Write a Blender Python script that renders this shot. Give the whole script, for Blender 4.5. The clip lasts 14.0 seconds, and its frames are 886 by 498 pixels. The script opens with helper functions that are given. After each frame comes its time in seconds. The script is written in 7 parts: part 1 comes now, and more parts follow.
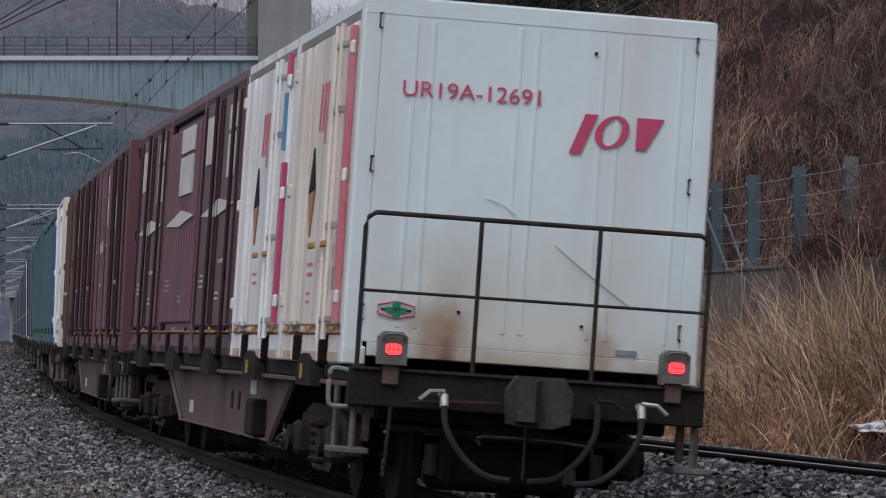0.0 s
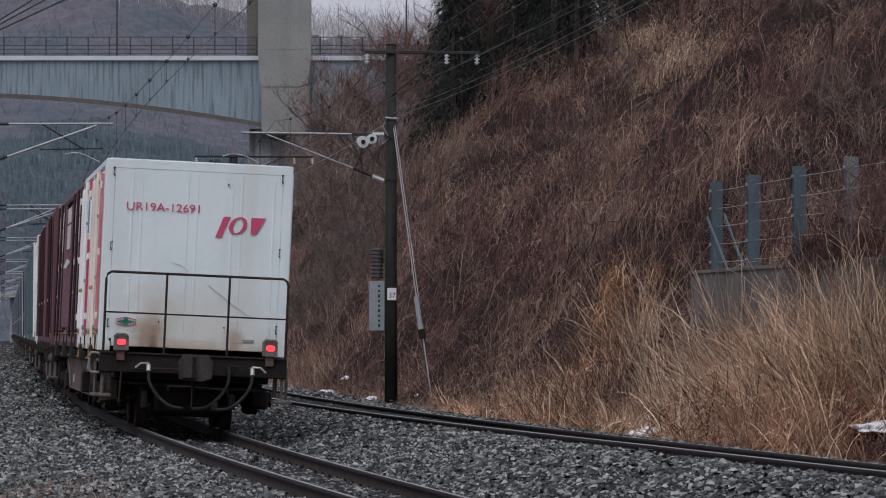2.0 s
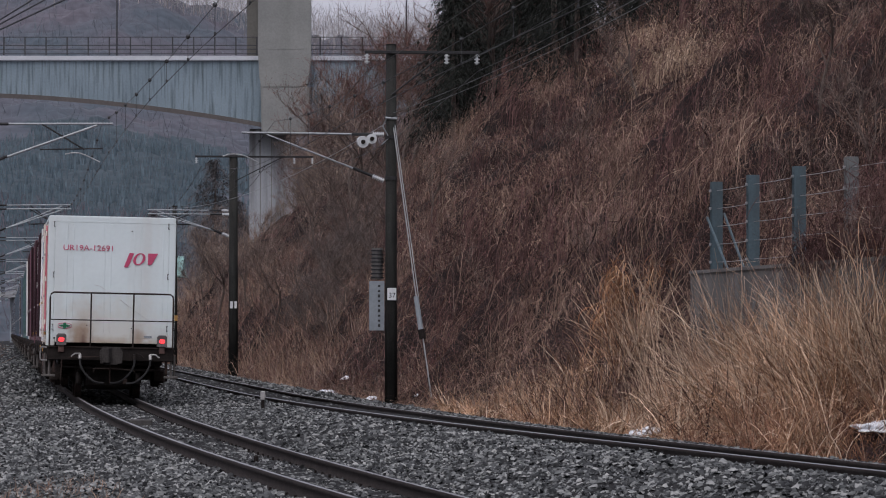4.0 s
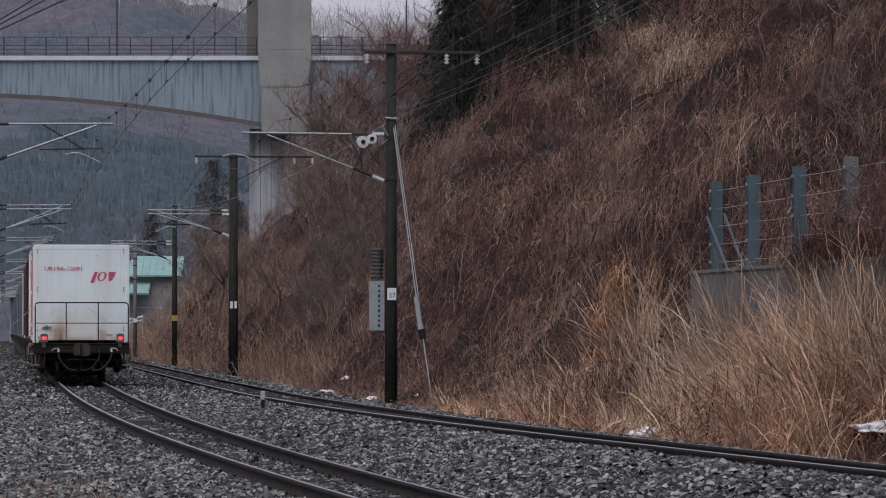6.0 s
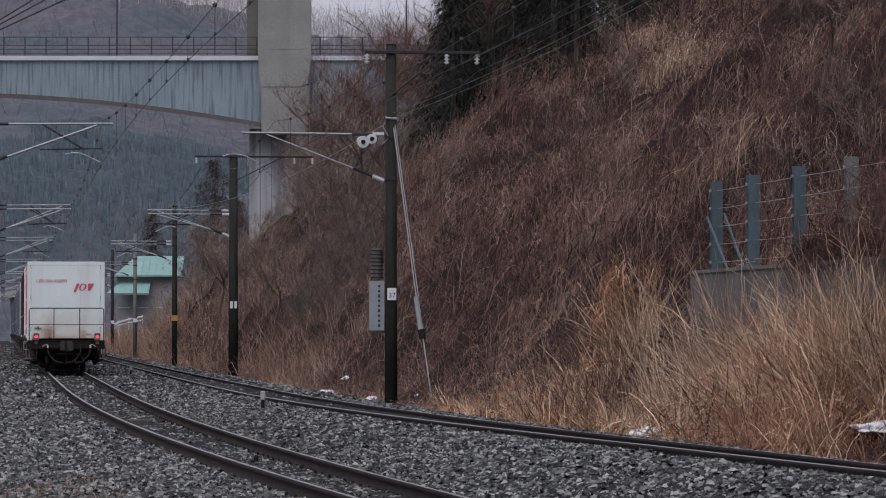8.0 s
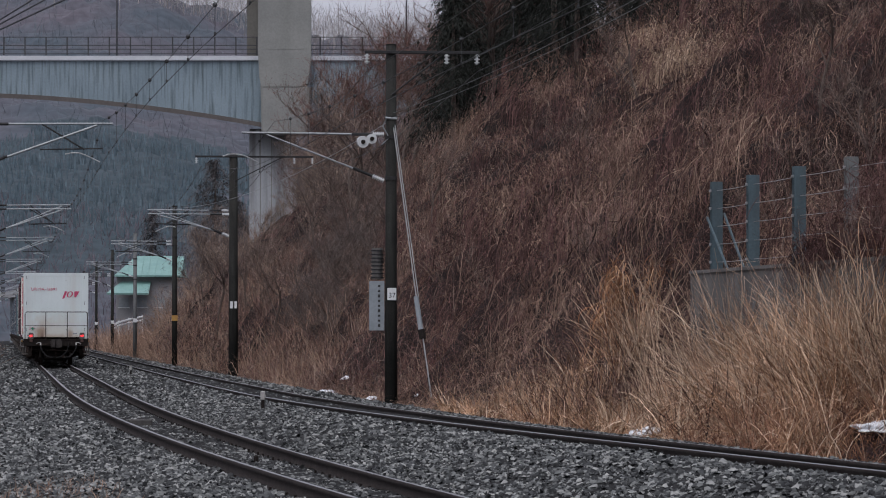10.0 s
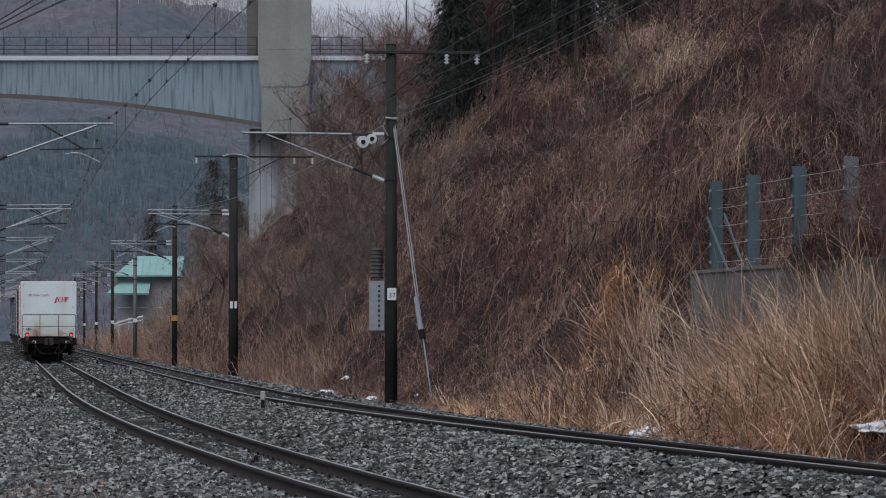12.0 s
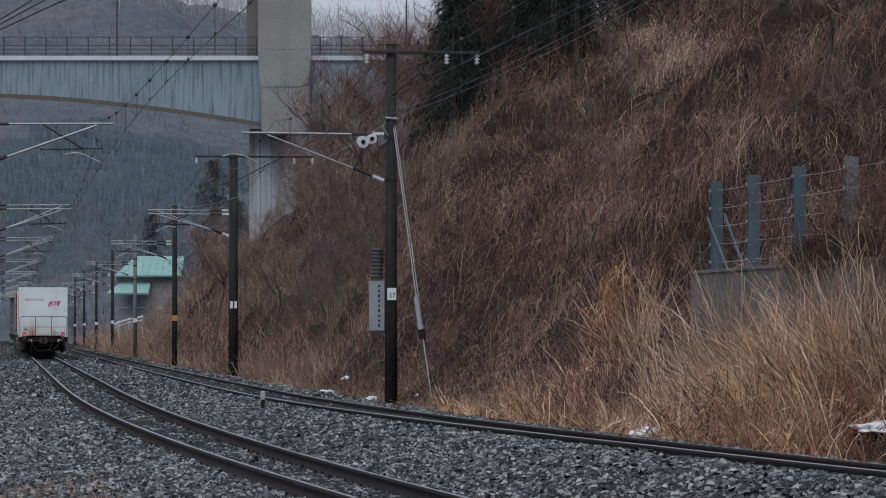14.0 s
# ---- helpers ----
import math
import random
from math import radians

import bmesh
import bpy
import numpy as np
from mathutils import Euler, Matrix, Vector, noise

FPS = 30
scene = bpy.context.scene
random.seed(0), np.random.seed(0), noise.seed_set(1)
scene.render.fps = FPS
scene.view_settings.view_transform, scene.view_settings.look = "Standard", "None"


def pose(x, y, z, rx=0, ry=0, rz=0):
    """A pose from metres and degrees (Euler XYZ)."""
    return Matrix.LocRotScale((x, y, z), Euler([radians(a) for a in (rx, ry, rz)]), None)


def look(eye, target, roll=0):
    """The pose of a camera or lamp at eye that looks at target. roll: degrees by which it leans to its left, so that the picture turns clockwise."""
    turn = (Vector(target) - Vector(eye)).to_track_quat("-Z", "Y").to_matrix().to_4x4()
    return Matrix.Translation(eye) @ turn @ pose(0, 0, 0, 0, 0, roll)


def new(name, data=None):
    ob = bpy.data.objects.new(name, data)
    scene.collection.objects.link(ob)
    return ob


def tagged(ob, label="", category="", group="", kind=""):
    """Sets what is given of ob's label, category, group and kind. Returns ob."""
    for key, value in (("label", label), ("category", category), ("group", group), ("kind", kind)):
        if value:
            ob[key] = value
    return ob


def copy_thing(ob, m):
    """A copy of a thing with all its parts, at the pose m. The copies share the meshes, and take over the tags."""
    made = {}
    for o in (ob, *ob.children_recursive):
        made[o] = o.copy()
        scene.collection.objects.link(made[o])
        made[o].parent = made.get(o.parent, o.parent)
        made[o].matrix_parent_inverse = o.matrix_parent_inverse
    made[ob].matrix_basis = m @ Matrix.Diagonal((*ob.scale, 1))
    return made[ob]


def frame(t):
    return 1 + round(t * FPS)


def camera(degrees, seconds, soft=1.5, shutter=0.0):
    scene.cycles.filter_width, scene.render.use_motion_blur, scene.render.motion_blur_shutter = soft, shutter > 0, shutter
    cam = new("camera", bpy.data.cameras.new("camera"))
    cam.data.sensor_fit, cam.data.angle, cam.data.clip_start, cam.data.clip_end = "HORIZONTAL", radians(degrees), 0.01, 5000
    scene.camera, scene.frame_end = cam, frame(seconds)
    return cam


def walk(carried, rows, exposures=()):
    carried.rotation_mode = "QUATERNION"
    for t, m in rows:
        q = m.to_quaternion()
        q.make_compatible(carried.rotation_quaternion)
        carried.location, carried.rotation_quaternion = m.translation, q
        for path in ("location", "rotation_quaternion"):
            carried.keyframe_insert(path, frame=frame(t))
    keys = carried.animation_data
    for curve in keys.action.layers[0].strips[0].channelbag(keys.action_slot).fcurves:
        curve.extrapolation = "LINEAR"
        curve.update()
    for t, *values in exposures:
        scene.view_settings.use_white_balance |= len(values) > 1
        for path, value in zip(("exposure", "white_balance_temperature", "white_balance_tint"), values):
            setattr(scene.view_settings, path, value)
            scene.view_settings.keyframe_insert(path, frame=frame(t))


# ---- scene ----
# The camera stands still beside the line, with a long lens.
cam = camera(13.118, 14.0, soft=1.05, shutter=0.15)
EYE = (0.0, 0.0, 1.30)
AIM = (0.0, 100.0, 1.30 + 100.0 * 145.1 / 6818.4)
walk(cam, [(0.0, look(EYE, AIM)), (14.0, look(EYE, AIM))], exposures=[(0.0, 0.39, 6070, 11.5), (1.5, 0.40, 6120, 13), (3.0, 0.41, 6200, 16.5), (8.0, 0.41, 6220, 17.5), (10.5, 0.41, 6120, 13.5), (12.5, 0.41, 5970, 10), (14.0, 0.41, 5950, 9)])

# ---- light: a grey winter sky ----
SUN_EL, SUN_AZ = 58.0, 200.0
world = bpy.data.worlds.new("world")
scene.world = world
world.use_nodes = True
wn = world.node_tree.nodes
sky = wn.new("ShaderNodeTexSky")
sky.sky_type, sky.sun_disc = "NISHITA", False
sky.sun_elevation, sky.sun_rotation = radians(SUN_EL), radians(SUN_AZ)
sky.air_density, sky.dust_density, sky.ozone_density = 1.0, 4.0, 1.0
wn["Background"].inputs["Strength"].default_value = 0.12
hue = wn.new("ShaderNodeHueSaturation")
hue.inputs["Saturation"].default_value = 0.35
world.node_tree.links.new(sky.outputs[0], hue.inputs["Color"])
cloud = wn.new("ShaderNodeMix")
cloud.data_type = "RGBA"
cloud.inputs["Factor"].default_value = 0.62
cloud.inputs["B"].default_value = (3.5, 3.5, 3.9, 1.0)
world.node_tree.links.new(hue.outputs[0], cloud.inputs["A"])
world.node_tree.links.new(cloud.outputs["Result"], wn["Background"].inputs["Color"])
sun_data = bpy.data.lights.new("sun", "SUN")
sun_data.energy, sun_data.angle, sun_data.color = 0.95, radians(60), (1.0, 0.97, 0.93)
sun_lamp = new("sun", sun_data)
sa = radians(SUN_AZ)
sun_lamp.matrix_world = look((0, 0, 0), (-math.sin(sa) * math.cos(radians(SUN_EL)), -math.cos(sa) * math.cos(radians(SUN_EL)), -math.sin(radians(SUN_EL))))


# ---- materials ----
def mat(name, c1, c2=None, scale=3.0, rough=0.8, metal=0.0, bump=0.15, bscale=40.0, grain=0.12, streak=None, streak_amt=0.5,
        streak_scale=6.0, island=0.0, spots=None, spot_at=0.62, spot_scale=1.5, glow=None, rand=0.0, spec=0.5):
    """A surface: two tones by a broad noise, a fine grain, upright streaks, blotches, change from piece to piece."""
    m = bpy.data.materials.new(name)
    m.use_nodes = True
    nt = m.node_tree
    N, L = nt.nodes, nt.links
    bsdf = N["Principled BSDF"]
    bsdf.inputs["Roughness"].default_value, bsdf.inputs["Metallic"].default_value = rough, metal
    bsdf.inputs["Specular IOR Level"].default_value = spec
    co = N.new("ShaderNodeTexCoord").outputs["Object"]

    def tex(sc, detail=5.0, stretch=None):
        n = N.new("ShaderNodeTexNoise")
        n.inputs["Scale"].default_value, n.inputs["Detail"].default_value = sc, detail
        if stretch:
            mp = N.new("ShaderNodeMapping")
            mp.inputs["Scale"].default_value = stretch
            L.new(co, mp.inputs["Vector"])
            L.new(mp.outputs[0], n.inputs["Vector"])
        else:
            L.new(co, n.inputs["Vector"])
        return n.outputs["Fac"]

    def ramp(fac, lo, hi):
        r = N.new("ShaderNodeMapRange")
        r.inputs["From Min"].default_value, r.inputs["From Max"].default_value = lo, hi
        L.new(fac, r.inputs["Value"])
        return r.outputs[0]

    def mix(fac, a, b, mode="MIX"):
        x = N.new("ShaderNodeMix")
        x.data_type, x.blend_type = "RGBA", mode
        for sock, v in ((x.inputs["Factor"], fac), (x.inputs["A"], a), (x.inputs["B"], b)):
            if isinstance(v, (int, float)):
                sock.default_value = v
            elif isinstance(v, tuple):
                sock.default_value = (*v, 1.0)
            else:
                L.new(v, sock)
        return x.outputs["Result"]

    col = mix(ramp(tex(scale), 0.32, 0.68), c1, c2 or c1)
    if streak:
        f = ramp(tex(streak_scale, 4.0, (1.0, 1.0, 0.06)), 0.48, 0.72)
        k = N.new("ShaderNodeMath")
        k.operation = "MULTIPLY"
        k.inputs[1].default_value = streak_amt
        L.new(f, k.inputs[0])
        col = mix(k.outputs[0], col, streak)
    if spots:
        col = mix(ramp(tex(spot_scale, 7.0), spot_at, spot_at + 0.08), col, spots)
    if grain:
        g = ramp(tex(bscale, 3.0), 0.3, 0.7)
        v = mix(g, (1 - grain,) * 3, (1 + grain,) * 3)
        col = mix(1.0, col, v, "MULTIPLY")
    if island or rand:
        src = N.new("ShaderNodeNewGeometry").outputs["Random Per Island"] if island else N.new("ShaderNodeObjectInfo").outputs["Random"]
        amt = island or rand
        v = mix(src, (1 - amt,) * 3, (1 + amt,) * 3)
        col = mix(1.0, col, v, "MULTIPLY")
    L.new(col, bsdf.inputs["Base Color"])
    if bump:
        b = N.new("ShaderNodeBump")
        b.inputs["Strength"].default_value, b.inputs["Distance"].default_value = bump, 0.02
        L.new(tex(bscale, 4.0), b.inputs["Height"])
        L.new(b.outputs[0], bsdf.inputs["Normal"])
    if glow:
        bsdf.inputs["Emission Color"].default_value, bsdf.inputs["Emission Strength"].default_value = (*glow[0], 1), glow[1]
    return m


def tones(name, cols, rough=0.9, spread=0.5, scale=1.1):
    """Plant matter: each blade or twig takes one of several tones."""
    m = bpy.data.materials.new(name)
    m.use_nodes = True
    nt = m.node_tree
    N, L = nt.nodes, nt.links
    bsdf = N["Principled BSDF"]
    bsdf.inputs["Roughness"].default_value = rough
    bsdf.inputs["Specular IOR Level"].default_value = 0.2
    r = N.new("ShaderNodeValToRGB")
    r.color_ramp.interpolation = "LINEAR"
    el = r.color_ramp.elements
    while len(el) < len(cols):
        el.new(0.5)
    for i, (p, c) in enumerate(cols):
        el[i].position, el[i].color = p, (*c, 1)
    L.new(N.new("ShaderNodeNewGeometry").outputs["Random Per Island"], r.inputs[0])
    n = N.new("ShaderNodeTexNoise")
    n.inputs["Scale"].default_value = scale
    n.inputs["Detail"].default_value = 4.0
    L.new(N.new("ShaderNodeTexCoord").outputs["Object"], n.inputs["Vector"])
    rr = N.new("ShaderNodeMapRange")
    rr.inputs["From Min"].default_value, rr.inputs["From Max"].default_value = 0.3, 0.7
    rr.inputs["To Min"].default_value, rr.inputs["To Max"].default_value = 1 - spread, 1 + spread
    L.new(n.outputs["Fac"], rr.inputs["Value"])
    x = N.new("ShaderNodeMix")
    x.data_type, x.blend_type = "RGBA", "MULTIPLY"
    x.inputs["Factor"].default_value = 1.0
    L.new(r.outputs[0], x.inputs["A"])
    L.new(rr.outputs[0], x.inputs["B"])
    L.new(x.outputs["Result"], bsdf.inputs["Base Color"])
    return m


# bed near black: the shade between the stones is in its colour
M_BALLAST = mat("ballast", (0.016, 0.016, 0.016), (0.030, 0.030, 0.030), 1.2, 0.95, bump=0.8, bscale=28, grain=0.5, spots=(0.06, 0.045, 0.035), spot_at=0.66, spot_scale=0.7, spec=0.1)
# soil kept dark so that bare hollows of the bank read as shadow
M_SOIL = mat("shade_dark_soil", (0.017, 0.011, 0.0105), (0.032, 0.020, 0.018), 0.7, 1.0, bump=0.9, bscale=24, grain=0.8, spots=(0.016, 0.011, 0.010), spot_at=0.50, spot_scale=0.9, spec=0.1)
M_RAIL = mat("rusty_rail", (0.026, 0.0215, 0.020), (0.040, 0.032, 0.029), 5.0, 0.9, 0.0, 0.25, 60, 0.2, spec=0.15)
M_RAILTOP = mat("worn_rail_head", (0.30, 0.30, 0.31), (0.22, 0.21, 0.21), 8.0, 0.38, 0.8, 0.05, 60, 0.1)
M_SLEEPER = mat("concrete_sleeper", (0.085, 0.08, 0.075), (0.055, 0.052, 0.049), 6.0, 0.95, 0, 0.3, 60, 0.2, rand=0.2)
M_IRON = mat("dark_iron", (0.014, 0.0115, 0.0105), (0.022, 0.0175, 0.0155), 6.0, 0.75, 0.0, 0.2, 40, 0.2, spec=0.12)
M_FRAME = mat("wagon_brown", (0.118, 0.063, 0.051), (0.086, 0.048, 0.040), 2.0, 0.7, 0, 0.15, 30, 0.15, streak=(0.05, 0.042, 0.038), streak_amt=0.7, streak_scale=5)
M_UNDER = mat("grimy_underframe", (0.026, 0.019, 0.0165), (0.046, 0.032, 0.027), 4.0, 0.9, 0, 0.25, 30, 0.25, spec=0.1)
M_BOGIE = mat("bogie_grey", (0.046, 0.036, 0.031), (0.025, 0.0195, 0.017), 5.0, 0.9, 0, 0.2, 30, 0.25, spec=0.12)
M_PIPE = mat("handrail_grey", (0.24, 0.23, 0.22), (0.15, 0.145, 0.14), 8.0, 0.6, 0.1, 0.1, 60, 0.15)
M_STEP = mat("grimy_step_steel", (0.135, 0.125, 0.115), (0.075, 0.068, 0.062), 6.0, 0.8, 0, 0.15, 50, 0.2, spec=0.2)
M_COUPLER = mat("cast_coupler_iron", (0.050, 0.045, 0.042), (0.030, 0.026, 0.024), 5.0, 0.8, 0, 0.3, 30, 0.25, streak=(0.085, 0.078, 0.072), streak_amt=0.5, streak_scale=12, spec=0.2)
M_RUBBER = mat("rubber_hose", (0.018, 0.018, 0.018), (0.03, 0.03, 0.03), 6.0, 0.8, 0, 0.1, 60, 0.1, spec=0.2)
M_WHITE = mat("white_paint", (0.74, 0.77, 0.78), (0.66, 0.69, 0.70), 1.1, 0.45, 0, 0.05, 14, 0.03, streak=(0.56, 0.55, 0.51), streak_amt=0.5, streak_scale=3.0,
              spots=(0.50, 0.40, 0.30), spot_at=0.72, spot_scale=1.3)
M_CREAM = mat("cream_paint", (0.78, 0.71, 0.63), (0.68, 0.61, 0.54), 1.5, 0.5, 0, 0.05, 20, 0.05, streak=(0.36, 0.31, 0.25), streak_amt=0.6, streak_scale=6.0)
M_WHITE_SIDE = mat("off_white_paint", (0.84, 0.84, 0.83), (0.74, 0.73, 0.72), 1.5, 0.5, 0, 0.05, 20, 0.05, streak=(0.42, 0.39, 0.34), streak_amt=0.6, streak_scale=6.0)
M_RUSTBAND = mat("rust_wash", (0.42, 0.30, 0.20), (0.55, 0.45, 0.34), 3.0, 0.7, 0, 0.1, 20, 0.1)
M_MAROON = mat("maroon_paint", (0.118, 0.046, 0.056), (0.090, 0.037, 0.046), 1.3, 0.5, 0, 0.08, 20, 0.06, streak=(0.060, 0.035, 0.038), streak_amt=0.7, streak_scale=5.0, rand=0.22)
# darker maroon for rods and rims, and for shade in recesses and gaps
M_MAROONDARK = mat("dark_maroon_and_recess_shade", (0.040, 0.016, 0.021), (0.028, 0.012, 0.016), 1.3, 0.6, 0, 0.08, 20, 0.06, spec=0.25)
M_PURPLE = mat("faded_maroon_paint", (0.165, 0.074, 0.098), (0.126, 0.058, 0.078), 1.3, 0.55, 0, 0.08, 20, 0.06, streak=(0.085, 0.05, 0.058), streak_amt=0.6, streak_scale=5.0)
M_BLUE = mat("blue_paint", (0.025, 0.105, 0.22), (0.022, 0.085, 0.18), 1.3, 0.5, 0, 0.05, 20, 0.05, streak=(0.05, 0.09, 0.14), streak_amt=0.5)
M_TEAL = mat("teal_paint", (0.040, 0.115, 0.125), (0.050, 0.105, 0.105), 1.3, 0.5, 0, 0.05, 20, 0.05, streak=(0.12, 0.13, 0.075), streak_amt=0.6)
M_GREY = mat("grey_blue_paint", (0.095, 0.135, 0.170), (0.075, 0.105, 0.130), 1.3, 0.5, 0, 0.05, 20, 0.05, streak=(0.10, 0.11, 0.12), streak_amt=0.5)
M_RED = mat("red_lettering", (0.55, 0.065, 0.15), (0.47, 0.06, 0.13), 5.0, 0.5, 0, 0, 20, 0.05)
M_PINK = mat("faded_red_stripe", (0.58, 0.13, 0.17), (0.62, 0.22, 0.25), 2.0, 0.5, 0, 0, 20, 0.08)
M_GREEN = mat("green_emblem", (0.02, 0.22, 0.11), (0.02, 0.20, 0.10), 5.0, 0.5, 0, 0, 20, 0.05)
M_MARKWHITE = mat("white_marking", (0.62, 0.60, 0.57), (0.50, 0.47, 0.44), 3.0, 0.6, 0, 0, 20, 0.08)
M_MARKBLUE = mat("blue_marking", (0.06, 0.22, 0.45), (0.06, 0.30, 0.35), 3.0, 0.5, 0, 0, 20, 0.05)
M_YELLOW = mat("yellow_paint", (0.44, 0.25, 0.055), (0.33, 0.18, 0.05), 6.0, 0.6, 0, 0, 30, 0.15)
M_OCHRE = mat("ochre_marking", (0.42, 0.21, 0.09), (0.33, 0.17, 0.08), 6.0, 0.6, 0, 0, 30, 0.15)
M_STEELBAR = mat("galvanised_bar", (0.42, 0.41, 0.39), (0.30, 0.29, 0.28), 6.0, 0.5, 0.4, 0.1, 40, 0.12)
M_LAMPBOX = mat("lamp_box_grey", (0.135, 0.128, 0.122), (0.085, 0.080, 0.076), 6.0, 0.6, 0, 0.1, 40, 0.12)
M_TAIL = mat("tail_lamp_red", (0.5, 0.02, 0.02), (0.5, 0.02, 0.02), 4.0, 0.3, 0, 0, 40, 0, glow=((1.0, 0.04, 0.045), 2.1))
M_POLE = mat("dark_concrete_pole", (0.022, 0.022, 0.021), (0.034, 0.033, 0.030), 2.0, 0.9, 0, 0.25, 40, 0.2, streak=(0.045, 0.048, 0.043), streak_amt=0.6, streak_scale=9, spec=0.1)
M_GALV = mat("galvanised_tube", (0.33, 0.35, 0.36), (0.25, 0.27, 0.28), 6.0, 0.5, 0.5, 0.05, 40, 0.1)
M_DARKARM = mat("weathered_steel_arm", (0.025, 0.025, 0.026), (0.045, 0.045, 0.045), 6.0, 0.8, 0.0, 0.1, 40, 0.15, spec=0.2)
M_PORCELAIN = mat("white_porcelain", (0.66, 0.68, 0.68), (0.55, 0.57, 0.58), 8.0, 0.25, 0, 0, 30, 0.05)
M_WIRE = mat("overhead_wire", (0.05, 0.05, 0.052), (0.04, 0.04, 0.04), 6.0, 0.6, 0.3, 0, 30, 0.0)
M_GUY = mat("pale_guy_wire", (0.40, 0.41, 0.41), (0.32, 0.33, 0.33), 6.0, 0.5, 0.3, 0, 30, 0.0)
M_CONC = mat("weathered_concrete", (0.235, 0.300, 0.340), (0.180, 0.235, 0.270), 0.22, 0.9, 0, 0.2, 6, 0.08, streak=(0.080, 0.104, 0.112), streak_amt=0.95, streak_scale=3.4)
M_PIER = mat("pier_concrete", (0.255, 0.26, 0.245), (0.215, 0.22, 0.21), 0.3, 0.9, 0, 0.2, 6, 0.08, streak=(0.17, 0.175, 0.165), streak_amt=0.6, streak_scale=0.5)
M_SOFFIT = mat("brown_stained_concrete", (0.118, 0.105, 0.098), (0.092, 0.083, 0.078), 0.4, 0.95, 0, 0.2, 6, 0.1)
M_CURB = mat("pale_concrete", (0.55, 0.57, 0.60), (0.48, 0.50, 0.53), 0.6, 0.9, 0, 0.1, 6, 0.05)
M_BRIDGERAIL = mat("dark_bridge_railing", (0.045, 0.047, 0.052), (0.06, 0.06, 0.065), 1.0, 0.7, 0.2, 0, 6, 0.05)
M_WALL = mat("stained_wall_concrete", (0.155, 0.145, 0.135), (0.10, 0.094, 0.088), 0.9, 0.95, 0, 0.3, 18, 0.15, streak=(0.085, 0.08, 0.074), streak_amt=0.7, streak_scale=3)
M_FENCE = mat("blue_grey_steel", (0.075, 0.115, 0.135), (0.060, 0.090, 0.105), 2.0, 0.6, 0.1, 0.1, 30, 0.12, streak=(0.045, 0.05, 0.05), streak_amt=0.6, streak_scale=8)
M_CABLE = mat("fence_cable", (0.36, 0.37, 0.38), (0.28, 0.27, 0.26), 5.0, 0.5, 0.5, 0, 30, 0.05)
M_SNOW = mat("old_snow", (0.78, 0.80, 0.83), (0.66, 0.67, 0.70), 4.0, 0.6, 0, 0.5, 14, 0.06, spots=(0.35, 0.28, 0.22), spot_at=0.7, spot_scale=5)
M_ROOFGREEN = mat("green_metal_roof", (0.22, 0.37, 0.34), (0.18, 0.32, 0.295), 0.8, 0.5, 0, 0.1, 4, 0.06)
M_HOUSE = mat("grey_house_wall", (0.30, 0.30, 0.31), (0.24, 0.24, 0.25), 0.8, 0.9, 0, 0.1, 8, 0.06)
M_DARKWIN = mat("dark_window", (0.03, 0.035, 0.04), (0.04, 0.045, 0.05), 1.0, 0.15, 0, 0, 4, 0.0)
M_SIGN = mat("white_sign", (0.70, 0.72, 0.72), (0.62, 0.64, 0.64), 4.0, 0.5, 0, 0, 20, 0.04)
M_BLACK = mat("black_lettering", (0.02, 0.02, 0.02), (0.02, 0.02, 0.02), 4.0, 0.6, 0, 0, 20, 0.0)
M_GREYPLATE = mat("light_grey_plate", (0.27, 0.30, 0.32), (0.22, 0.25, 0.27), 3.0, 0.6, 0, 0.05, 20, 0.08)
M_BARK = mat("tree_bark", (0.125, 0.096, 0.080), (0.085, 0.064, 0.055), 3.0, 0.95, 0, 0.4, 20, 0.2)
M_PALEBARK = mat("pale_bark", (0.30, 0.28, 0.27), (0.22, 0.20, 0.195), 0.4, 0.95, 0, 0.0, 5, 0.1, island=0.4)
# distance haze is mixed into the slope's mauve and teal
M_MOUNTAIN = mat("hazy_wood_floor", (0.100, 0.091, 0.109), (0.060, 0.078, 0.096), 0.03, 1.0, 0, 0.0, 0.4, 0.22)


M_STONE = tones("ballast_stone", [(0.0, (0.015, 0.0155, 0.0165)), (0.40, (0.055, 0.058, 0.059)), (0.78, (0.165, 0.172, 0.168)), (1.0, (0.33, 0.335, 0.32))], 0.7, 0.25, 0.5)
M_VINE = tones("dry_vines", [(0.0, (0.058, 0.029, 0.028)), (0.5, (0.104, 0.054, 0.050)), (0.88, (0.148, 0.082, 0.074)), (1.0, (0.196, 0.121, 0.101))], 0.9, 0.75, 0.32)
M_BRUSH = tones("red_brown_brush", [(0.0, (0.080, 0.041, 0.036)), (0.5, (0.129, 0.068, 0.058)), (1.0, (0.200, 0.119, 0.096))], 0.9, 0.7, 0.42)
M_REED = tones("dry_reed", [(0.0, (0.15, 0.072, 0.042)), (0.35, (0.36, 0.205, 0.118)), (0.75, (0.60, 0.395, 0.255)), (1.0, (0.84, 0.66, 0.50))])
M_TWIG = tones("bare_twigs", [(0.0, (0.095, 0.066, 0.057)), (0.6, (0.20, 0.145, 0.120)), (1.0, (0.36, 0.28, 0.225))])
M_NEEDLE = tones("conifer_needles", [(0.0, (0.016, 0.018, 0.0155)), (1.0, (0.026, 0.028, 0.023))])
# haze over the far trees is put into these greyed, bluish tones
M_MIDNEEDLE = tones("hazy_conifer_needles", [(0.0, (0.066, 0.064, 0.066)), (1.0, (0.094, 0.086, 0.086))])
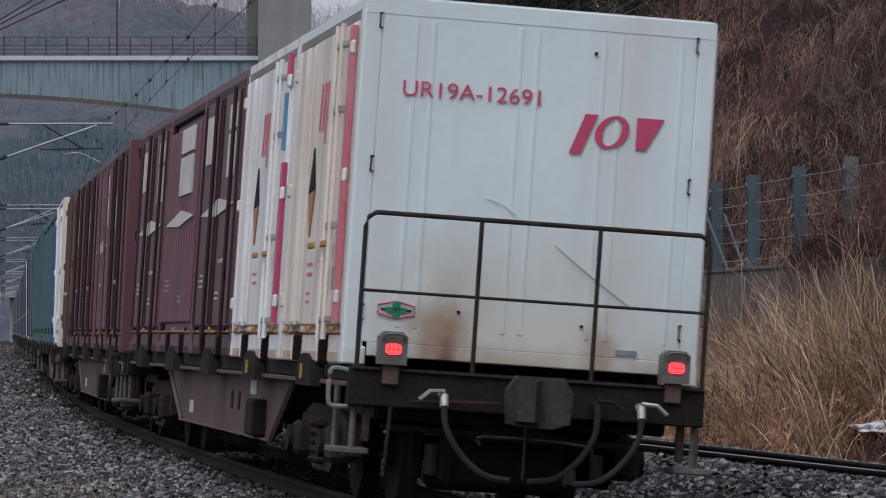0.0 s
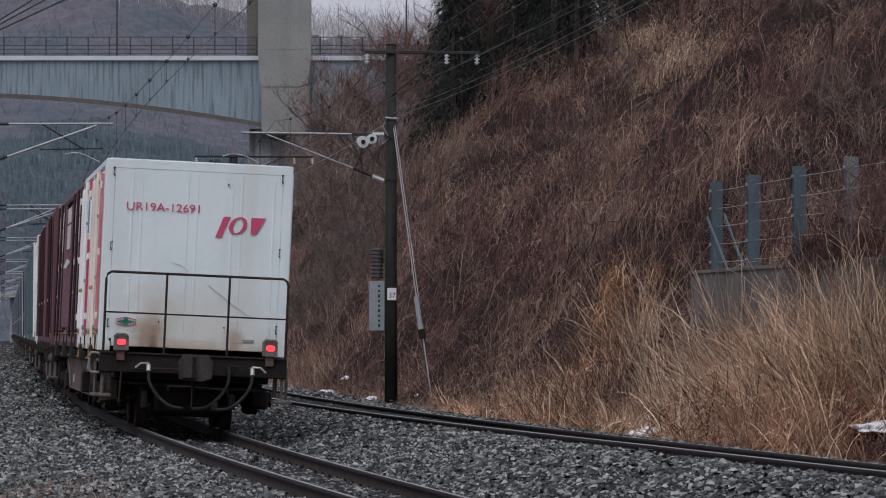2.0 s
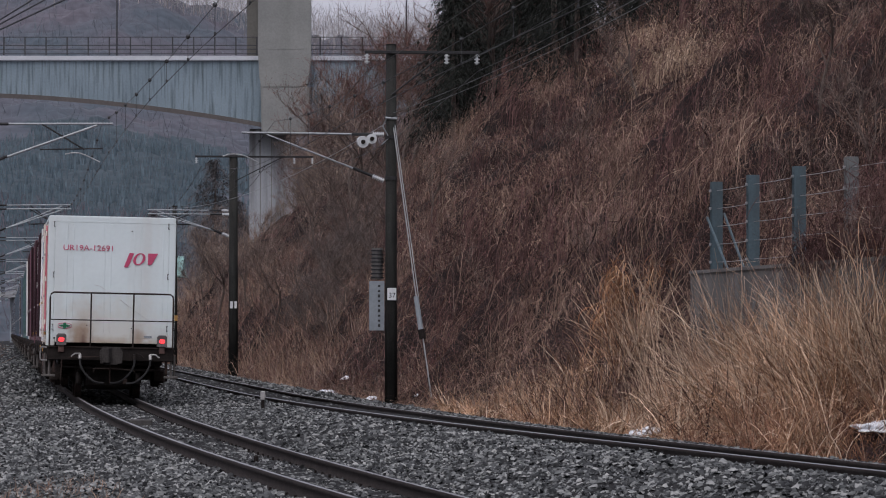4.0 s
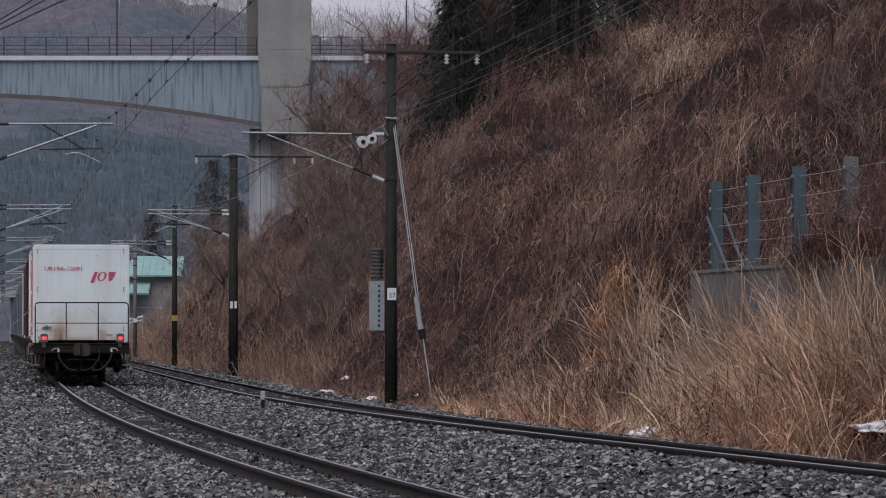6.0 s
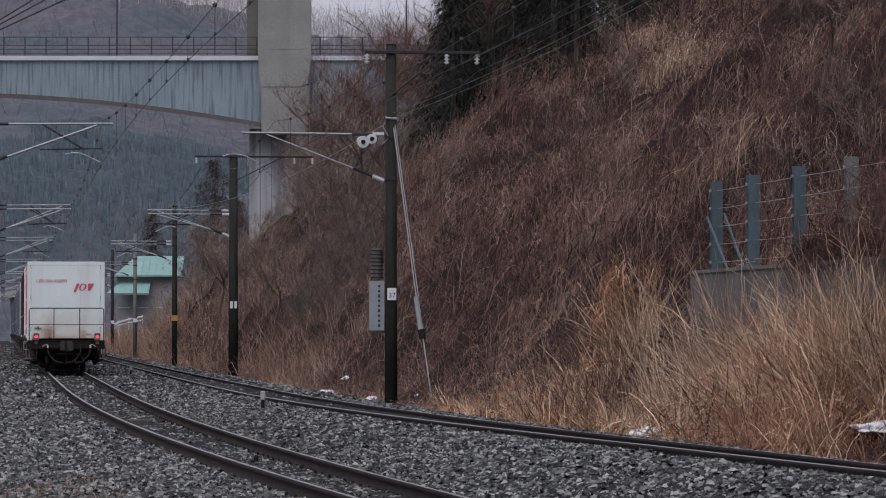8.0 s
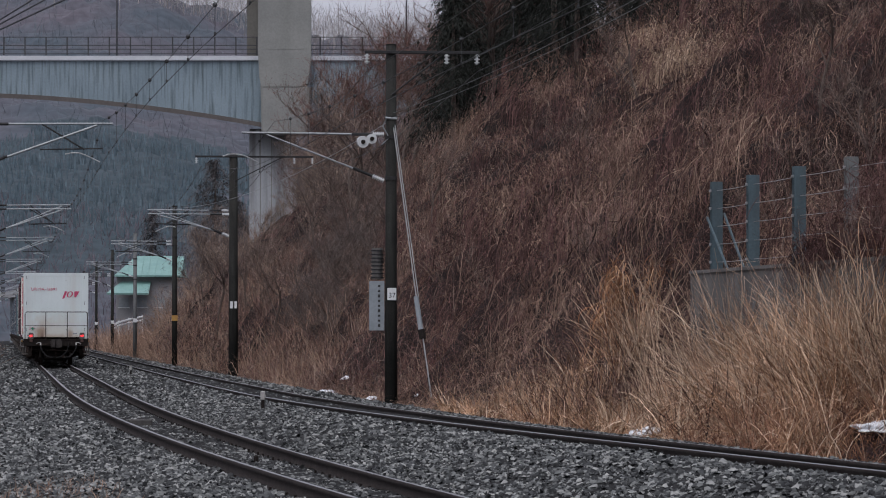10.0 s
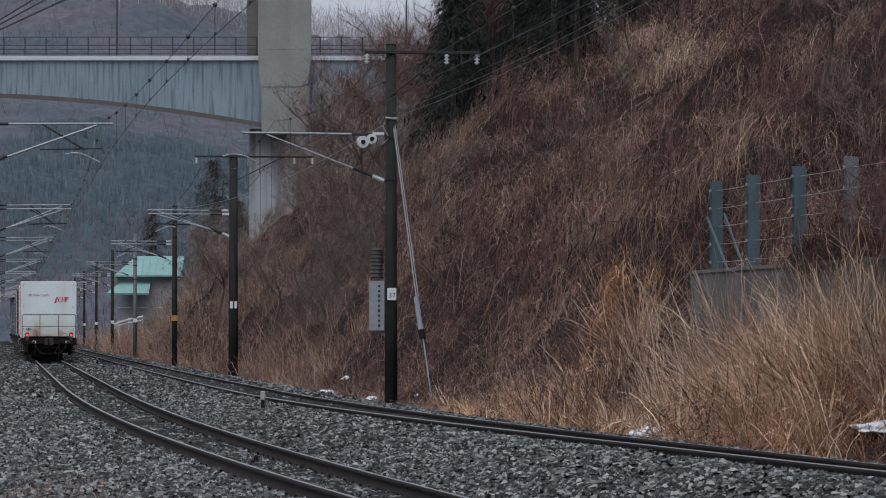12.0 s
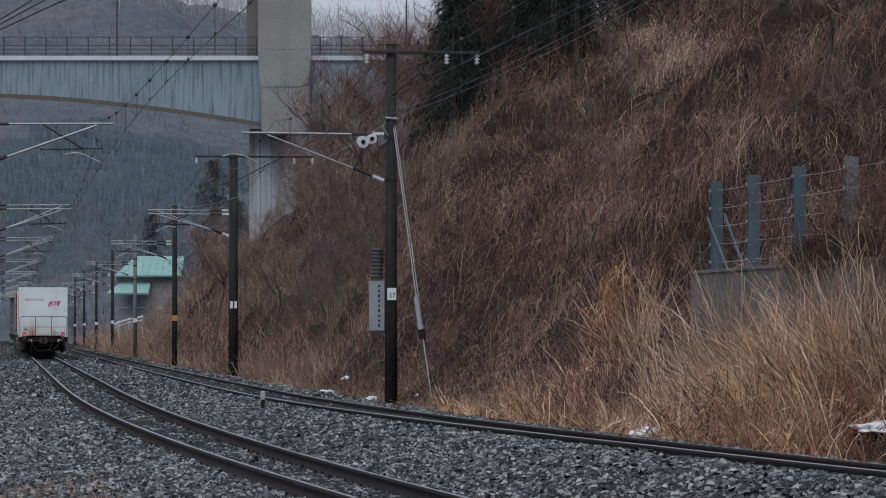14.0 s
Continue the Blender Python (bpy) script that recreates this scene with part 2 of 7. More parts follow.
M_FARNEEDLE = mat("hazy_conifer_wood", (0.047, 0.066, 0.078), (0.035, 0.054, 0.066), 0.06, 1.0, 0, 0.0, 0.45, 0.26)
# lighter than the wood below, to make up for shade on upright tops
M_FARTOPS = mat("lightened_conifer_tops", (0.112, 0.150, 0.172), (0.088, 0.126, 0.150), 0.06, 1.0, 0, 0, 0.8, 0.10, island=0.20)
M_FOOTWOOD = mat("hazy_foot_wood", (0.150, 0.128, 0.146), (0.112, 0.100, 0.118), 0.03, 1.0, 0, 0, 0.8, 0.10, island=0.25)
M_FARTWIG = mat("hazy_bare_wood", (0.150, 0.135, 0.152), (0.100, 0.128, 0.146), 0.03, 1.0, 0, 0, 0.8, 0.10, island=0.22)


M_STRAW = tones("pale_straw", [(0.0, (0.20, 0.125, 0.088)), (0.5, (0.37, 0.255, 0.175)), (1.0, (0.62, 0.48, 0.35))])
M_RUSSET = tones("russet_straw", [(0.0, (0.15, 0.088, 0.064)), (0.5, (0.28, 0.178, 0.130)), (1.0, (0.45, 0.32, 0.23))])
M_ORANGE = tones("orange_dead_leaves", [(0.0, (0.16, 0.070, 0.036)), (0.6, (0.31, 0.160, 0.086)), (1.0, (0.50, 0.32, 0.19))])
M_TAN = tones("tan_vine_stems", [(0.0, (0.125, 0.073, 0.058)), (0.5, (0.225, 0.143, 0.108)), (1.0, (0.36, 0.255, 0.188))], 0.9, 0.5, 0.6)
# dark tone that carries the shade of the bank's hollows
M_HOLLOW = tones("hollow_shade_twigs", [(0.0, (0.034, 0.022, 0.021)), (0.7, (0.066, 0.041, 0.038)), (1.0, (0.11, 0.073, 0.063))])
M_GREYTWIG = tones("grey_twigs", [(0.0, (0.050, 0.039, 0.037)), (0.6, (0.094, 0.076, 0.070)), (1.0, (0.18, 0.150, 0.136))])
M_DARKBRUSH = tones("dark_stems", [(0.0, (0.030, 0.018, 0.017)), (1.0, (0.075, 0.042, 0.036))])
M_RUSTLEAF = tones("rust_leaves", [(0.0, (0.13, 0.061, 0.040)), (0.6, (0.245, 0.122, 0.077)), (1.0, (0.38, 0.21, 0.135))])
M_POSTGREY = mat("grey_post", (0.15, 0.155, 0.155), (0.11, 0.115, 0.115), 2.0, 0.8, 0, 0.15, 30, 0.15, streak=(0.07, 0.068, 0.062), streak_amt=0.6, streak_scale=6)
M_TOWERBACK = mat("side_shaded_concrete", (0.14, 0.135, 0.12), (0.11, 0.105, 0.095), 0.4, 0.95, 0, 0.2, 6, 0.1)
M_CURBGREY = mat("streaked_pale_concrete", (0.42, 0.44, 0.46), (0.33, 0.35, 0.36), 0.3, 0.9, 0, 0.2, 6, 0.08, streak=(0.15, 0.15, 0.15), streak_amt=0.8, streak_scale=1.2)
M_TAILEND = mat("stained_white_paint", (0.70, 0.775, 0.775), (0.64, 0.715, 0.715), 0.9, 0.42, 0, 0.04, 12, 0.02, streak=(0.58, 0.58, 0.55), streak_amt=0.45, streak_scale=2.4)


def rust_runs(m, places):
    """Brown run-down stains with frayed edges at given places of the rear face."""
    nt = m.node_tree
    N, L = nt.nodes, nt.links
    bsdf = N["Principled BSDF"]
    src = bsdf.inputs["Base Color"].links[0].from_socket
    co = N.new("ShaderNodeTexCoord").outputs["Object"]
    nz = N.new("ShaderNodeTexNoise")
    nz.inputs["Scale"].default_value, nz.inputs["Detail"].default_value = 5.0, 6.0
    L.new(co, nz.inputs["Vector"])
    for (x, z, wx, wz, strength, col) in places:
        mp = N.new("ShaderNodeMapping")
        mp.inputs["Location"].default_value = (-x / wx, 0, -z / wz)
        mp.inputs["Scale"].default_value = (1 / wx, 0, 1 / wz)
        L.new(co, mp.inputs["Vector"])
        ln = N.new("ShaderNodeVectorMath")
        ln.operation = "LENGTH"
        L.new(mp.outputs[0], ln.inputs[0])
        ad = N.new("ShaderNodeMath")
        ad.operation = "MULTIPLY_ADD"
        ad.inputs[1].default_value, ad.inputs[2].default_value = 0.9, -0.45
        L.new(nz.outputs["Fac"], ad.inputs[0])
        su = N.new("ShaderNodeMath")
        su.operation = "ADD"
        L.new(ln.outputs["Value"], su.inputs[0])
        L.new(ad.outputs[0], su.inputs[1])
        mr = N.new("ShaderNodeMapRange")
        mr.interpolation_type = "SMOOTHSTEP"
        mr.inputs["From Min"].default_value, mr.inputs["From Max"].default_value = 1.0, 0.1
        mr.inputs["To Min"].default_value, mr.inputs["To Max"].default_value = 0.0, strength
        L.new(su.outputs[0], mr.inputs["Value"])
        mx = N.new("ShaderNodeMix")
        mx.data_type = "RGBA"
        L.new(mr.outputs[0], mx.inputs["Factor"])
        L.new(src, mx.inputs["A"])
        mx.inputs["B"].default_value = (*col, 1)
        src = mx.outputs["Result"]
    L.new(src, bsdf.inputs["Base Color"])


rust_runs(M_TAILEND, ((0.0, 0.25, 1.6, 0.95, 0.55, (0.63, 0.585, 0.50)), (0.0, 0.02, 1.6, 0.24, 0.85, (0.46, 0.37, 0.27)), (0.95, 0.1, 0.25, 0.3, 0.4, (0.42, 0.33, 0.25)),
                      (0.55, 0.12, 0.22, 0.36, 0.75, (0.36, 0.25, 0.17)), (-0.50, 0.55, 0.45, 0.55, 0.35, (0.50, 0.42, 0.33)), (-0.57, 0.18, 0.34, 0.50, 0.85, (0.33, 0.215, 0.135)),
                      (-0.52, 0.05, 0.10, 0.34, 0.95, (0.13, 0.055, 0.035))))
M_SCRATCH = mat("scraped_paint", (0.60, 0.61, 0.60), (0.54, 0.54, 0.53), 6.0, 0.6, 0, 0, 30, 0.05)


# ---- mesh helpers ----
def obj(name, bm, material, smooth=False):
    me = bpy.data.meshes.new(name)
    bm.to_mesh(me)
    bm.free()
    for m in (material if isinstance(material, (list, tuple)) else (material,)):
        me.materials.append(m)
    if smooth:
        me.polygons.foreach_set("use_smooth", [True] * len(me.polygons))
    return new(name, me)


def part(name, bm, material, parent, label="", smooth=False):
    ob = obj(name, bm, material, smooth)
    ob.parent = parent
    return tagged(ob, label)


def thing(name, label, category, group="", kind="", at=None):
    ob = new(name)
    ob.empty_display_size = 0.2
    if at is not None:
        ob.matrix_basis = at
    return tagged(ob, label, category, group, kind)


def box(bm, c, s, bevel=0.0, rot=None):
    m = Matrix.Translation(c) @ (rot or Matrix()) @ Matrix.Diagonal((*s, 1))
    vs = bmesh.ops.create_cube(bm, size=1.0, matrix=m)["verts"]
    if bevel:
        es = list({e for v in vs for e in v.link_edges})
        bmesh.ops.bevel(bm, geom=es, offset=bevel, segments=1, affect="EDGES")
    return bm


def bx(c, s, bevel=0.0, rot=None):
    return box(bmesh.new(), c, s, bevel, rot)


def tube(bm, pts, r, n=6, r2=None, caps=True):
    """A round bar along pts; r2: its radius at the end."""
    pts = [Vector(p) for p in pts]
    rings = []
    up = Vector((0.013, 0.021, 1.0))
    for i, p in enumerate(pts):
        d = (pts[min(i + 1, len(pts) - 1)] - pts[max(i - 1, 0)]).normalized()
        a = d.cross(up)
        if a.length < 0.05:
            a = d.cross(Vector((1.0, 0.03, 0.0)))
        a.normalize()
        b = d.cross(a)
        rr = r if r2 is None else r + (r2 - r) * i / (len(pts) - 1)
        rings.append([bm.verts.new(p + rr * (math.cos(2 * math.pi * k / n) * a + math.sin(2 * math.pi * k / n) * b)) for k in range(n)])
    for q, w in zip(rings, rings[1:]):
        for k in range(n):
            bm.faces.new((q[k], q[(k + 1) % n], w[(k + 1) % n], w[k]))
    if caps:
        bm.faces.new(rings[0][::-1])
        bm.faces.new(rings[-1])
    return bm


def tb(pts, r, n=6, r2=None):
    return tube(bmesh.new(), pts, r, n, r2)


def prism(bm, outline, axis, a, b):
    """A flat outline (two coordinates) pushed along an axis from a to b."""
    def at(p, v):
        return {"x": (v, p[0], p[1]), "y": (p[0], v, p[1]), "z": (p[0], p[1], v)}[axis]
    lo = [bm.verts.new(at(p, a)) for p in outline]
    hi = [bm.verts.new(at(p, b)) for p in outline]
    n = len(outline)
    bm.faces.new(lo)
    bm.faces.new(hi[::-1])
    for i in range(n):
        bm.faces.new((lo[i], hi[i], hi[(i + 1) % n], lo[(i + 1) % n]))
    bmesh.ops.recalc_face_normals(bm, faces=bm.faces)
    return bm


def mesh_np(name, verts, faces, material, smooth=False):
    """A mesh from arrays; faces of one length."""
    me = bpy.data.meshes.new(name)
    v = np.asarray(verts, dtype=np.float32)
    f = np.asarray(faces, dtype=np.int32)
    me.vertices.add(len(v))
    me.vertices.foreach_set("co", v.ravel())
    k = f.shape[1]
    me.loops.add(f.size)
    me.loops.foreach_set("vertex_index", f.ravel())
    me.polygons.add(len(f))
    me.polygons.foreach_set("loop_start", np.arange(0, f.size, k, dtype=np.int32))
    me.polygons.foreach_set("loop_total", np.full(len(f), k, dtype=np.int32))
    if smooth:
        me.polygons.foreach_set("use_smooth", np.ones(len(f), dtype=bool))
    me.materials.append(material)
    me.update(calc_edges=True)
    me.validate()
    return new(name, me)


def text_mesh(bm, words, height, m, depth=0.004):
    """Lettering in the built-in font as thin raised shapes, at the pose m (its x along the line, y up)."""
    cu = bpy.data.curves.new("lettering", "FONT")
    cu.body, cu.size, cu.extrude = words, height / 0.69, depth / 2
    ob = bpy.data.objects.new("lettering", cu)
    me = ob.to_mesh()
    tmp = bmesh.new()
    tmp.from_mesh(me)
    tmp.transform(m)
    vmap = [bm.verts.new(v.co) for v in tmp.verts]
    tmp.verts.index_update()
    for f in tmp.faces:
        try:
            bm.faces.new([vmap[v.index] for v in f.verts])
        except ValueError:
            pass
    tmp.free()
    ob.to_mesh_clear()
    bpy.data.objects.remove(ob)
    return bm


# ---- the line of the railway ----
Y0, X0, M0, K3 = 98.0, -9.20, -0.1138, 3.95e-6


def line_x(y):
    y = np.asarray(y, dtype=float)
    e = np.clip(Y0 - y, 0, 110)
    return X0 + M0 * (y - Y0) + K3 * e ** 3


def cant(y):
    """The track's lean to its inside, in radians."""
    return np.radians(4.06) * np.clip((Y0 - np.asarray(y, dtype=float)) / 72.0, 0, 1.15)


YS = np.arange(-60.0, 1500.0, 0.25)
XS = line_x(YS)
SS = np.concatenate([[0], np.cumsum(np.hypot(np.diff(XS), np.diff(YS)))])
GAP_AB = 4.0


def zb(y):
    """The second track lies a little higher on the near side and lower far off."""
    y = np.clip(np.asarray(y, dtype=float), 20, None)
    return -0.25 + 0.33 * np.exp(-(y - 31) / 65.0) + 0.0022 * np.clip(85.0 - y, 0, 48)


def s_of(y):
    return float(np.interp(y, YS, SS))


def at_s(s):
    y = float(np.interp(s, SS, YS))
    return float(line_x(y)), y


def normal_at(y):
    m = (line_x(y + 0.5) - line_x(y - 0.5))
    n = 1 / np.sqrt(1 + m * m)
    return n, -m * n


def beside(y, off):
    """The point off metres to the right of the first track's middle, at the station y."""
    nx, ny = normal_at(y)
    return line_x(y) + nx * off, y + ny * off


def across(y, off):
    """Sideways distance of a place by the line over its distance along the plan."""
    px, py = beside(y, off)
    return px / py


# ---- ground: ballast bed, verge, cutting slope, one sheet ----
TOE = 7.2


def lump(x, y, sc, seed=0.0):
    return np.array([noise.noise(Vector((a / sc + seed, b / sc - seed, seed * 0.37))) for a, b in zip(np.ravel(x), np.ravel(y))]).reshape(np.shape(x))


def ground_z(y, off):
    """Height of the ground by station and offset."""
    y, off = np.broadcast_arrays(np.asarray(y, dtype=float), np.asarray(off, dtype=float))
    za = -0.135 - np.sin(cant(y)) * np.clip(off, -1.3, 1.3) * 0.9
    zbb = zb(y) - 0.080 - np.sin(cant(y)) * np.clip(off - GAP_AB, -1.3, 1.3) * 0.9
    w = np.clip((off - 1.3) / (GAP_AB - 2.6), 0, 1)
    z = za * (1 - w) + zbb * w
    z = z - 0.10 * np.clip(-(off + 1.5), 0, 1.2) - 0.32 * np.clip(-(off + 2.7), 0, 1.2)
    z = z - 0.12 * np.clip(off - GAP_AB - 1.4, 0, 1.4)
    u = off - TOE
    hill = np.where(u < 13, np.clip(u, 0, 13) * 0.84, 13 * 0.84 + (np.clip(u, 13, 120) - 13) * 0.30)
    return z + hill


HILL_END = 330.0


def hill_fade(y):
    return np.clip((HILL_END - y) / 70.0, 0.0, 1.0)


ST = np.concatenate([np.array([-300.0, -120, -60, -30, -15, -7, -3, 0]), np.arange(2, 30, 2.0), np.arange(30, 110, 0.5), np.arange(110, 330, 1.5), np.arange(330, 640, 12.0), np.array([700, 800, 1000, 1400, 2000, 3000])])
OFFS = np.concatenate([np.array([-1500, -500, -150, -60, -25, -12, -6, -4.6, -3.9, -3.3, -2.7, -2.1, -1.6, -1.3, -0.9, -0.55, 0, 0.55, 0.9, 1.3, 1.8, 2.2, 2.6, 3.1, 3.5, 4.0, 4.5, 4.9, 5.4, 6.0, 6.6]),
                       np.arange(7.2, 24, 0.40), np.array([26, 30, 36, 45, 60, 90, 150, 500, 1500])])
GY, GO = np.meshgrid(ST, OFFS, indexing="ij")
GX, GYY = beside(GY, GO)
GZ = ground_z(GY, GO)
flat = ground_z(GY, np.minimum(GO, TOE))
fade = hill_fade(GY)
GZ = flat + (GZ - flat) * fade
hillside = np.clip((GO - TOE) / 2.0, 0, 1) * fade * (GO < 200)
# the bank before and behind the retaining wall is smoother
hillside = hillside * np.where((GY > 36) & (GY < 61.5), np.clip((GO - TOE - 1.1) / 3.0, 0.0, 1.0), 1.0)


def billows(y, off):
    """Rounded mounds of growth shoulder to shoulder: 0 in the creases, 1 on the tops."""
    pick = random.Random(404)
    best = np.zeros(y.shape)
    ys = 38.0
    while ys < 270:
        grow = 1.0 + max(0.0, ys - 60) / 160.0
        o = 0.6 + pick.uniform(0, 1.5)
        while o < 24:
            cy, co = ys + pick.uniform(-1.0, 1.0) * grow, TOE + o
            ry, ro, h = pick.uniform(1.3, 2.9) * grow, pick.uniform(1.2, 2.6), pick.uniform(0.5, 1.0)
            lean = pick.uniform(-0.7, 0.7)
            near = (np.abs(y - cy) < 4.5 * grow) & (np.abs(off - co) < 4.5)
            u, v = (y[near] - cy - lean * (off[near] - co)) / ry, (off[near] - co) / ro
            best[near] = np.maximum(best[near], h * np.sqrt(np.clip(1 - u * u - v * v, 0, 1)))
            o += pick.uniform(1.4, 2.5)
        ys += 2.3 * grow
    return best


BILLOW = billows(GY, GO)
bumpy = 2.9 * (BILLOW - 0.45) * (GO < TOE + 24) + 0.5 * lump(GX, GZ + GYY, 1.3, 8.0) + 1.5 * lump(GX, GYY, 9.0, 5.0)
GZ = GZ + hillside * bumpy
GZ = GZ + 0.03 * lump(GX, GYY, 0.7, 1.0) * (np.abs(GO) < 7)
nr, nc = GX.shape
gv = np.stack([GX, GYY, GZ], axis=-1).reshape(-1, 3)
idx = np.arange(nr * nc).reshape(nr, nc)
gf = np.stack([idx[:-1, :-1], idx[:-1, 1:], idx[1:, 1:], idx[1:, :-1]], axis=-1).reshape(-1, 4)
ground = mesh_np("ground", gv, gf, M_BALLAST, smooth=True)
ground.data.materials.append(M_SOIL)
mid_off = 0.25 * (GO[:-1, :-1] + GO[:-1, 1:] + GO[1:, 1:] + GO[1:, :-1])
ground.data.polygons.foreach_set("material_index", ((mid_off > 6.6) | (mid_off < -3.4)).astype(np.int32).ravel())
tagged(ground, "grey ballast bed and brown earth bank beside the railway", "ground", kind="structure")


def surface(y, off):
    """Places on the finished ground, by bilinear reading of its grid."""
    y, off = np.asarray(y, dtype=float), np.asarray(off, dtype=float)
    i = np.clip(np.searchsorted(ST, y) - 1, 0, len(ST) - 2)
    j = np.clip(np.searchsorted(OFFS, off) - 1, 0, len(OFFS) - 2)
    a = (y - ST[i]) / (ST[i + 1] - ST[i])
    b = (off - OFFS[j]) / (OFFS[j + 1] - OFFS[j])
    g = np.stack([GX, GYY, GZ], axis=-1)
    a, b = a[..., None], b[..., None]
    return (g[i, j] * (1 - a) + g[i + 1, j] * a) * (1 - b) + (g[i, j + 1] * (1 - a) + g[i + 1, j + 1] * a) * b


def mound_top(y, off):
    """How near a place lies to the top of a mound of growth, 0 to 1."""
    i = np.clip(np.searchsorted(ST, y), 0, len(ST) - 1)
    j = np.clip(np.searchsorted(OFFS, off), 0, len(OFFS) - 1)
    return BILLOW[i, j]


# ---- tracks ----
RAIL_PROFILE = [(-0.0635, -0.153), (0.0635, -0.153), (0.0635, -0.140), (0.012, -0.118), (0.0085, -0.050), (0.030, -0.034), (0.0325, -0.006), (0.024, 0.0),
                (-0.024, 0.0), (-0.0325, -0.006), (-0.030, -0.034), (-0.0085, -0.050), (-0.012, -0.118), (-0.0635, -0.140)]


def rail(parent, side, off0, level, bright=(7,)):
    ys = np.concatenate([np.arange(10, 120, 1.0), np.arange(120, 400, 4.0), np.arange(400, 900, 25.0)])
    v, k = [], len(RAIL_PROFILE)
    for y in ys:
        nx, ny = normal_at(y)
        c = float(cant(y))
        px, py = line_x(y) + nx * off0, y + ny * off0
        for (a, h) in RAIL_PROFILE:
            o = side * 0.566 + a
            lat, up = o * math.cos(c) + h * math.sin(c), -o * math.sin(c) + h * math.cos(c)
            v.append((px + nx * lat, py + ny * lat, float(level(y)) + up))
    f, mi = [], []
    for i in range(len(ys) - 1):
        for j in range(k):
            f.append((i * k + j, i * k + (j + 1) % k, (i + 1) * k + (j + 1) % k, (i + 1) * k + j))
            mi.append(1 if j in bright else 0)
    ob = mesh_np("rail", v, f, M_RAIL)
    ob.data.materials.append(M_RAILTOP)
    ob.data.polygons.foreach_set("material_index", np.array(mi, dtype=np.int32))
    ob.parent = parent
    return tagged(ob, "rusty steel rail with a worn bright head")


def sleeper_bm(bolts):
    bm = bmesh.new()
    box(bm, (0, 0, -0.235), (2.0, 0.22, 0.16), 0.015)
    for sd in (-1, 1):
        for e in (-1, 1):
            k = len(bm.faces)
            box(bm, (sd * 0.566 + e * 0.085, 0, -0.150), (0.045, 0.05, 0.03))
            if bolts:
                tube(bm, [(sd * 0.566 + e * 0.09, 0, -0.14), (sd * 0.566 + e * 0.09, 0, -0.105)], 0.014, 5)
            bm.faces.ensure_lookup_table()
            for f in bm.faces[k:]:
                f.material_index = 1
    return bm


def track(off0, level, label, bolts=True):
    tr = thing("railway_track", label, "railway track", "railway tracks", "structure")
    rail(tr, -1, off0, level, (7,) if bolts else (7, 8))
    rail(tr, 1, off0, level)
    me = bpy.data.meshes.new("sleeper")
    bm = sleeper_bm(bolts)
    bm.to_mesh(me)
    bm.free()
    me.materials.append(M_SLEEPER)
    me.materials.append(M_IRON)
    for i in range(230):
        y = 24.0 + 0.58 * i
        nx, ny = normal_at(y)
        ob = new("sleeper", me)
        ob.parent = tr
        ob.matrix_basis = Matrix.Translation((line_x(y) + nx * off0, y + ny * off0, float(level(y)))) @ Matrix.Rotation(math.atan2(ny, nx), 4, "Z") @ Matrix.Rotation(float(cant(y)), 4, "Y")
    return tr


track_a = track(0.0, lambda y: 0.0, "curved narrow-gauge railway track of brown rails on concrete sleepers")
track_b = track(GAP_AB, zb, "second curved railway track of brown rails beside the bank", False)

# ---- ballast stones ----
rng = np.random.default_rng(5)


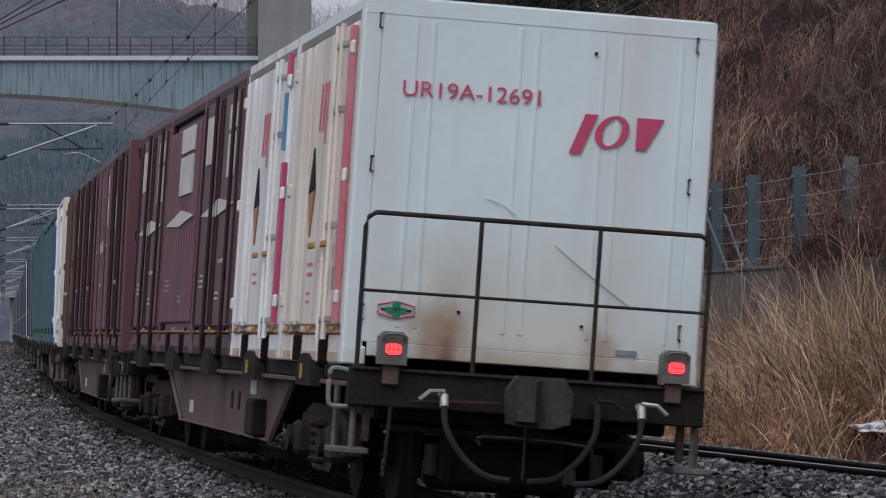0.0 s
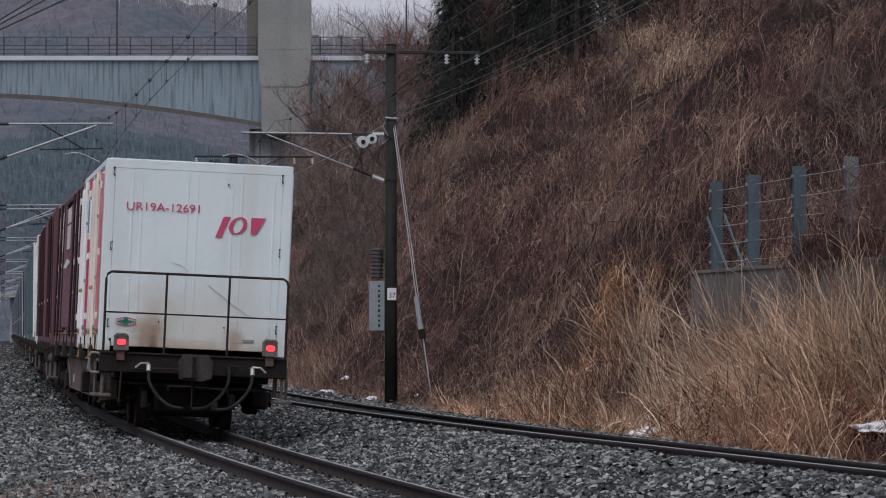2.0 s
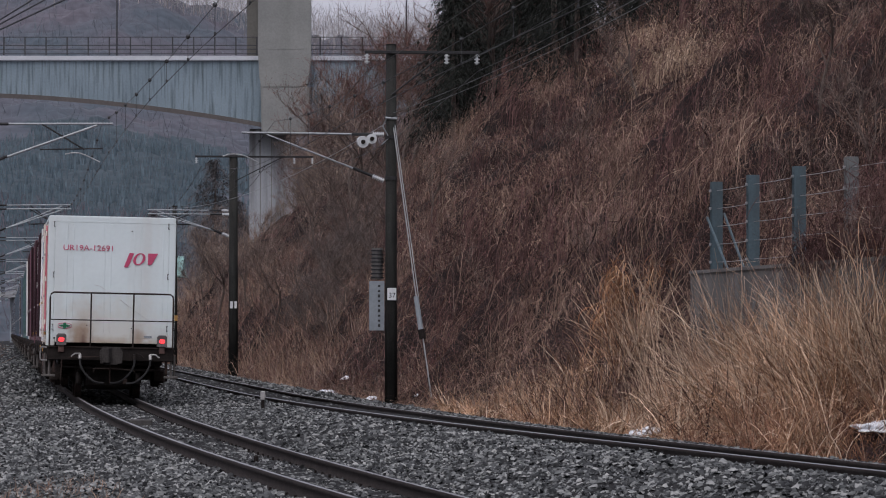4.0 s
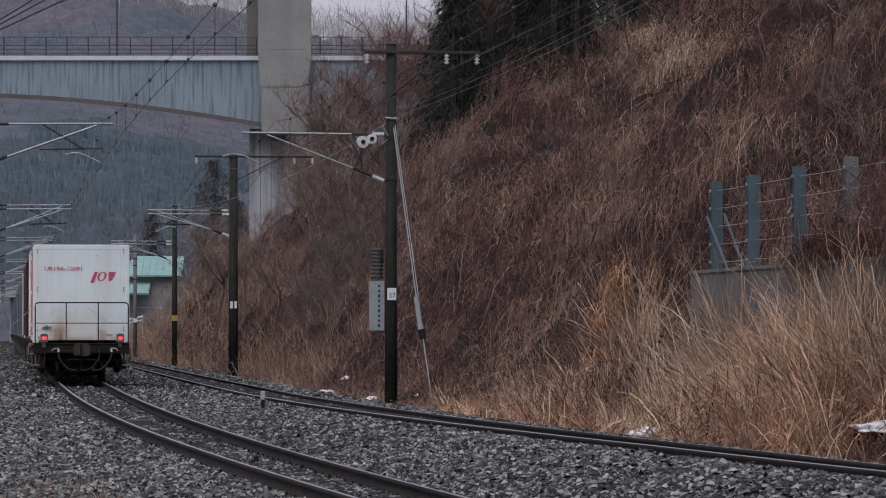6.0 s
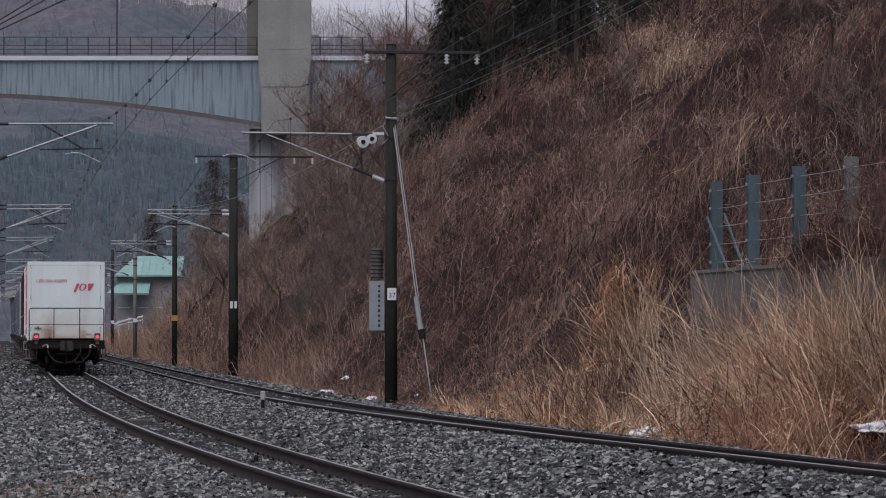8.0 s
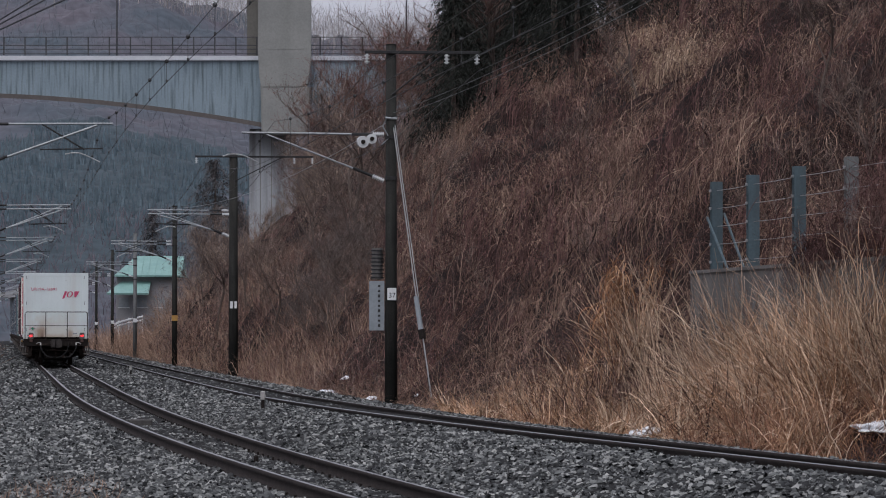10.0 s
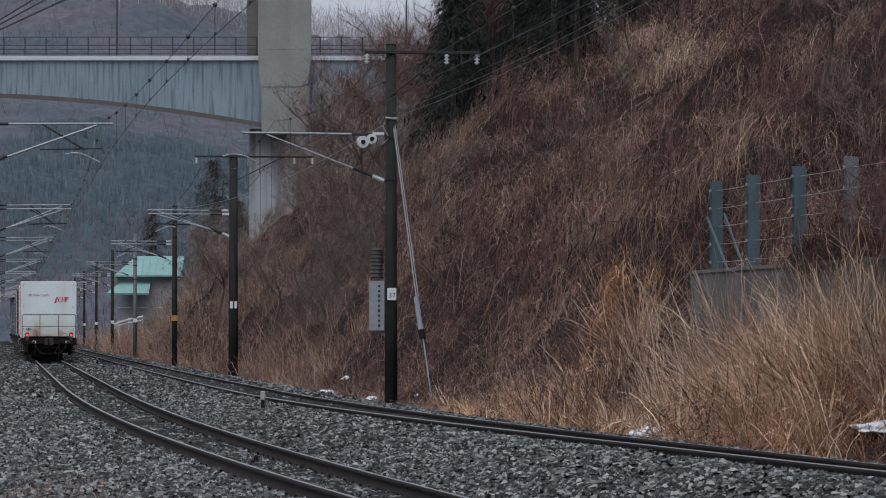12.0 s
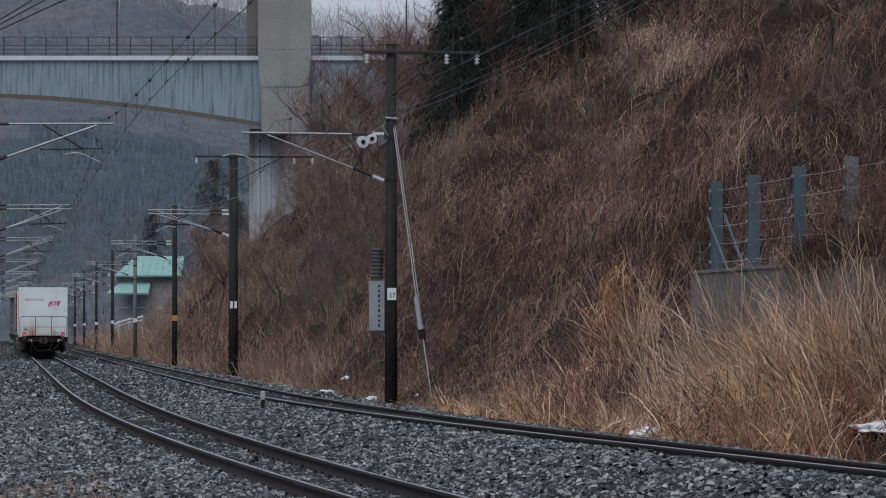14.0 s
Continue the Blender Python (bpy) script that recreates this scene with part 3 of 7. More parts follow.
def stones(name, n, y0, y1, o0, o1, smin, smax, bias=1.6, relief=1.0):
    """Broken stones strewn over the bed, joined."""
    y = y0 + (y1 - y0) * rng.random(n) ** bias
    o = o0 + (o1 - o0) * rng.random(n)
    keep = np.ones(n, dtype=bool)
    for c in (0.0, GAP_AB):
        for sd in (-0.566, 0.566):
            keep &= np.abs(o - c - sd) > 0.078
    y, o = y[keep], o[keep]
    n = len(y)
    p = surface(y, o)
    base = 0.62 * np.array([(-1, -1, -1), (1, -1, -1), (1, 1, -1), (-1, 1, -1), (-0.7, 0, 1.0), (0.7, 0, 1.0)], dtype=float)
    tri = np.array([(0, 1, 5), (0, 5, 4), (2, 3, 4), (2, 4, 5), (1, 2, 5), (3, 0, 4)])
    s = smin + (smax - smin) * rng.random((n, 1, 1)) ** 1.4
    sh = np.repeat(base[None], n, 0) + rng.uniform(-0.30, 0.30, (n, 6, 3))
    sh[:, 4:, 1] += rng.uniform(-0.45, 0.45, (n, 2))
    sh = sh * np.stack([0.85 + 0.8 * rng.random((n, 1)), 0.55 + 0.5 * rng.random((n, 1)), relief * (0.32 + 0.42 * rng.random((n, 1)))], axis=-1)
    turn, tip, tilt = rng.uniform(0, 2 * np.pi, n), rng.uniform(0, 2 * np.pi, n), relief * np.abs(rng.normal(0, 0.48, n))
    ca, sa_, ct, st_ = np.cos(turn / 2), np.sin(turn / 2), np.cos(tilt / 2), np.sin(tilt / 2)
    ax, ay = np.cos(tip), np.sin(tip)
    q = np.stack([ct * ca, st_ * (ax * ca + ay * sa_), st_ * (ay * ca - ax * sa_), ct * sa_], axis=-1)
    w, x, yy, z = q.T
    R = np.stack([1 - 2 * (yy * yy + z * z), 2 * (x * yy - z * w), 2 * (x * z + yy * w), 2 * (x * yy + z * w), 1 - 2 * (x * x + z * z), 2 * (yy * z - x * w),
                  2 * (x * z - yy * w), 2 * (yy * z + x * w), 1 - 2 * (x * x + yy * yy)], axis=-1).reshape(n, 3, 3)
    v = np.einsum("nij,nkj->nki", R, sh * s) + p[:, None, :]
    v[..., 2] += (rng.random((n, 1)) ** 1.5) * 0.75 * relief * smax + 0.02 * smin
    v[..., 2] -= np.where(np.abs(o) < 0.55, 0.030, np.where(np.abs(o - GAP_AB) < 0.55, 0.045, 0.012))[:, None]
    f = (np.arange(n)[:, None, None] * 6 + tri[None]).reshape(-1, 3)
    ob = mesh_np(name, v.reshape(-1, 3), f, M_STONE)
    return tagged(ob, "broken grey ballast stones on the track bed", "ballast", kind="stuff")


stones("ballast_stones", 92000, 25, 46, -3.5, 6.6, 0.019, 0.044, 1.0, 1.0)
stones("ballast_stones", 46000, 45.5, 80, -2.9, 6.7, 0.024, 0.048, 1.25, 1.0)
stones("ballast_stones", 16000, 79, 180, -2.8, 6.7, 0.036, 0.068, 1.4, 1.0)
stones("ballast_stones", 3000, 170, 400, -2.8, 6.6, 0.07, 0.12, 1.2, 0.6)


# ---- plants ----
def strands(name, roots, dirs, length, width, droop, segs, material, label, category, wild=0.15, taper=0.25, kind="stuff"):
    """Thin blades or twigs from roots along dirs, sagging and wandering, joined."""
    n = len(roots)
    d = np.asarray(dirs, dtype=float).copy()
    d /= np.linalg.norm(d, axis=1, keepdims=True)
    p = np.asarray(roots, dtype=float).copy()
    step = (np.asarray(length) / segs)[:, None]
    yaw = rng.normal(0, 0.7, n)
    side = np.stack([np.cos(yaw), np.sin(yaw), 0.3 * rng.normal(size=n)], axis=-1)
    pts = [p.copy()]
    for k in range(segs):
        d = d + np.array([0, 0, -1.0]) * (np.asarray(droop)[:, None] / segs) + wild * rng.normal(size=(n, 3))
        d /= np.linalg.norm(d, axis=1, keepdims=True)
        p = p + d * step
        pts.append(p.copy())
    rows = []
    for k, q in enumerate(pts):
        w = np.asarray(width)[:, None] * (1 - (1 - taper) * k / segs) * 0.5
        rows += [q - side * w, q + side * w]
    v = np.stack(rows, axis=1)
    m = 2 * (segs + 1)
    quad = np.array([(2 * k, 2 * k + 1, 2 * k + 3, 2 * k + 2) for k in range(segs)])
    f = (np.arange(n)[:, None, None] * m + quad[None]).reshape(-1, 4)
    ob = mesh_np(name, v.reshape(-1, 3), f, material)
    return tagged(ob, label, category, kind=kind) if kind else ob


def scatter(n, y0, y1, o0, o1, by=1.3, bo=1.0):
    y = y0 + (y1 - y0) * rng.random(n) ** by
    o = o0 + (o1 - o0) * rng.random(n) ** bo
    return y, o


def clumpy(y, o, sc, cut, seed):
    p = surface(y, o)
    return lump(p[:, 0] + p[:, 2], p[:, 1], sc, seed) > cut


def in_cutting(y, o):
    """The stretch of the bank that faces the line's bend; the ground behind it stays bare earth."""
    px, py = beside(y, o)
    return (px < 0.124 * py) & (o < TOE + 4.5 + 0.078 * y)


def open_ground(y, o):
    """Everywhere but in the dark hollows between the mounds of vine."""
    return mound_top(y, o) > 0.42 + 0.18 * rng.random(len(y))


def off_snow(y, o):
    """Few stems grow where the old snow lies."""
    keep = np.ones(len(y), dtype=bool)
    for a0, a1, b0, b1 in ((41.0, 44.6, TOE - 1.2, TOE + 0.50), (51.0, 55.6, TOE - 1.2, TOE + 0.0)):
        keep &= ~((y > a0) & (y < a1) & (o > b0) & (o < b1) & (rng.random(len(y)) < 0.88))
    return keep


def clumps(n, per, y0, y1, o0, o1, radius, by=1.4, bo=1.0, lean=0.35, hollows=False):
    """Roots and directions of strands that spring in tufts from the bank, each tuft with its own lean."""
    cy, co = scatter(n, y0, y1, o0, o1, by, bo)
    k = np.repeat(np.arange(n), per)
    y = np.clip(cy[k] + rng.normal(0, radius, len(k)), y0 - 1, y1 + 1)
    o = np.clip(co[k] + rng.normal(0, radius, len(k)), o0 - 0.5, o1 + 0.5)
    ld = rng.normal(0, lean, (n, 2))[k]
    d = np.stack([ld[:, 0] + (o - co[k]) * 0.5, ld[:, 1] + (y - cy[k]) * 0.5, np.ones(len(k))], axis=-1)
    keep = in_cutting(y, o) & (open_ground(y, o) if hollows else True) & off_snow(y, o)
    y, o, d, k = y[keep], o[keep], d[keep], k[keep]
    return surface(y, o), d, k, len(k)


# fine tangled twigs all over the bank, every way
y, o = scatter(66000, 40, 250, TOE, TOE + 19, 1.5)
keep = in_cutting(y, o) & (open_ground(y, o) | (rng.random(len(y)) < 0.12))
y, o = y[keep], o[keep]
r = surface(y, o) + np.stack([np.zeros(len(y)), np.zeros(len(y)), rng.uniform(0.0, 0.25, len(y))], -1)
n = len(r)
d = np.stack([rng.normal(-0.15, 0.8, n), rng.normal(-0.1, 0.8, n), rng.normal(0.1, 0.7, n)], axis=-1)
strands("dry_vines", r, d, rng.uniform(0.3, 0.95, n), rng.uniform(0.008, 0.016, n) * (0.7 + y / 130), rng.uniform(-0.8, 1.2, n), 4, M_VINE, "tangled dry brown vines over the bank", "dry vines", wild=0.95)

# mounds of vine, springing out every way and hanging down
r, d, k, n = clumps(1050, 26, 41, 230, TOE + 0.4, TOE + 18, 0.45, 1.4, hollows=True)
d = d * np.array([1.0, 1.0, 0.6]) + np.stack([rng.normal(-0.2, 0.9, n), rng.normal(-0.2, 0.8, n), rng.normal(0.15, 0.5, n)], -1)
strands("vine_mounds", r, d, rng.uniform(0.4, 1.2, n), rng.uniform(0.006, 0.012, n), rng.uniform(0.0, 4.5, n), 5, M_BRUSH, "mounds of dry brown vine on the bank", "dry vines", wild=0.8)


# vines that hang from the mounds: stems that arch out from a top and fall straight to the ground
def draped(name, n, per, low, high, cut, seed, top_at, material, label, segs, hang, tangle=0.38, y1=200.0):
    cy, co = scatter(n, 44, y1, TOE + 1.6, TOE + 18, 1.3)
    keep = in_cutting(cy, co) & (mound_top(cy, co) > top_at) & clumpy(cy, co, 6.0, cut, seed)
    cy, co = cy[keep], co[keep]
    k = np.repeat(np.arange(len(cy)), per)
    m = len(k)
    a, rad = rng.uniform(0, 2 * np.pi, m), 0.6 * np.sqrt(rng.random(m))
    tall = rng.uniform(low, high, len(cy))
    top = surface(cy, co)[k] + np.stack([rad * np.cos(a), rad * np.sin(a), tall[k] * 0.38 * (1 - 0.8 * rad)], -1)
    out = np.stack([0.6 * np.cos(a) - 0.75, np.sin(a) - 0.3, rng.normal(0.3, 0.4, m)], -1) + rng.normal(0, 0.4, (m, 3))
    strands(name, top, out, (tall[k] + 0.3) * rng.uniform(0.35, 1.2, m), rng.uniform(0.006, 0.012, m), rng.uniform(0.4, 1.4, m) * hang, segs, material, label, "dry vines", wild=tangle)


draped("hanging_vines", 1500, 22, 0.9, 2.4, 0.05, 41.0, 0.52, M_TAN, "tan dry vine stems hanging in curtains from the bank", 6, 9.0, 0.42)
draped("draped_vines", 1400, 17, 0.8, 2.6, -0.1, 57.0, 0.45, M_BRUSH, "brown vines draped over bushes on the bank", 6, 6.0, 0.62)
draped("pale_vine_stems", 420, 5, 1.0, 2.6, -0.4, 23.0, 0.40, M_STRAW, "pale dry vine stems hanging over the bank", 8, 4.0, 0.32)
# tangled mats of tan vine on the tops of the mounds
cy, co = scatter(900, 50, 200, TOE + 2.5, TOE + 18, 1.3)
keep = in_cutting(cy, co) & (mound_top(cy, co) > 0.66) & clumpy(cy, co, 9.0, 0.0, 66.0)
k = np.repeat(np.nonzero(keep)[0], 40)
m = len(k)
y, o = cy[k] + rng.normal(0, 0.5, m), co[k] + rng.normal(0, 0.4, m)
strands("vine_mats", surface(y, o) + np.array([0, 0, 0.2]), np.stack([rng.normal(-0.5, 1.0, m), rng.normal(-0.2, 0.8, m), rng.normal(0.15, 0.35, m)], -1), rng.uniform(0.3, 1.1, m), rng.uniform(0.007, 0.014, m),
        rng.uniform(-1.0, 3.0, m), 5, M_TAN, "tangled mats of tan vine on the mounds", "dry vines", wild=0.8)
# twigs that fill the hollows between the mounds, the hollows' shade in their colour
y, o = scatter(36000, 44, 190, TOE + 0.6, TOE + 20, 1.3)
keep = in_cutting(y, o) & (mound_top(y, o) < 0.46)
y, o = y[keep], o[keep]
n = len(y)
strands("dark_brush", surface(y, o), np.stack([rng.normal(0, 0.6, n), rng.normal(-0.2, 0.6, n), rng.normal(0.6, 0.4, n)], -1), rng.uniform(0.4, 1.2, n), rng.uniform(0.008, 0.016, n), rng.uniform(-0.3, 1.5, n), 4, M_HOLLOW, "tangled twigs darkened as shade in the hollows of the bank", "brush", wild=0.5)
# stout old vine stems that wind over the mounds
cy, co = scatter(420, 52, 150, TOE + 2.5, TOE + 17, 1.2)
keep = in_cutting(cy, co) & (mound_top(cy, co) > 0.55)
cy, co = cy[keep], co[keep]
n = len(cy)
strands("stout_vine_stems", surface(cy, co) + np.array([0, 0, 0.45]), np.stack([rng.normal(-0.6, 0.9, n), rng.normal(-0.4, 0.7, n), rng.normal(0.4, 0.4, n)], -1), rng.uniform(1.4, 4.2, n), rng.uniform(0.010, 0.024, n), rng.uniform(1.5, 7.0, n), 14, M_TAN, "stout pale vine stems winding over the bank", "dry vines", wild=0.22)
# a ledge high on the bank thick with tan vines that trail over it
for y0, o0, y1, o1, n in ((121, 18.2, 108, 17.0, 26), (108, 17.0, 97, 17.4, 22), (140, 18.0, 126, 17.2, 14), (92, 13.0, 84, 12.2, 12), (160, 17.5, 148, 16.6, 12)):
    f = rng.random(n)
    k = np.repeat(np.arange(n), 44)
    m = len(k)
    y, o = (y0 + (y1 - y0) * f)[k] + rng.normal(0, 0.5, m), (o0 + (o1 - o0) * f)[k] + rng.normal(0, 0.35, m)
    r = surface(y, o) + np.stack([np.full(m, -0.2), np.zeros(m), rng.uniform(0.3, 0.8, m)], -1)
    d = np.stack([rng.normal(-0.6, 0.9, m), rng.normal(-0.3, 0.8, m), rng.normal(0.25, 0.5, m)], -1)
    strands("ledge_vines", r, d, rng.uniform(0.4, 1.6, m), rng.uniform(0.008, 0.016, m), rng.uniform(0.5, 7.0, m), 6, M_STRAW if y0 in (121, 108) else M_TAN, "tan vines trailing over a ledge of the bank", "dry vines", wild=0.55)

# bushes grown over with vine: a tangle on top, stems hanging down the sides, shade painted as dark stems below
pick = np.random.default_rng(515)
cy = 50 + 105 * pick.random(400) ** 1.15
co = TOE + 2.2 + pick.random(400) * (3.5 + 0.085 * cy)
keep = in_cutting(cy, co) & (across(cy, co) > -0.008)
cy, co = cy[keep][:58], co[keep][:58]
nb = len(cy)
rad = pick.uniform(0.55, 1.15, nb) * (0.8 + cy / 300)
mid = surface(cy, co) + np.stack([-0.25 * rad, np.zeros(nb), 0.35 * rad], -1)
k = np.repeat(np.arange(nb), 120)
m = len(k)
turn, rise = pick.uniform(0, 2 * np.pi, m), pick.uniform(0.45, 1.0, m)
flat_r = np.sqrt(1 - rise ** 2)
r = mid[k] + rad[k][:, None] * np.stack([flat_r * np.cos(turn) * 1.15, flat_r * np.sin(turn), rise * 0.9], -1) * pick.uniform(0.85, 1.08, m)[:, None]
strands("bush_vines", r, pick.normal(0, 1.0, (m, 3)) * np.array([1, 1, 0.5]), pick.uniform(0.35, 0.9, m), pick.uniform(0.008, 0.016, m), pick.uniform(0.0, 4.0, m), 5, M_TAN, "tan vines tangled over bushes on the bank", "dry vines", wild=0.7)
k = np.repeat(np.arange(nb), 70)
m = len(k)
turn = pick.uniform(0.75, 1.75, m) * np.pi
r = mid[k] + rad[k][:, None] * np.stack([np.cos(turn) * 1.1, np.sin(turn), pick.uniform(0.1, 0.75, m)], -1)
strands("hanging_vines", r, np.stack([0.5 * np.cos(turn), 0.5 * np.sin(turn), pick.normal(0.1, 0.3, m)], -1), rad[k] * pick.uniform(0.5, 1.5, m), pick.uniform(0.006, 0.013, m), pick.uniform(5.0, 12.0, m), 6, M_VINE, "brown vine stems hanging from the bushes", "dry vines", wild=0.16)
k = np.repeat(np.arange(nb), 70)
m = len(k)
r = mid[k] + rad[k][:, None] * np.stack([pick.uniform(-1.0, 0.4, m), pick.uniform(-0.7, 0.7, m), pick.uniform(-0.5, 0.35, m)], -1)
strands("dark_brush", r, pick.normal(0, 1.0, (m, 3)), pick.uniform(0.4, 1.1, m), pick.uniform(0.014, 0.026, m), pick.uniform(-0.5, 1.5, m), 4, M_DARKBRUSH, "tangled stems darkened as shade inside the bushes", "brush", wild=0.5)

# tangle grown over the fence and the wall's top
y = rng.uniform(41.5, 51.8, 6500)
n = len(y)
bx0, by0 = beside(y, np.full(n, TOE + 1.32) + rng.uniform(-0.15, 0.55, n))
r = np.stack([bx0, by0, 2.2 + rng.uniform(0, 1.25, n) * np.clip((51.8 - y) / 4, 0.25, 1)], -1)
d = np.stack([rng.normal(-0.2, 0.6, n), rng.normal(0, 0.7, n), rng.normal(0.4, 0.6, n)], -1)
strands("fence_tangle", r, d, rng.uniform(0.25, 0.9, n), rng.uniform(0.005, 0.011, n), rng.uniform(0.2, 2.6, n), 4, M_VINE, "red-brown twigs tangled over the fence", "brush", wild=0.3)
r, d, k, n = clumps(60, 14, 44, 52, TOE + 1.7, TOE + 2.6, 0.3, 1.0, 1.0, 0.4)
strands("fence_tangle", r, d + rng.normal(0, 0.3, (n, 3)), rng.uniform(0.8, 2.0, n), rng.uniform(0.005, 0.010, n), rng.uniform(0.2, 1.6, n), 6, M_TAN, "pale bent stems behind the fence", "brush", wild=0.2)

# red-brown brush, upright twigs in tufts
r, d, k, n = clumps(1150, 22, 41, 220, TOE - 0.4, TOE + 12, 0.30, 1.4, 1.6, 0.3, True)
strands("red_brown_brush", r, d + rng.normal(0, 0.45, (n, 3)) + np.array([-0.15, 0, 0]), rng.uniform(0.4, 1.4, n), rng.uniform(0.006, 0.012, n), rng.uniform(-0.4, 1.6, n), 4, M_BRUSH, "red-brown leafless brush on the bank", "brush", wild=0.5)

# tan brush on the farther bank
r, d, k, n = clumps(420, 22, 92, 260, TOE - 0.1, TOE + 9, 0.4, 1.1, 1.2, 0.5)
strands("bank_brush", r, d + rng.normal(0, 0.5, (n, 3)), rng.uniform(0.6, 1.8, n), rng.uniform(0.009, 0.017, n), rng.uniform(0.3, 2.6, n), 4, M_TWIG, "tan leafless brush on the farther bank", "brush", wild=0.28)
# thin upright brush on the farther shoulder of the bank
r, d, k, n = clumps(380, 20, 104, 266, TOE + 1.0, TOE + 13, 0.5, 0.7, 1.0, 0.3)
strands("bank_brush", r, d + rng.normal(0, 0.35, (n, 3)), rng.uniform(0.8, 2.6, n), rng.uniform(0.010, 0.018, n), rng.uniform(-0.3, 1.0, n), 5, M_TWIG, "thin grey-brown brush on the shoulder of the bank", "brush", wild=0.25)
# light dry grass at the foot of the bank before the wall's end
r, d, k, n = clumps(190, 26, 57, 84, TOE + 0.1, TOE + 4.2, 0.2, 1.0, 1.0, 0.5)
strands("pale_grass", r, d + rng.normal(0, 0.3, (n, 3)), rng.uniform(0.4, 1.2, n), rng.uniform(0.006, 0.012, n), rng.uniform(0.6, 3.5, n), 5, M_TAN, "pale dry grass on the lower bank", "dry grass", wild=0.18)
# pale drooping stems along the foot of the bank
r, d, k, n = clumps(330, 24, 58, 140, TOE - 0.2, TOE + 4.5, 0.35, 1.1, 1.2, 0.5)
strands("pale_vine_stems", r, d + rng.normal(0, 0.5, (n, 3)), rng.uniform(0.4, 1.4, n), rng.uniform(0.005, 0.011, n), rng.uniform(0.6, 3.5, n), 5, M_TAN, "pale dry stems along the foot of the bank", "dry vines", wild=0.28)

# dry reeds in fountains along the foot of the bank and before the retaining wall
def fountains(name, n, per, y0, y1, o0, o1, low, high, splay, droop, material, label, seed, by=1.0, wide=(0.008, 0.018), wild=0.09):
    """Tufts of blades that spring from one root, each tuft leaning its own way, and arch over."""
    pick = np.random.default_rng(seed)
    cy, co = y0 + (y1 - y0) * pick.random(n) ** by, pick.uniform(o0, o1, n)
    k = np.repeat(np.arange(n), (pick.uniform(0.4, 1.6, n) * per).astype(int))
    m = len(k)
    y, o = cy[k] + pick.normal(0, 0.11, m), co[k] + pick.normal(0, 0.09, m)
    a = pick.uniform(0, 2 * np.pi, m)
    out = np.abs(pick.normal(0, splay, m))
    sway = lump(cy, co, 2.6, seed * 1.7)
    lean = (pick.normal(0, 0.24, (n, 2)) + 0.45 * np.stack([sway, -sway], -1))[k]
    d = np.stack([out * np.cos(a) + lean[:, 0] - 0.12, out * np.sin(a) + lean[:, 1], np.ones(m)], -1)
    tall = pick.uniform(low, high, n)[k] * pick.uniform(0.45, 1.0, m)
    keep = off_snow(y, o)
    strands(name, surface(y, o)[keep], d[keep], tall[keep], pick.uniform(wide[0], wide[1], m)[keep], (pick.uniform(0.25, 1.0, m) * droop * (0.5 + out))[keep], 8, material, label, "reeds", wild=wild)


fountains("dry_reeds", 44, 50, 41.5, 66, TOE - 0.55, TOE + 1.0, 0.8, 1.6, 0.72, 3.6, M_REED, "tufts of straw-coloured dry reeds at the foot of the bank", 11, wild=0.14)
fountains("dry_reeds", 26, 50, 43.5, 54, TOE - 0.35, TOE + 1.1, 1.0, 1.9, 0.55, 3.0, M_REED, "tufts of straw-coloured dry reeds before the wall", 12, wild=0.14)
fountains("arching_reeds", 34, 34, 44, 68, TOE - 0.6, TOE + 0.7, 1.0, 1.7, 0.85, 4.2, M_STRAW, "long pale reed blades arching over", 13, wide=(0.009, 0.02))
fountains("low_reeds", 80, 46, 52, 74, TOE - 0.7, TOE + 0.6, 0.3, 0.8, 0.55, 3.0, M_REED, "low dry reeds along the ballast", 14)
fountains("tall_reed_stalks", 80, 16, 44.0, 57.0, TOE + 0.1, TOE + 1.2, 1.3, 2.5, 0.30, 2.0, M_STRAW, "tall pale reed stalks before the concrete wall", 15, wild=0.10)


# stands of reed that the wind has laid one way
def stand(name, y0, y1, o0, o1, tufts, per, lean, splay, low, high, droop, material, label, wide=(0.009, 0.019)):
    cy, co = rng.uniform(y0, y1, tufts), rng.uniform(o0, o1, tufts)
    k = np.repeat(np.arange(tufts), per)
    m = len(k)
    y, o = cy[k] + rng.normal(0, 0.10, m), co[k] + rng.normal(0, 0.08, m)
    tilt = (lean + rng.normal(0, 0.27, tufts))[k]
    d = np.stack([tilt + rng.normal(0, splay, m) * (1 + (rng.random(m) < 0.3)), rng.normal(0, 0.3, m), np.ones(m)], -1)
    long = rng.uniform(low, high, tufts)[k] * rng.uniform(0.6, 1.0, m)
    strands(name, surface(y, o), d, long, rng.uniform(wide[0], wide[1], m), rng.uniform(0.1, 1.3, m) * droop, 8, material, label, "reeds", wild=0.15)


stand("leaning_reeds", 48.6, 51.6, TOE + 0.2, TOE + 0.9, 7, 40, -0.42, 0.20, 1.4, 2.0, 1.8, M_REED, "straw-coloured reeds leaning over before the wall")
stand("leaning_reeds", 48.6, 52.5, TOE + 0.1, TOE + 0.9, 8, 20, -0.45, 0.28, 1.3, 2.0, 1.6, M_STRAW, "pale reed blades leaning over before the wall")
stand("upright_reeds", 45.6, 48.4, TOE + 0.2, TOE + 1.1, 15, 42, -0.10, 0.20, 1.5, 2.4, 0.8, M_REED, "tall straw-coloured reeds before the wall")
stand("upright_reeds", 45.6, 48.6, TOE + 0.4, TOE + 1.1, 11, 22, -0.05, 0.24, 1.8, 2.6, 1.0, M_STRAW, "tall pale reeds before the wall")
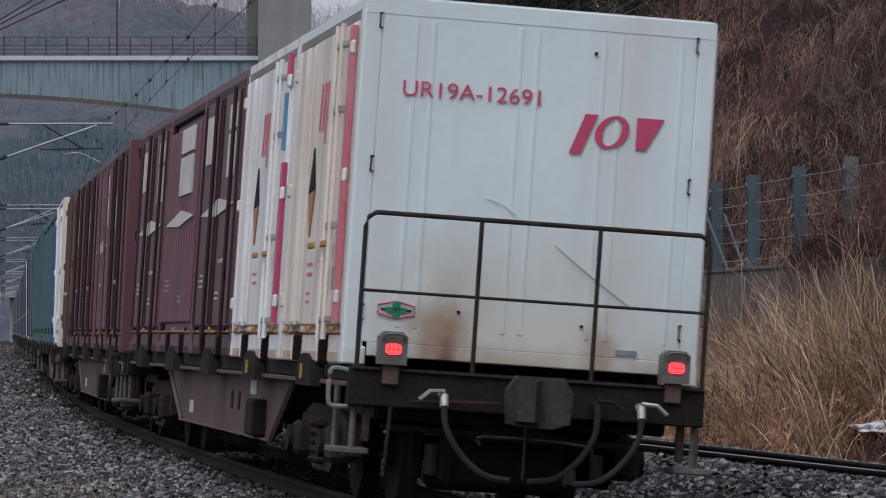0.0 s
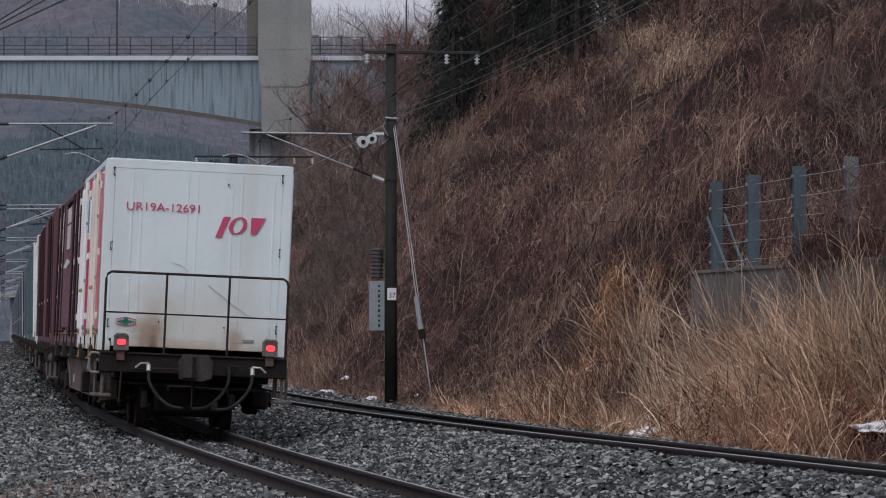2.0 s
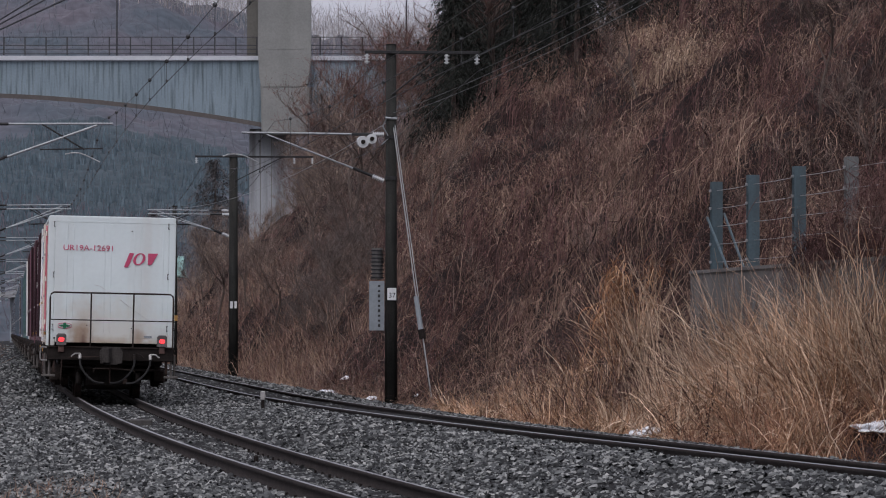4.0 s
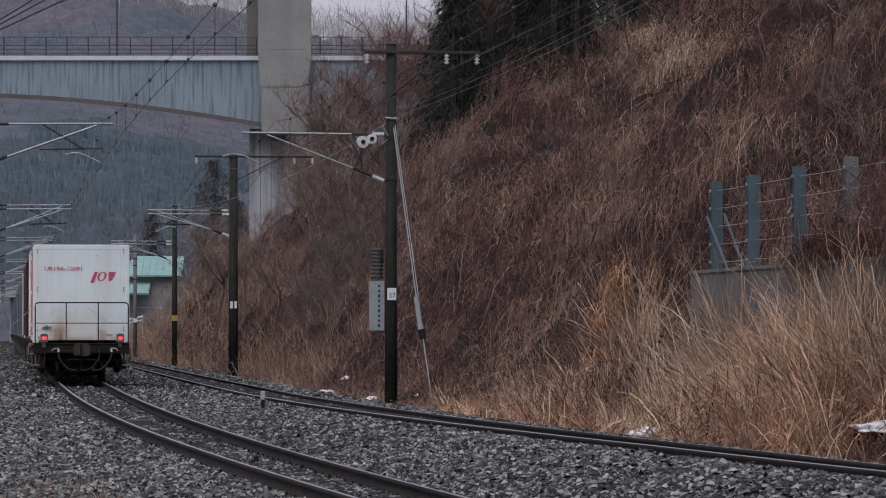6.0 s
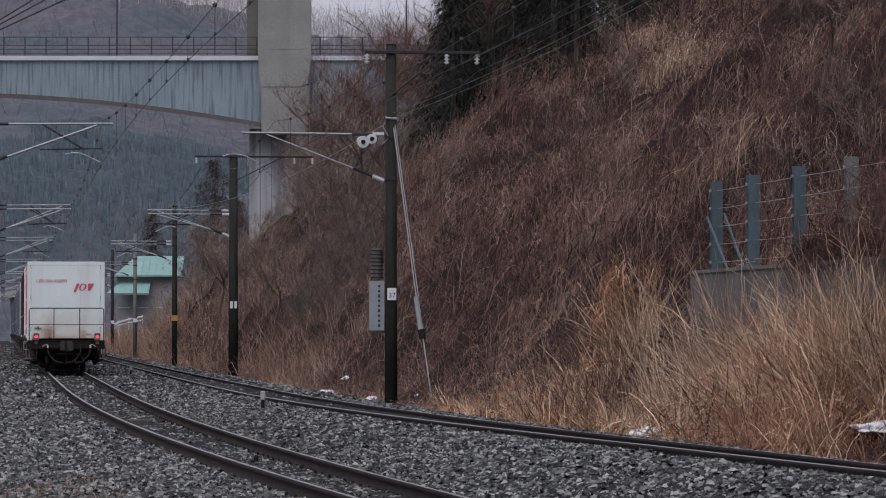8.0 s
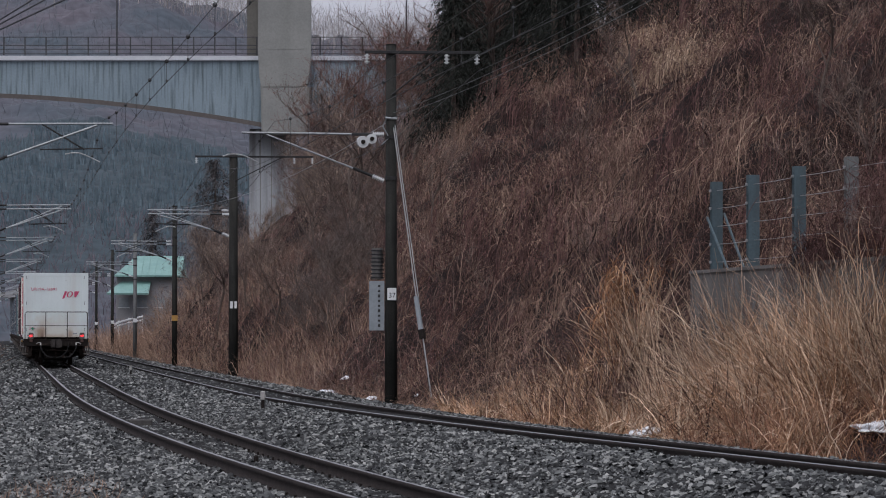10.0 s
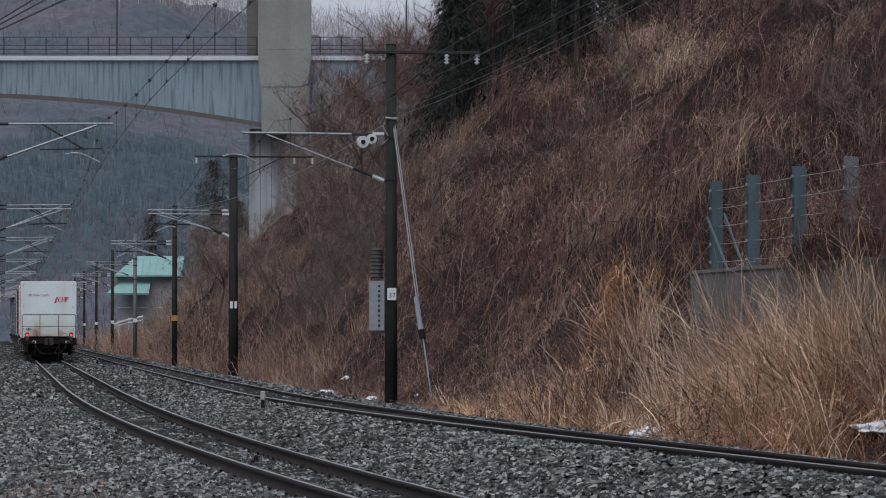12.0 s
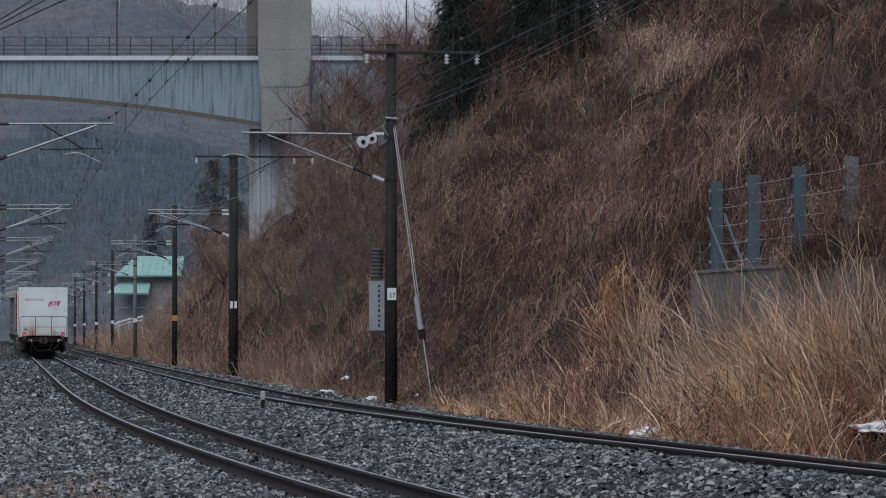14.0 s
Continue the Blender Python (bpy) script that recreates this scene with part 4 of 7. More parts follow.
stand("arching_reeds", 52.5, 56.5, TOE - 0.1, TOE + 0.8, 8, 26, -0.75, 0.30, 1.2, 1.8, 3.0, M_STRAW, "pale reed blades arching over the gap")
stand("arching_reeds", 46.0, 53.0, TOE - 0.6, TOE + 0.2, 22, 32, -0.25, 0.85, 0.9, 1.6, 6.5, M_REED, "straw-coloured reed blades bowed to the ground")
stand("upright_reeds", 61.6, 64.6, TOE + 0.5, TOE + 1.1, 7, 46, 0.0, 0.16, 1.2, 1.9, 0.5, M_REED, "tan reeds on the bank beside the wall's end")
stand("reed_stalks", 60.2, 61.4, TOE + 0.8, TOE + 1.2, 4, 13, -0.05, 0.09, 2.5, 3.1, 0.5, M_STRAW, "tall pale reed stalks beside the wall", (0.014, 0.024))
# curled orange-brown heads over the reeds beside the wall's end
knots = 9
k = np.repeat(np.arange(knots), 36)
m = len(k)
y, o = (63.2 + rng.normal(0, 0.5, knots))[k] + rng.normal(0, 0.12, m), (TOE + 0.8 + rng.normal(0, 0.22, knots))[k] + rng.normal(0, 0.08, m)
r = surface(y, o)
r[:, 2] = r[:, 2] * 0.4 + 0.25 + np.linspace(1.1, 1.85, knots)[k] + rng.normal(0, 0.09, m)
strands("orange_reed_heads", r, np.stack([rng.normal(-0.1, 0.8, m), rng.normal(0, 0.6, m), rng.uniform(0.1, 1.0, m)], -1), rng.uniform(0.25, 0.65, m), rng.uniform(0.010, 0.022, m), rng.uniform(1.0, 7.0, m), 7, M_ORANGE, "curled orange-brown dead leaves on the reeds", "reeds", wild=0.45)
# orange-brown blades bent to the ground among them
r, d, k, n = clumps(80, 26, 42.5, 58, TOE - 0.6, TOE + 0.9, 0.16, 0.9, 1.0, 0.7)
strands("bent_reeds", r, d + rng.normal(0, 0.4, (n, 3)), rng.uniform(0.5, 1.25, n), rng.uniform(0.006, 0.013, n), rng.uniform(2.0, 5.0, n), 7, M_ORANGE, "orange-brown reed blades bent to the ground", "reeds", wild=0.14)
# low dense straw below them
r, d, k, n = clumps(140, 32, 43, 70, TOE - 0.7, TOE + 1.0, 0.22, 0.95, 0.9, 0.6)
strands("low_reeds", r, d + rng.normal(0, 0.5, (n, 3)), rng.uniform(0.2, 0.75, n), rng.uniform(0.005, 0.010, n), rng.uniform(0.3, 1.8, n), 5, M_RUSTLEAF, "russet dry grass under the reeds", "dry grass", wild=0.2)
# red-brown fine brush before the reeds at the near end
r, d, k, n = clumps(90, 40, 41, 50, TOE - 0.7, TOE + 0.6, 0.25, 1.0, 1.0, 0.5)
strands("red_brown_brush", r, d + rng.normal(0, 0.45, (n, 3)), rng.uniform(0.4, 1.1, n), rng.uniform(0.004, 0.008, n), rng.uniform(-0.2, 1.2, n), 4, M_RUSTLEAF, "fine red-brown twigs among the reeds", "brush", wild=0.3)
# dark thorny stems among the reeds
r, d, k, n = clumps(95, 14, 42, 64, TOE - 0.5, TOE + 1.2, 0.3, 0.9, 1.0, 0.3)
strands("dark_brush", r, d + rng.normal(0, 0.3, (n, 3)), rng.uniform(0.8, 2.2, n), rng.uniform(0.006, 0.012, n), rng.uniform(-0.1, 0.8, n), 7, M_DARKBRUSH, "dark leafless stems among the reeds", "brush", wild=0.22)
# low straw at the edge of the ballast
y, o = scatter(5500, 46, 130, TOE - 0.55, TOE + 0.5, 1.2)
r = surface(y, o)
n = len(r)
d = np.stack([rng.normal(-0.2, 0.6, n), rng.normal(-0.1, 0.6, n), np.full(n, 0.6)], axis=-1)
strands("low_straw", r, d, rng.uniform(0.15, 0.5, n), rng.uniform(0.005, 0.010, n), rng.uniform(0.5, 1.6, n), 4, M_RUSSET, "low russet straw along the ballast edge", "dry grass", wild=0.15)
# straw farther along the verge and on the other side of the line
r, d, k, n = clumps(520, 18, 112, 330, TOE - 0.3, TOE + 4.4, 0.35, 1.0, 1.5, 0.25)
strands("verge_grass", r, d + rng.normal(0, 0.2, (n, 3)), rng.uniform(0.4, 1.5, n), rng.uniform(0.010, 0.020, n), rng.uniform(0.1, 1.2, n), 4, M_RUSSET, "russet dry grass along the far verge", "dry grass", wild=0.14)
r, d, k, n = clumps(520, 16, 250, 440, TOE - 1.0, TOE + 16.0, 0.6, 0.9, 1.0, 0.25)
strands("far_brush", r, d + rng.normal(0, 0.25, (n, 3)), rng.uniform(1.2, 3.2, n), rng.uniform(0.02, 0.04, n), rng.uniform(0.1, 0.9, n), 3, M_RUSSET, "russet brush far along the line", "brush", wild=0.15)
r, d, k, n = clumps(200, 16, 150, 440, -7.0, -3.2, 0.5, 1.0, 1.0, 0.25)
strands("far_brush", r, d + rng.normal(0, 0.25, (n, 3)), rng.uniform(0.6, 1.7, n), rng.uniform(0.015, 0.03, n), rng.uniform(0.1, 0.9, n), 3, M_RUSSET, "straw-brown brush beside the far line", "brush", wild=0.15)
y, o = scatter(6500, 32, 330, -9.0, -3.1, 1.2)
r = surface(y, o)
n = len(r)
d = np.stack([rng.normal(0.0, 0.5, n), rng.normal(0.0, 0.4, n), np.ones(n)], axis=-1)
ll = np.where(y < 90, rng.uniform(0.06, 0.20, n), rng.uniform(0.4, 1.4, n))
strands("verge_grass", r, d, ll, rng.uniform(0.004, 0.010, n) * (1 + y / 120), rng.uniform(0.2, 1.2, n), 4, M_RUSSET, "dry brown grass beside the ballast", "dry grass", wild=0.15)


# old snow left at the foot of the bank
def snow_patch(y, off, lx, ly, lz, seed):
    bm = bmesh.new()
    bmesh.ops.create_icosphere(bm, subdivisions=4, radius=1.0)
    for v in bm.verts:
        k = 1 + 0.45 * noise.noise(v.co * 1.6 + Vector((seed, 0, 0))) + 0.18 * noise.noise(v.co * 5 + Vector((seed, 3, 0)))
        v.co = Vector((v.co.x * lx * k, v.co.y * ly * k, max(v.co.z, -0.2) * lz * k))
    ob = obj("snow_patch", bm, M_SNOW, True)
    p = surface(np.array([y]), np.array([off]))[0]
    ob.matrix_basis = Matrix.Translation(p)
    return tagged(ob, "small patch of old snow in dry grass", "snow", "snow patches")


for k, (y, off, lx, ly, lz) in enumerate(((54.7, TOE - 0.20, 0.30, 0.6, 0.15), (43.9, TOE + 0.42, 0.34, 0.5, 0.09), (90.5, TOE - 0.5, 0.14, 0.25, 0.10), (103, TOE - 0.5, 0.25, 0.4, 0.08), (54.3, TOE - 0.40, 0.12, 0.3, 0.07),
                                          (106, TOE + 0.3, 0.16, 0.3, 0.08), (86.5, TOE + 0.15, 0.06, 0.1, 0.05))):
    snow_patch(y, off, lx, ly, lz, k * 3.1)


# ---- trees ----
def crown_mesh(name, pts, dirs, length, width, droop, segs, material, wild):
    return strands(name, np.array(pts), np.array(dirs), np.array(length), np.array(width), np.array(droop), segs, material, "", "", wild=wild, kind="")


def bare_tree(seed, height, spread, wood, twig, label, category="tree"):
    """A leafless tree: tapered trunk, limbs that fork, and a crown of fine twigs."""
    rr = random.Random(seed)
    t = thing("bare_tree", label, category, "bare trees")
    tr = bmesh.new()
    tips = []

    def limb(p, d, length, rad, depth):
        pts, q = [p.copy()], p.copy()
        dd = d.copy()
        segs = 4 if depth < 3 else 2
        for k in range(segs):
            dd = (dd + Vector((rr.gauss(0, 0.14), rr.gauss(0, 0.14), 0.06 if depth else 0.02))).normalized()
            q = q + dd * length / segs
            pts.append(q.copy())
        tube(tr, pts, rad, 6 if depth < 2 else 3, rad * 0.55)
        for k in range(1, segs + 1):
            if depth >= 1:
                tips.append((pts[k], dd.copy()))
        if depth < 3:
            for k in range(3 if depth == 2 else rr.randint(3, 4) + (2 if depth == 0 else 0)):
                f = rr.uniform(0.3 if depth else 0.22, 1.0) * 4
                i = min(int(f), 3)
                s = pts[i].lerp(pts[i + 1], f - i)
                a = rr.uniform(0, 2 * math.pi)
                side = Vector((math.cos(a), math.sin(a), 0)) * spread
                limb(s, (dd * 0.7 + side + Vector((0, 0, 0.15))).normalized(), length * rr.uniform(0.42, 0.66), rad * rr.uniform(0.38, 0.52), depth + 1)

    limb(Vector((0, 0, -0.3)), Vector((rr.gauss(0, 0.06), rr.gauss(0, 0.06), 1)), height * 0.62, height * 0.0115, 0)
    part("trunk", tr, wood, t)
    P, D = [], []
    for p, d in tips:
        for k in range(4):
            P.append(p + Vector((rr.gauss(0, 0.05), rr.gauss(0, 0.05), rr.gauss(0, 0.05))))
            D.append(d * 0.8 + Vector((rr.gauss(0, 0.6), rr.gauss(0, 0.6), rr.gauss(0.2, 0.4))))
    m = len(P)
    cr = crown_mesh("crown", P, D, rng.uniform(0.10, 0.22, m) * height * 0.7, rng.uniform(0.0016, 0.0026, m) * height, rng.uniform(-0.2, 0.5, m), 3, twig, 0.25)
    cr.parent = t
    return t


def conifer(seed, height, needle, label, wide=0.27):
    """A dark conifer: straight trunk and tiers of drooping boughs in many small tufts."""
    rr = random.Random(seed)
    t = thing("conifer_tree", label, "tree", "conifers")
    part("trunk", tb([(0, 0, -0.4), (0, 0, height * 0.96)], height * 0.014, 7, 0.02), M_BARK, t)
    P, D, Ln, W = [], [], [], []
    tiers = 26
    for k in range(tiers):
        f = k / tiers
        z = height * (0.10 + 0.88 * f)
        reach = height * wide * (1 - f) ** 0.85 * rr.uniform(0.7, 1.15) + 0.12
        for b in range(8):
            a = rr.uniform(0, 2 * math.pi)
            out = Vector((math.cos(a), math.sin(a), 0))
            rb = reach * rr.uniform(0.6, 1.1)
            for q in range(7):
                g = (q + 0.6) / 7
                c = out * rb * g + Vector((0, 0, z - 0.35 * rb * g * g + rr.gauss(0, 0.05)))
                for e in range(4):
                    P.append(c + Vector((rr.gauss(0, 0.08), rr.gauss(0, 0.08), rr.gauss(0, 0.06))))
                    D.append(out * 0.6 + Vector((rr.gauss(0, 0.7), rr.gauss(0, 0.7), rr.gauss(-0.25, 0.35))))
                    Ln.append(height * 0.026 * rr.uniform(0.6, 1.4))
                    W.append(height * 0.0054 * rr.uniform(0.6, 1.3))
    cr = crown_mesh("crown", P, D, Ln, W, np.full(len(P), 0.6), 1, needle, 0.2)
    cr.parent = t
    return t


def plant(src, seen, y, off, scale, turn):
    p = surface(np.array([float(y)]), np.array([float(off)]))[0]
    m = Matrix.Translation((p[0], p[1], p[2] - 0.1)) @ Matrix.Rotation(turn, 4, "Z")
    if src not in seen:
        seen.add(src)
        src.matrix_basis = m
        src.scale = (scale,) * 3
        return src
    ob = copy_thing(src, m)
    ob.scale = (scale,) * 3
    return ob


planted = set()
rt = random.Random(21)
conifers = [conifer(31 + k, 9.0, M_NEEDLE, "dark green conifer on top of the bank") for k in range(4)]
count = 0
while count < 8:
    y, off = rt.uniform(104, 235), TOE + rt.uniform(9.6, 24)
    a = across(y, off)
    if a < 0.010 or a > 0.092 or (a > 0.075 and off < TOE + 11):
        continue
    plant(conifers[count % 4], planted, y, off, rt.uniform(0.65, 1.25), rt.uniform(0, 6))
    count += 1
for k in range(2, 11):
    plant(conifers[k % 4], planted, 106 + 3.4 * k, TOE + 10.8 + 0.7 * (k % 5) + 0.22 * k, 0.62 + 0.08 * (k % 4), 1.3 * k)
for k in range(7):
    plant(conifers[k % 4], planted, 160 + 5.0 * k, TOE + 9.6 + 0.75 * k, 1.0 + 0.08 * (k % 3), 1.7 * k)
for k in range(6):
    plant(conifers[k % 4], planted, 172 + 6.5 * k, TOE + 14.6 + 0.5 * k, 0.85 + 0.1 * (k % 4), 2.1 * k)
count = 0
while count < 13:
    y, off = rt.uniform(135, 215), TOE + rt.uniform(11, 24)
    a = across(y, off)
    if a < 0.003 or a > 0.036:
        continue
    plant(conifers[count % 4], planted, y, off, rt.uniform(0.8, 1.2), rt.uniform(0, 6))
    count += 1
# and along the top of the bank, higher towards the near end
rc = random.Random(8)
count = 0
while count < 11:
    y, off = rc.uniform(112, 185), TOE + rc.uniform(9, 24)
    a, p = across(y, off), surface(np.array([y]), np.array([off]))[0]
    rise = (p[2] - 1.3) / p[1] - 0.33 * a
    if a < 0.022 or a > 0.072 or rise < 0.0585 or rise > 0.068:
        continue
    plant(conifers[count % 4], planted, y, off, rc.uniform(0.55, 0.9), rc.uniform(0, 6))
    count += 1
bares = [bare_tree(60 + k, 6.0, (0.9, 1.15, 0.75, 1.0)[k], M_BARK, M_TWIG, "leafless brown tree on the bank") for k in range(4)]
count = 0
while count < 26:
    y, off = rt.uniform(112, 300), TOE + rt.uniform(1.0, 14)
    a = across(y, off)
    if a < -0.062 or a > -0.014 or (a < -0.038 and off > TOE + 2.5):
        continue
    plant(bares[count % 4], planted, y, off, rt.uniform(0.55, 1.25), rt.uniform(0, 6))
    count += 1
count = 0
while count < 8:
    y, off = rt.uniform(150, 330), TOE + rt.uniform(0.5, 8)
    a = across(y, off)
    if a < -0.078 or a > -0.05:
        continue
    plant(bares[count % 4], planted, y, off, rt.uniform(0.6, 1.0), rt.uniform(0, 6))
    count += 1
count = 0
while count < 22:
    y, off = rt.uniform(205, 310), TOE + rt.uniform(2.5, 17)
    a = across(y, off)
    if a < -0.071 or a > -0.0555:
        continue
    plant(bares[count % 4], planted, y, off, rt.uniform(0.45, 0.85), rt.uniform(0, 6))
    count += 1
# a thicket of young trees where the bank runs down beside the pier
count = 0
while count < 46:
    y, off = rt.uniform(205, 268), TOE + rt.uniform(4.5, 13)
    a = across(y, off)
    if a < -0.052 or a > -0.026:
        continue
    plant(bares[count % 4], planted, y, off, rt.uniform(0.22, 0.42) if a < -0.039 else rt.uniform(0.45, 0.95), rt.uniform(0, 6))
    count += 1
# grey leafless bushes low on the bank before the pier
bushes = [bare_tree(130 + k, 4.2, 1.25, M_BARK, M_GREYTWIG, "grey leafless bush on the bank", "bush") for k in range(3)]
count = 0
rb = random.Random(77)
while count < 32:
    y, off = rb.uniform(94, 155), TOE + rb.uniform(1.2, 8.5)
    a = across(y, off)
    if a < -0.043 or a > -0.013:
        continue
    plant(bushes[count % 3], planted, y, off, rb.uniform(0.35, 0.62) if a < -0.036 else rb.uniform(0.5, 1.05), rb.uniform(0, 6))
    count += 1
# young leafless trees and saplings on the near bank
for y, off, s in ((61, TOE + 3.2, 0.42), (66, TOE + 5.0, 0.5), (58, TOE + 3.9, 0.45), (72, TOE + 7.5, 0.5), (80, TOE + 5.2, 0.45), (92, TOE + 8.5, 0.6), (98, TOE + 5.5, 0.5), (108, TOE + 9, 0.6), (75, TOE + 2.4, 0.4),
                  (88, TOE + 2.0, 0.38), (52, TOE + 2.6, 0.42), (47.5, TOE + 1.9, 0.40), (118, TOE + 4, 0.6), (56, TOE + 5.2, 0.45), (63, TOE + 6.8, 0.5)):
    plant(bares[int(y) % 4], planted, y, off, s, y)
# red-brown trees at the far top of the bank
rusty = [bare_tree(90 + k, 6.5, 0.9, M_BARK, M_BRUSH, "leafless red-brown tree on the bank") for k in range(2)]
count = 0
while count < 30:
    y, off = rt.uniform(150, 290), TOE + rt.uniform(7, 24)
    a = across(y, off)
    if a < -0.030 or a > 0.016:
        continue
    plant(rusty[count % 2], planted, y, off, rt.uniform(0.9, 1.7), rt.uniform(0, 6))
    count += 1
greys = [conifer(71 + k, 9.0, M_MIDNEEDLE, "haze-greyed conifer beyond the viaduct", 0.44) for k in range(2)]
for y, off, s in ((520, 18.0, 2.1), (420, 21.0, 2.4), (428, 24.0, 1.9), (560, 27.0, 1.8)):
    plant(greys[int(off) // 3 % 2], planted, y, off, s, y)
# withered tufts on the near ballast edge
y, o = scatter(2600, 29, 37, -4.0, -2.0, 1.0, 1.5)
r = surface(y, o)
n = len(r)
strands("withered_tufts", r, rng.normal(0, 0.6, (n, 3)) + np.array([0, 0, 0.8]), rng.uniform(0.05, 0.16, n), rng.uniform(0.004, 0.008, n), rng.uniform(0.2, 1.2, n), 3, M_RUSSET, "withered brown tufts on the ballast edge", "dry grass", wild=0.2)

# ---- train path ----
SPEED, TAIL_Y = 12.11, 26.09
DEPTH = 0.948
WAGON_LEN, PITCH = 20.4 * DEPTH, 3.76
WAGONS = 15
TAIL_S = s_of(TAIL_Y)


def wagon_pose(i, t):
    s = TAIL_S + SPEED * t + i * WAGON_LEN
    xa, ya = at_s(s)
    xb, yb = at_s(s + 17.0)
    yaw = math.atan2(-(xb - xa), yb - ya)
    return Matrix.Translation((xa, ya, 0)) @ Matrix.Rotation(yaw, 4, "Z") @ Matrix.Rotation(float(cant(ya + 3)), 4, "Y")


def times_for(i):
    return [0.5 * k for k in range(29)] if i < 4 else [2.0 * k for k in range(8)]


FLOOR = 1.0
CW, CL, CH = 2.45, 3.715, 2.5
movers = []      # thing, wagon number, its place on the wagon
HW = CW / 2


def eased(pts, k=4):
    """The points of a smooth line through pts."""
    q = [Vector(p) for p in pts]
    q = [q[0] * 2 - q[1]] + q + [q[-1] * 2 - q[-2]]
    line = []
    for a, b, c, d in zip(q, q[1:], q[2:], q[3:]):
        for i in range(k):
            f = i / k
            line.append(0.5 * (2 * b + (c - a) * f + (2 * a - 5 * b + 4 * c - d) * f * f + (3 * b - a - 3 * c + d) * f * f * f))
    return line + [q[-2]]


def plate(bm, y0, y1, z0, z1, proud=0.006, slant=0.0):
    """A thin raised mark on the container's door side; slant: how far its top runs on."""
    x = -HW - 0.012
    prism(bm, [(y0, z0), (y1, z0), (y1 + slant, z1), (y0 + slant, z1)], "x", x - proud, x)
    return bm


def text_bars(bm, y0, y1, z0, rows, h=0.035, gap=0.03):
    """Lines of small unreadable writing as bars."""
    rr = random.Random(int(y0 * 100 + z0 * 10))
    for k in range(rows):
        a = y0
        while a < y1 - 0.03:
            w = rr.uniform(0.05, 0.16)
            plate(bm, a, min(a + w, y1), z0 + k * (h + gap), z0 + k * (h + gap) + h, 0.004)
            a += w + 0.03
    return bm


def container(label, side, end, doors="plain", roofc=None, mark=None, fine=True):
    """A twelve-foot rail container; its rear face stands at y = 0, its base at z = 0."""
    c = thing("container", label, "container", "containers on the train")
    side_roof = roofc or side
    part("body", bx((0, CL / 2, CH / 2 + 0.095), (CW - 0.10, CL - 0.10, CH - 0.23), 0.01), side, c)
    ro = bmesh.new()
    prism(ro, [(-HW + 0.01, CH - 0.09), (HW - 0.01, CH - 0.09), (HW - 0.01, CH - 0.02), (HW - 0.06, CH), (-HW + 0.06, CH), (-HW + 0.01, CH - 0.02)], "y", 0.004, CL - 0.004)
    part("roof", ro, side_roof, c)
    for sx in (-1, 1):
        for y in (0.075, CL - 0.075):
            # far posts of maroon containers are darkened for the shaded gap beyond
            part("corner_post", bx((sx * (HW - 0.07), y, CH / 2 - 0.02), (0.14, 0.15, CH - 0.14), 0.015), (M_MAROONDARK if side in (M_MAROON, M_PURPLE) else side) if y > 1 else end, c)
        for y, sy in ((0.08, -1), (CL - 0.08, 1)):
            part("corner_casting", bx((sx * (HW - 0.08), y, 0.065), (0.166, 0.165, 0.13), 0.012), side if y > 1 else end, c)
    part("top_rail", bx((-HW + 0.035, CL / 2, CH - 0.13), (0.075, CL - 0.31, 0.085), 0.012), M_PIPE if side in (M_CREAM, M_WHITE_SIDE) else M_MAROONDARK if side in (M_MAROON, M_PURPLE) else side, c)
    # base beam, with the openings for a fork lift
    for a, b in ((0.17, 0.80), (1.45, 2.35), (3.0, CL - 0.17)):
        part("base_beam", bx((-HW + 0.05, (a + b) / 2, 0.10), (0.09, b - a, 0.20), 0.012), side, c)
    if fine:
        for a, b in ((0.17, 0.80), (1.45, 2.35), (3.0, CL - 0.17)):
            part("base_edge", bx((-HW + 0.018, (a + b) / 2, 0.214), (0.06, b - a, 0.022), 0.005), M_OCHRE, c, "ochre-stained base edge")
            part("base_stain", bx((-HW + 0.0035, (a + b) / 2, 0.045), (0.005, b - a - 0.03, 0.06)), M_RUSTBAND if side in (M_CREAM, M_WHITE_SIDE) else M_MAROONDARK, c, "rust-stained lower edge")
        for yy in (0.86, 1.39, 2.41, 2.94):
            part("pocket_post", bx((-HW + 0.06, yy, 0.10), (0.10, 0.07, 0.19), 0.008), M_IRON, c, "dark post beside the fork-lift opening")
    # black box behind the gaps, the openings' shade as a colour
    part("fork_pocket", bx((0, CL / 2, 0.10), (CW - 0.3, 2.6, 0.19), 0.0), M_IRON, c, "dark box for the shade in the fork-lift openings")
    # rear wall with shallow upright ribs
    ew = bmesh.new()
    box(ew, (0, 0.026, CH / 2 + 0.04), (CW - 0.27, 0.05, CH - 0.24), 0.006)
    part("end_wall", ew, end, c)
    for x in (-0.86, -0.74, -0.14, -0.02, 0.44, 0.56, 0.98) if fine else ():
        part("end_rib", bx((x, -0.001, CH / 2 + 0.06), (0.03, 0.008, CH - 0.42), 0.003), end, c)
    part("end_sill", bx((0, 0.027, 0.115), (CW - 0.34, 0.055, 0.10), 0.008), end, c)
    part("end_header", bx((0, 0.022, CH - 0.068), (CW - 0.03, 0.05, 0.125), 0.008), end, c)
    for x in (-HW + 0.13, HW - 0.13) if fine else ():
        for z in (0.36, 1.36, 2.33):
            hk = tb([(x, 0.01, z - 0.05), (x - 0.02, -0.022, z - 0.05), (x - 0.02, -0.022, z + 0.05), (x, 0.01, z + 0.05)], 0.008, 5)
            part("tie_hook", hk, M_IRON, c)
    # doors on the long side
    x = -HW - 0.002
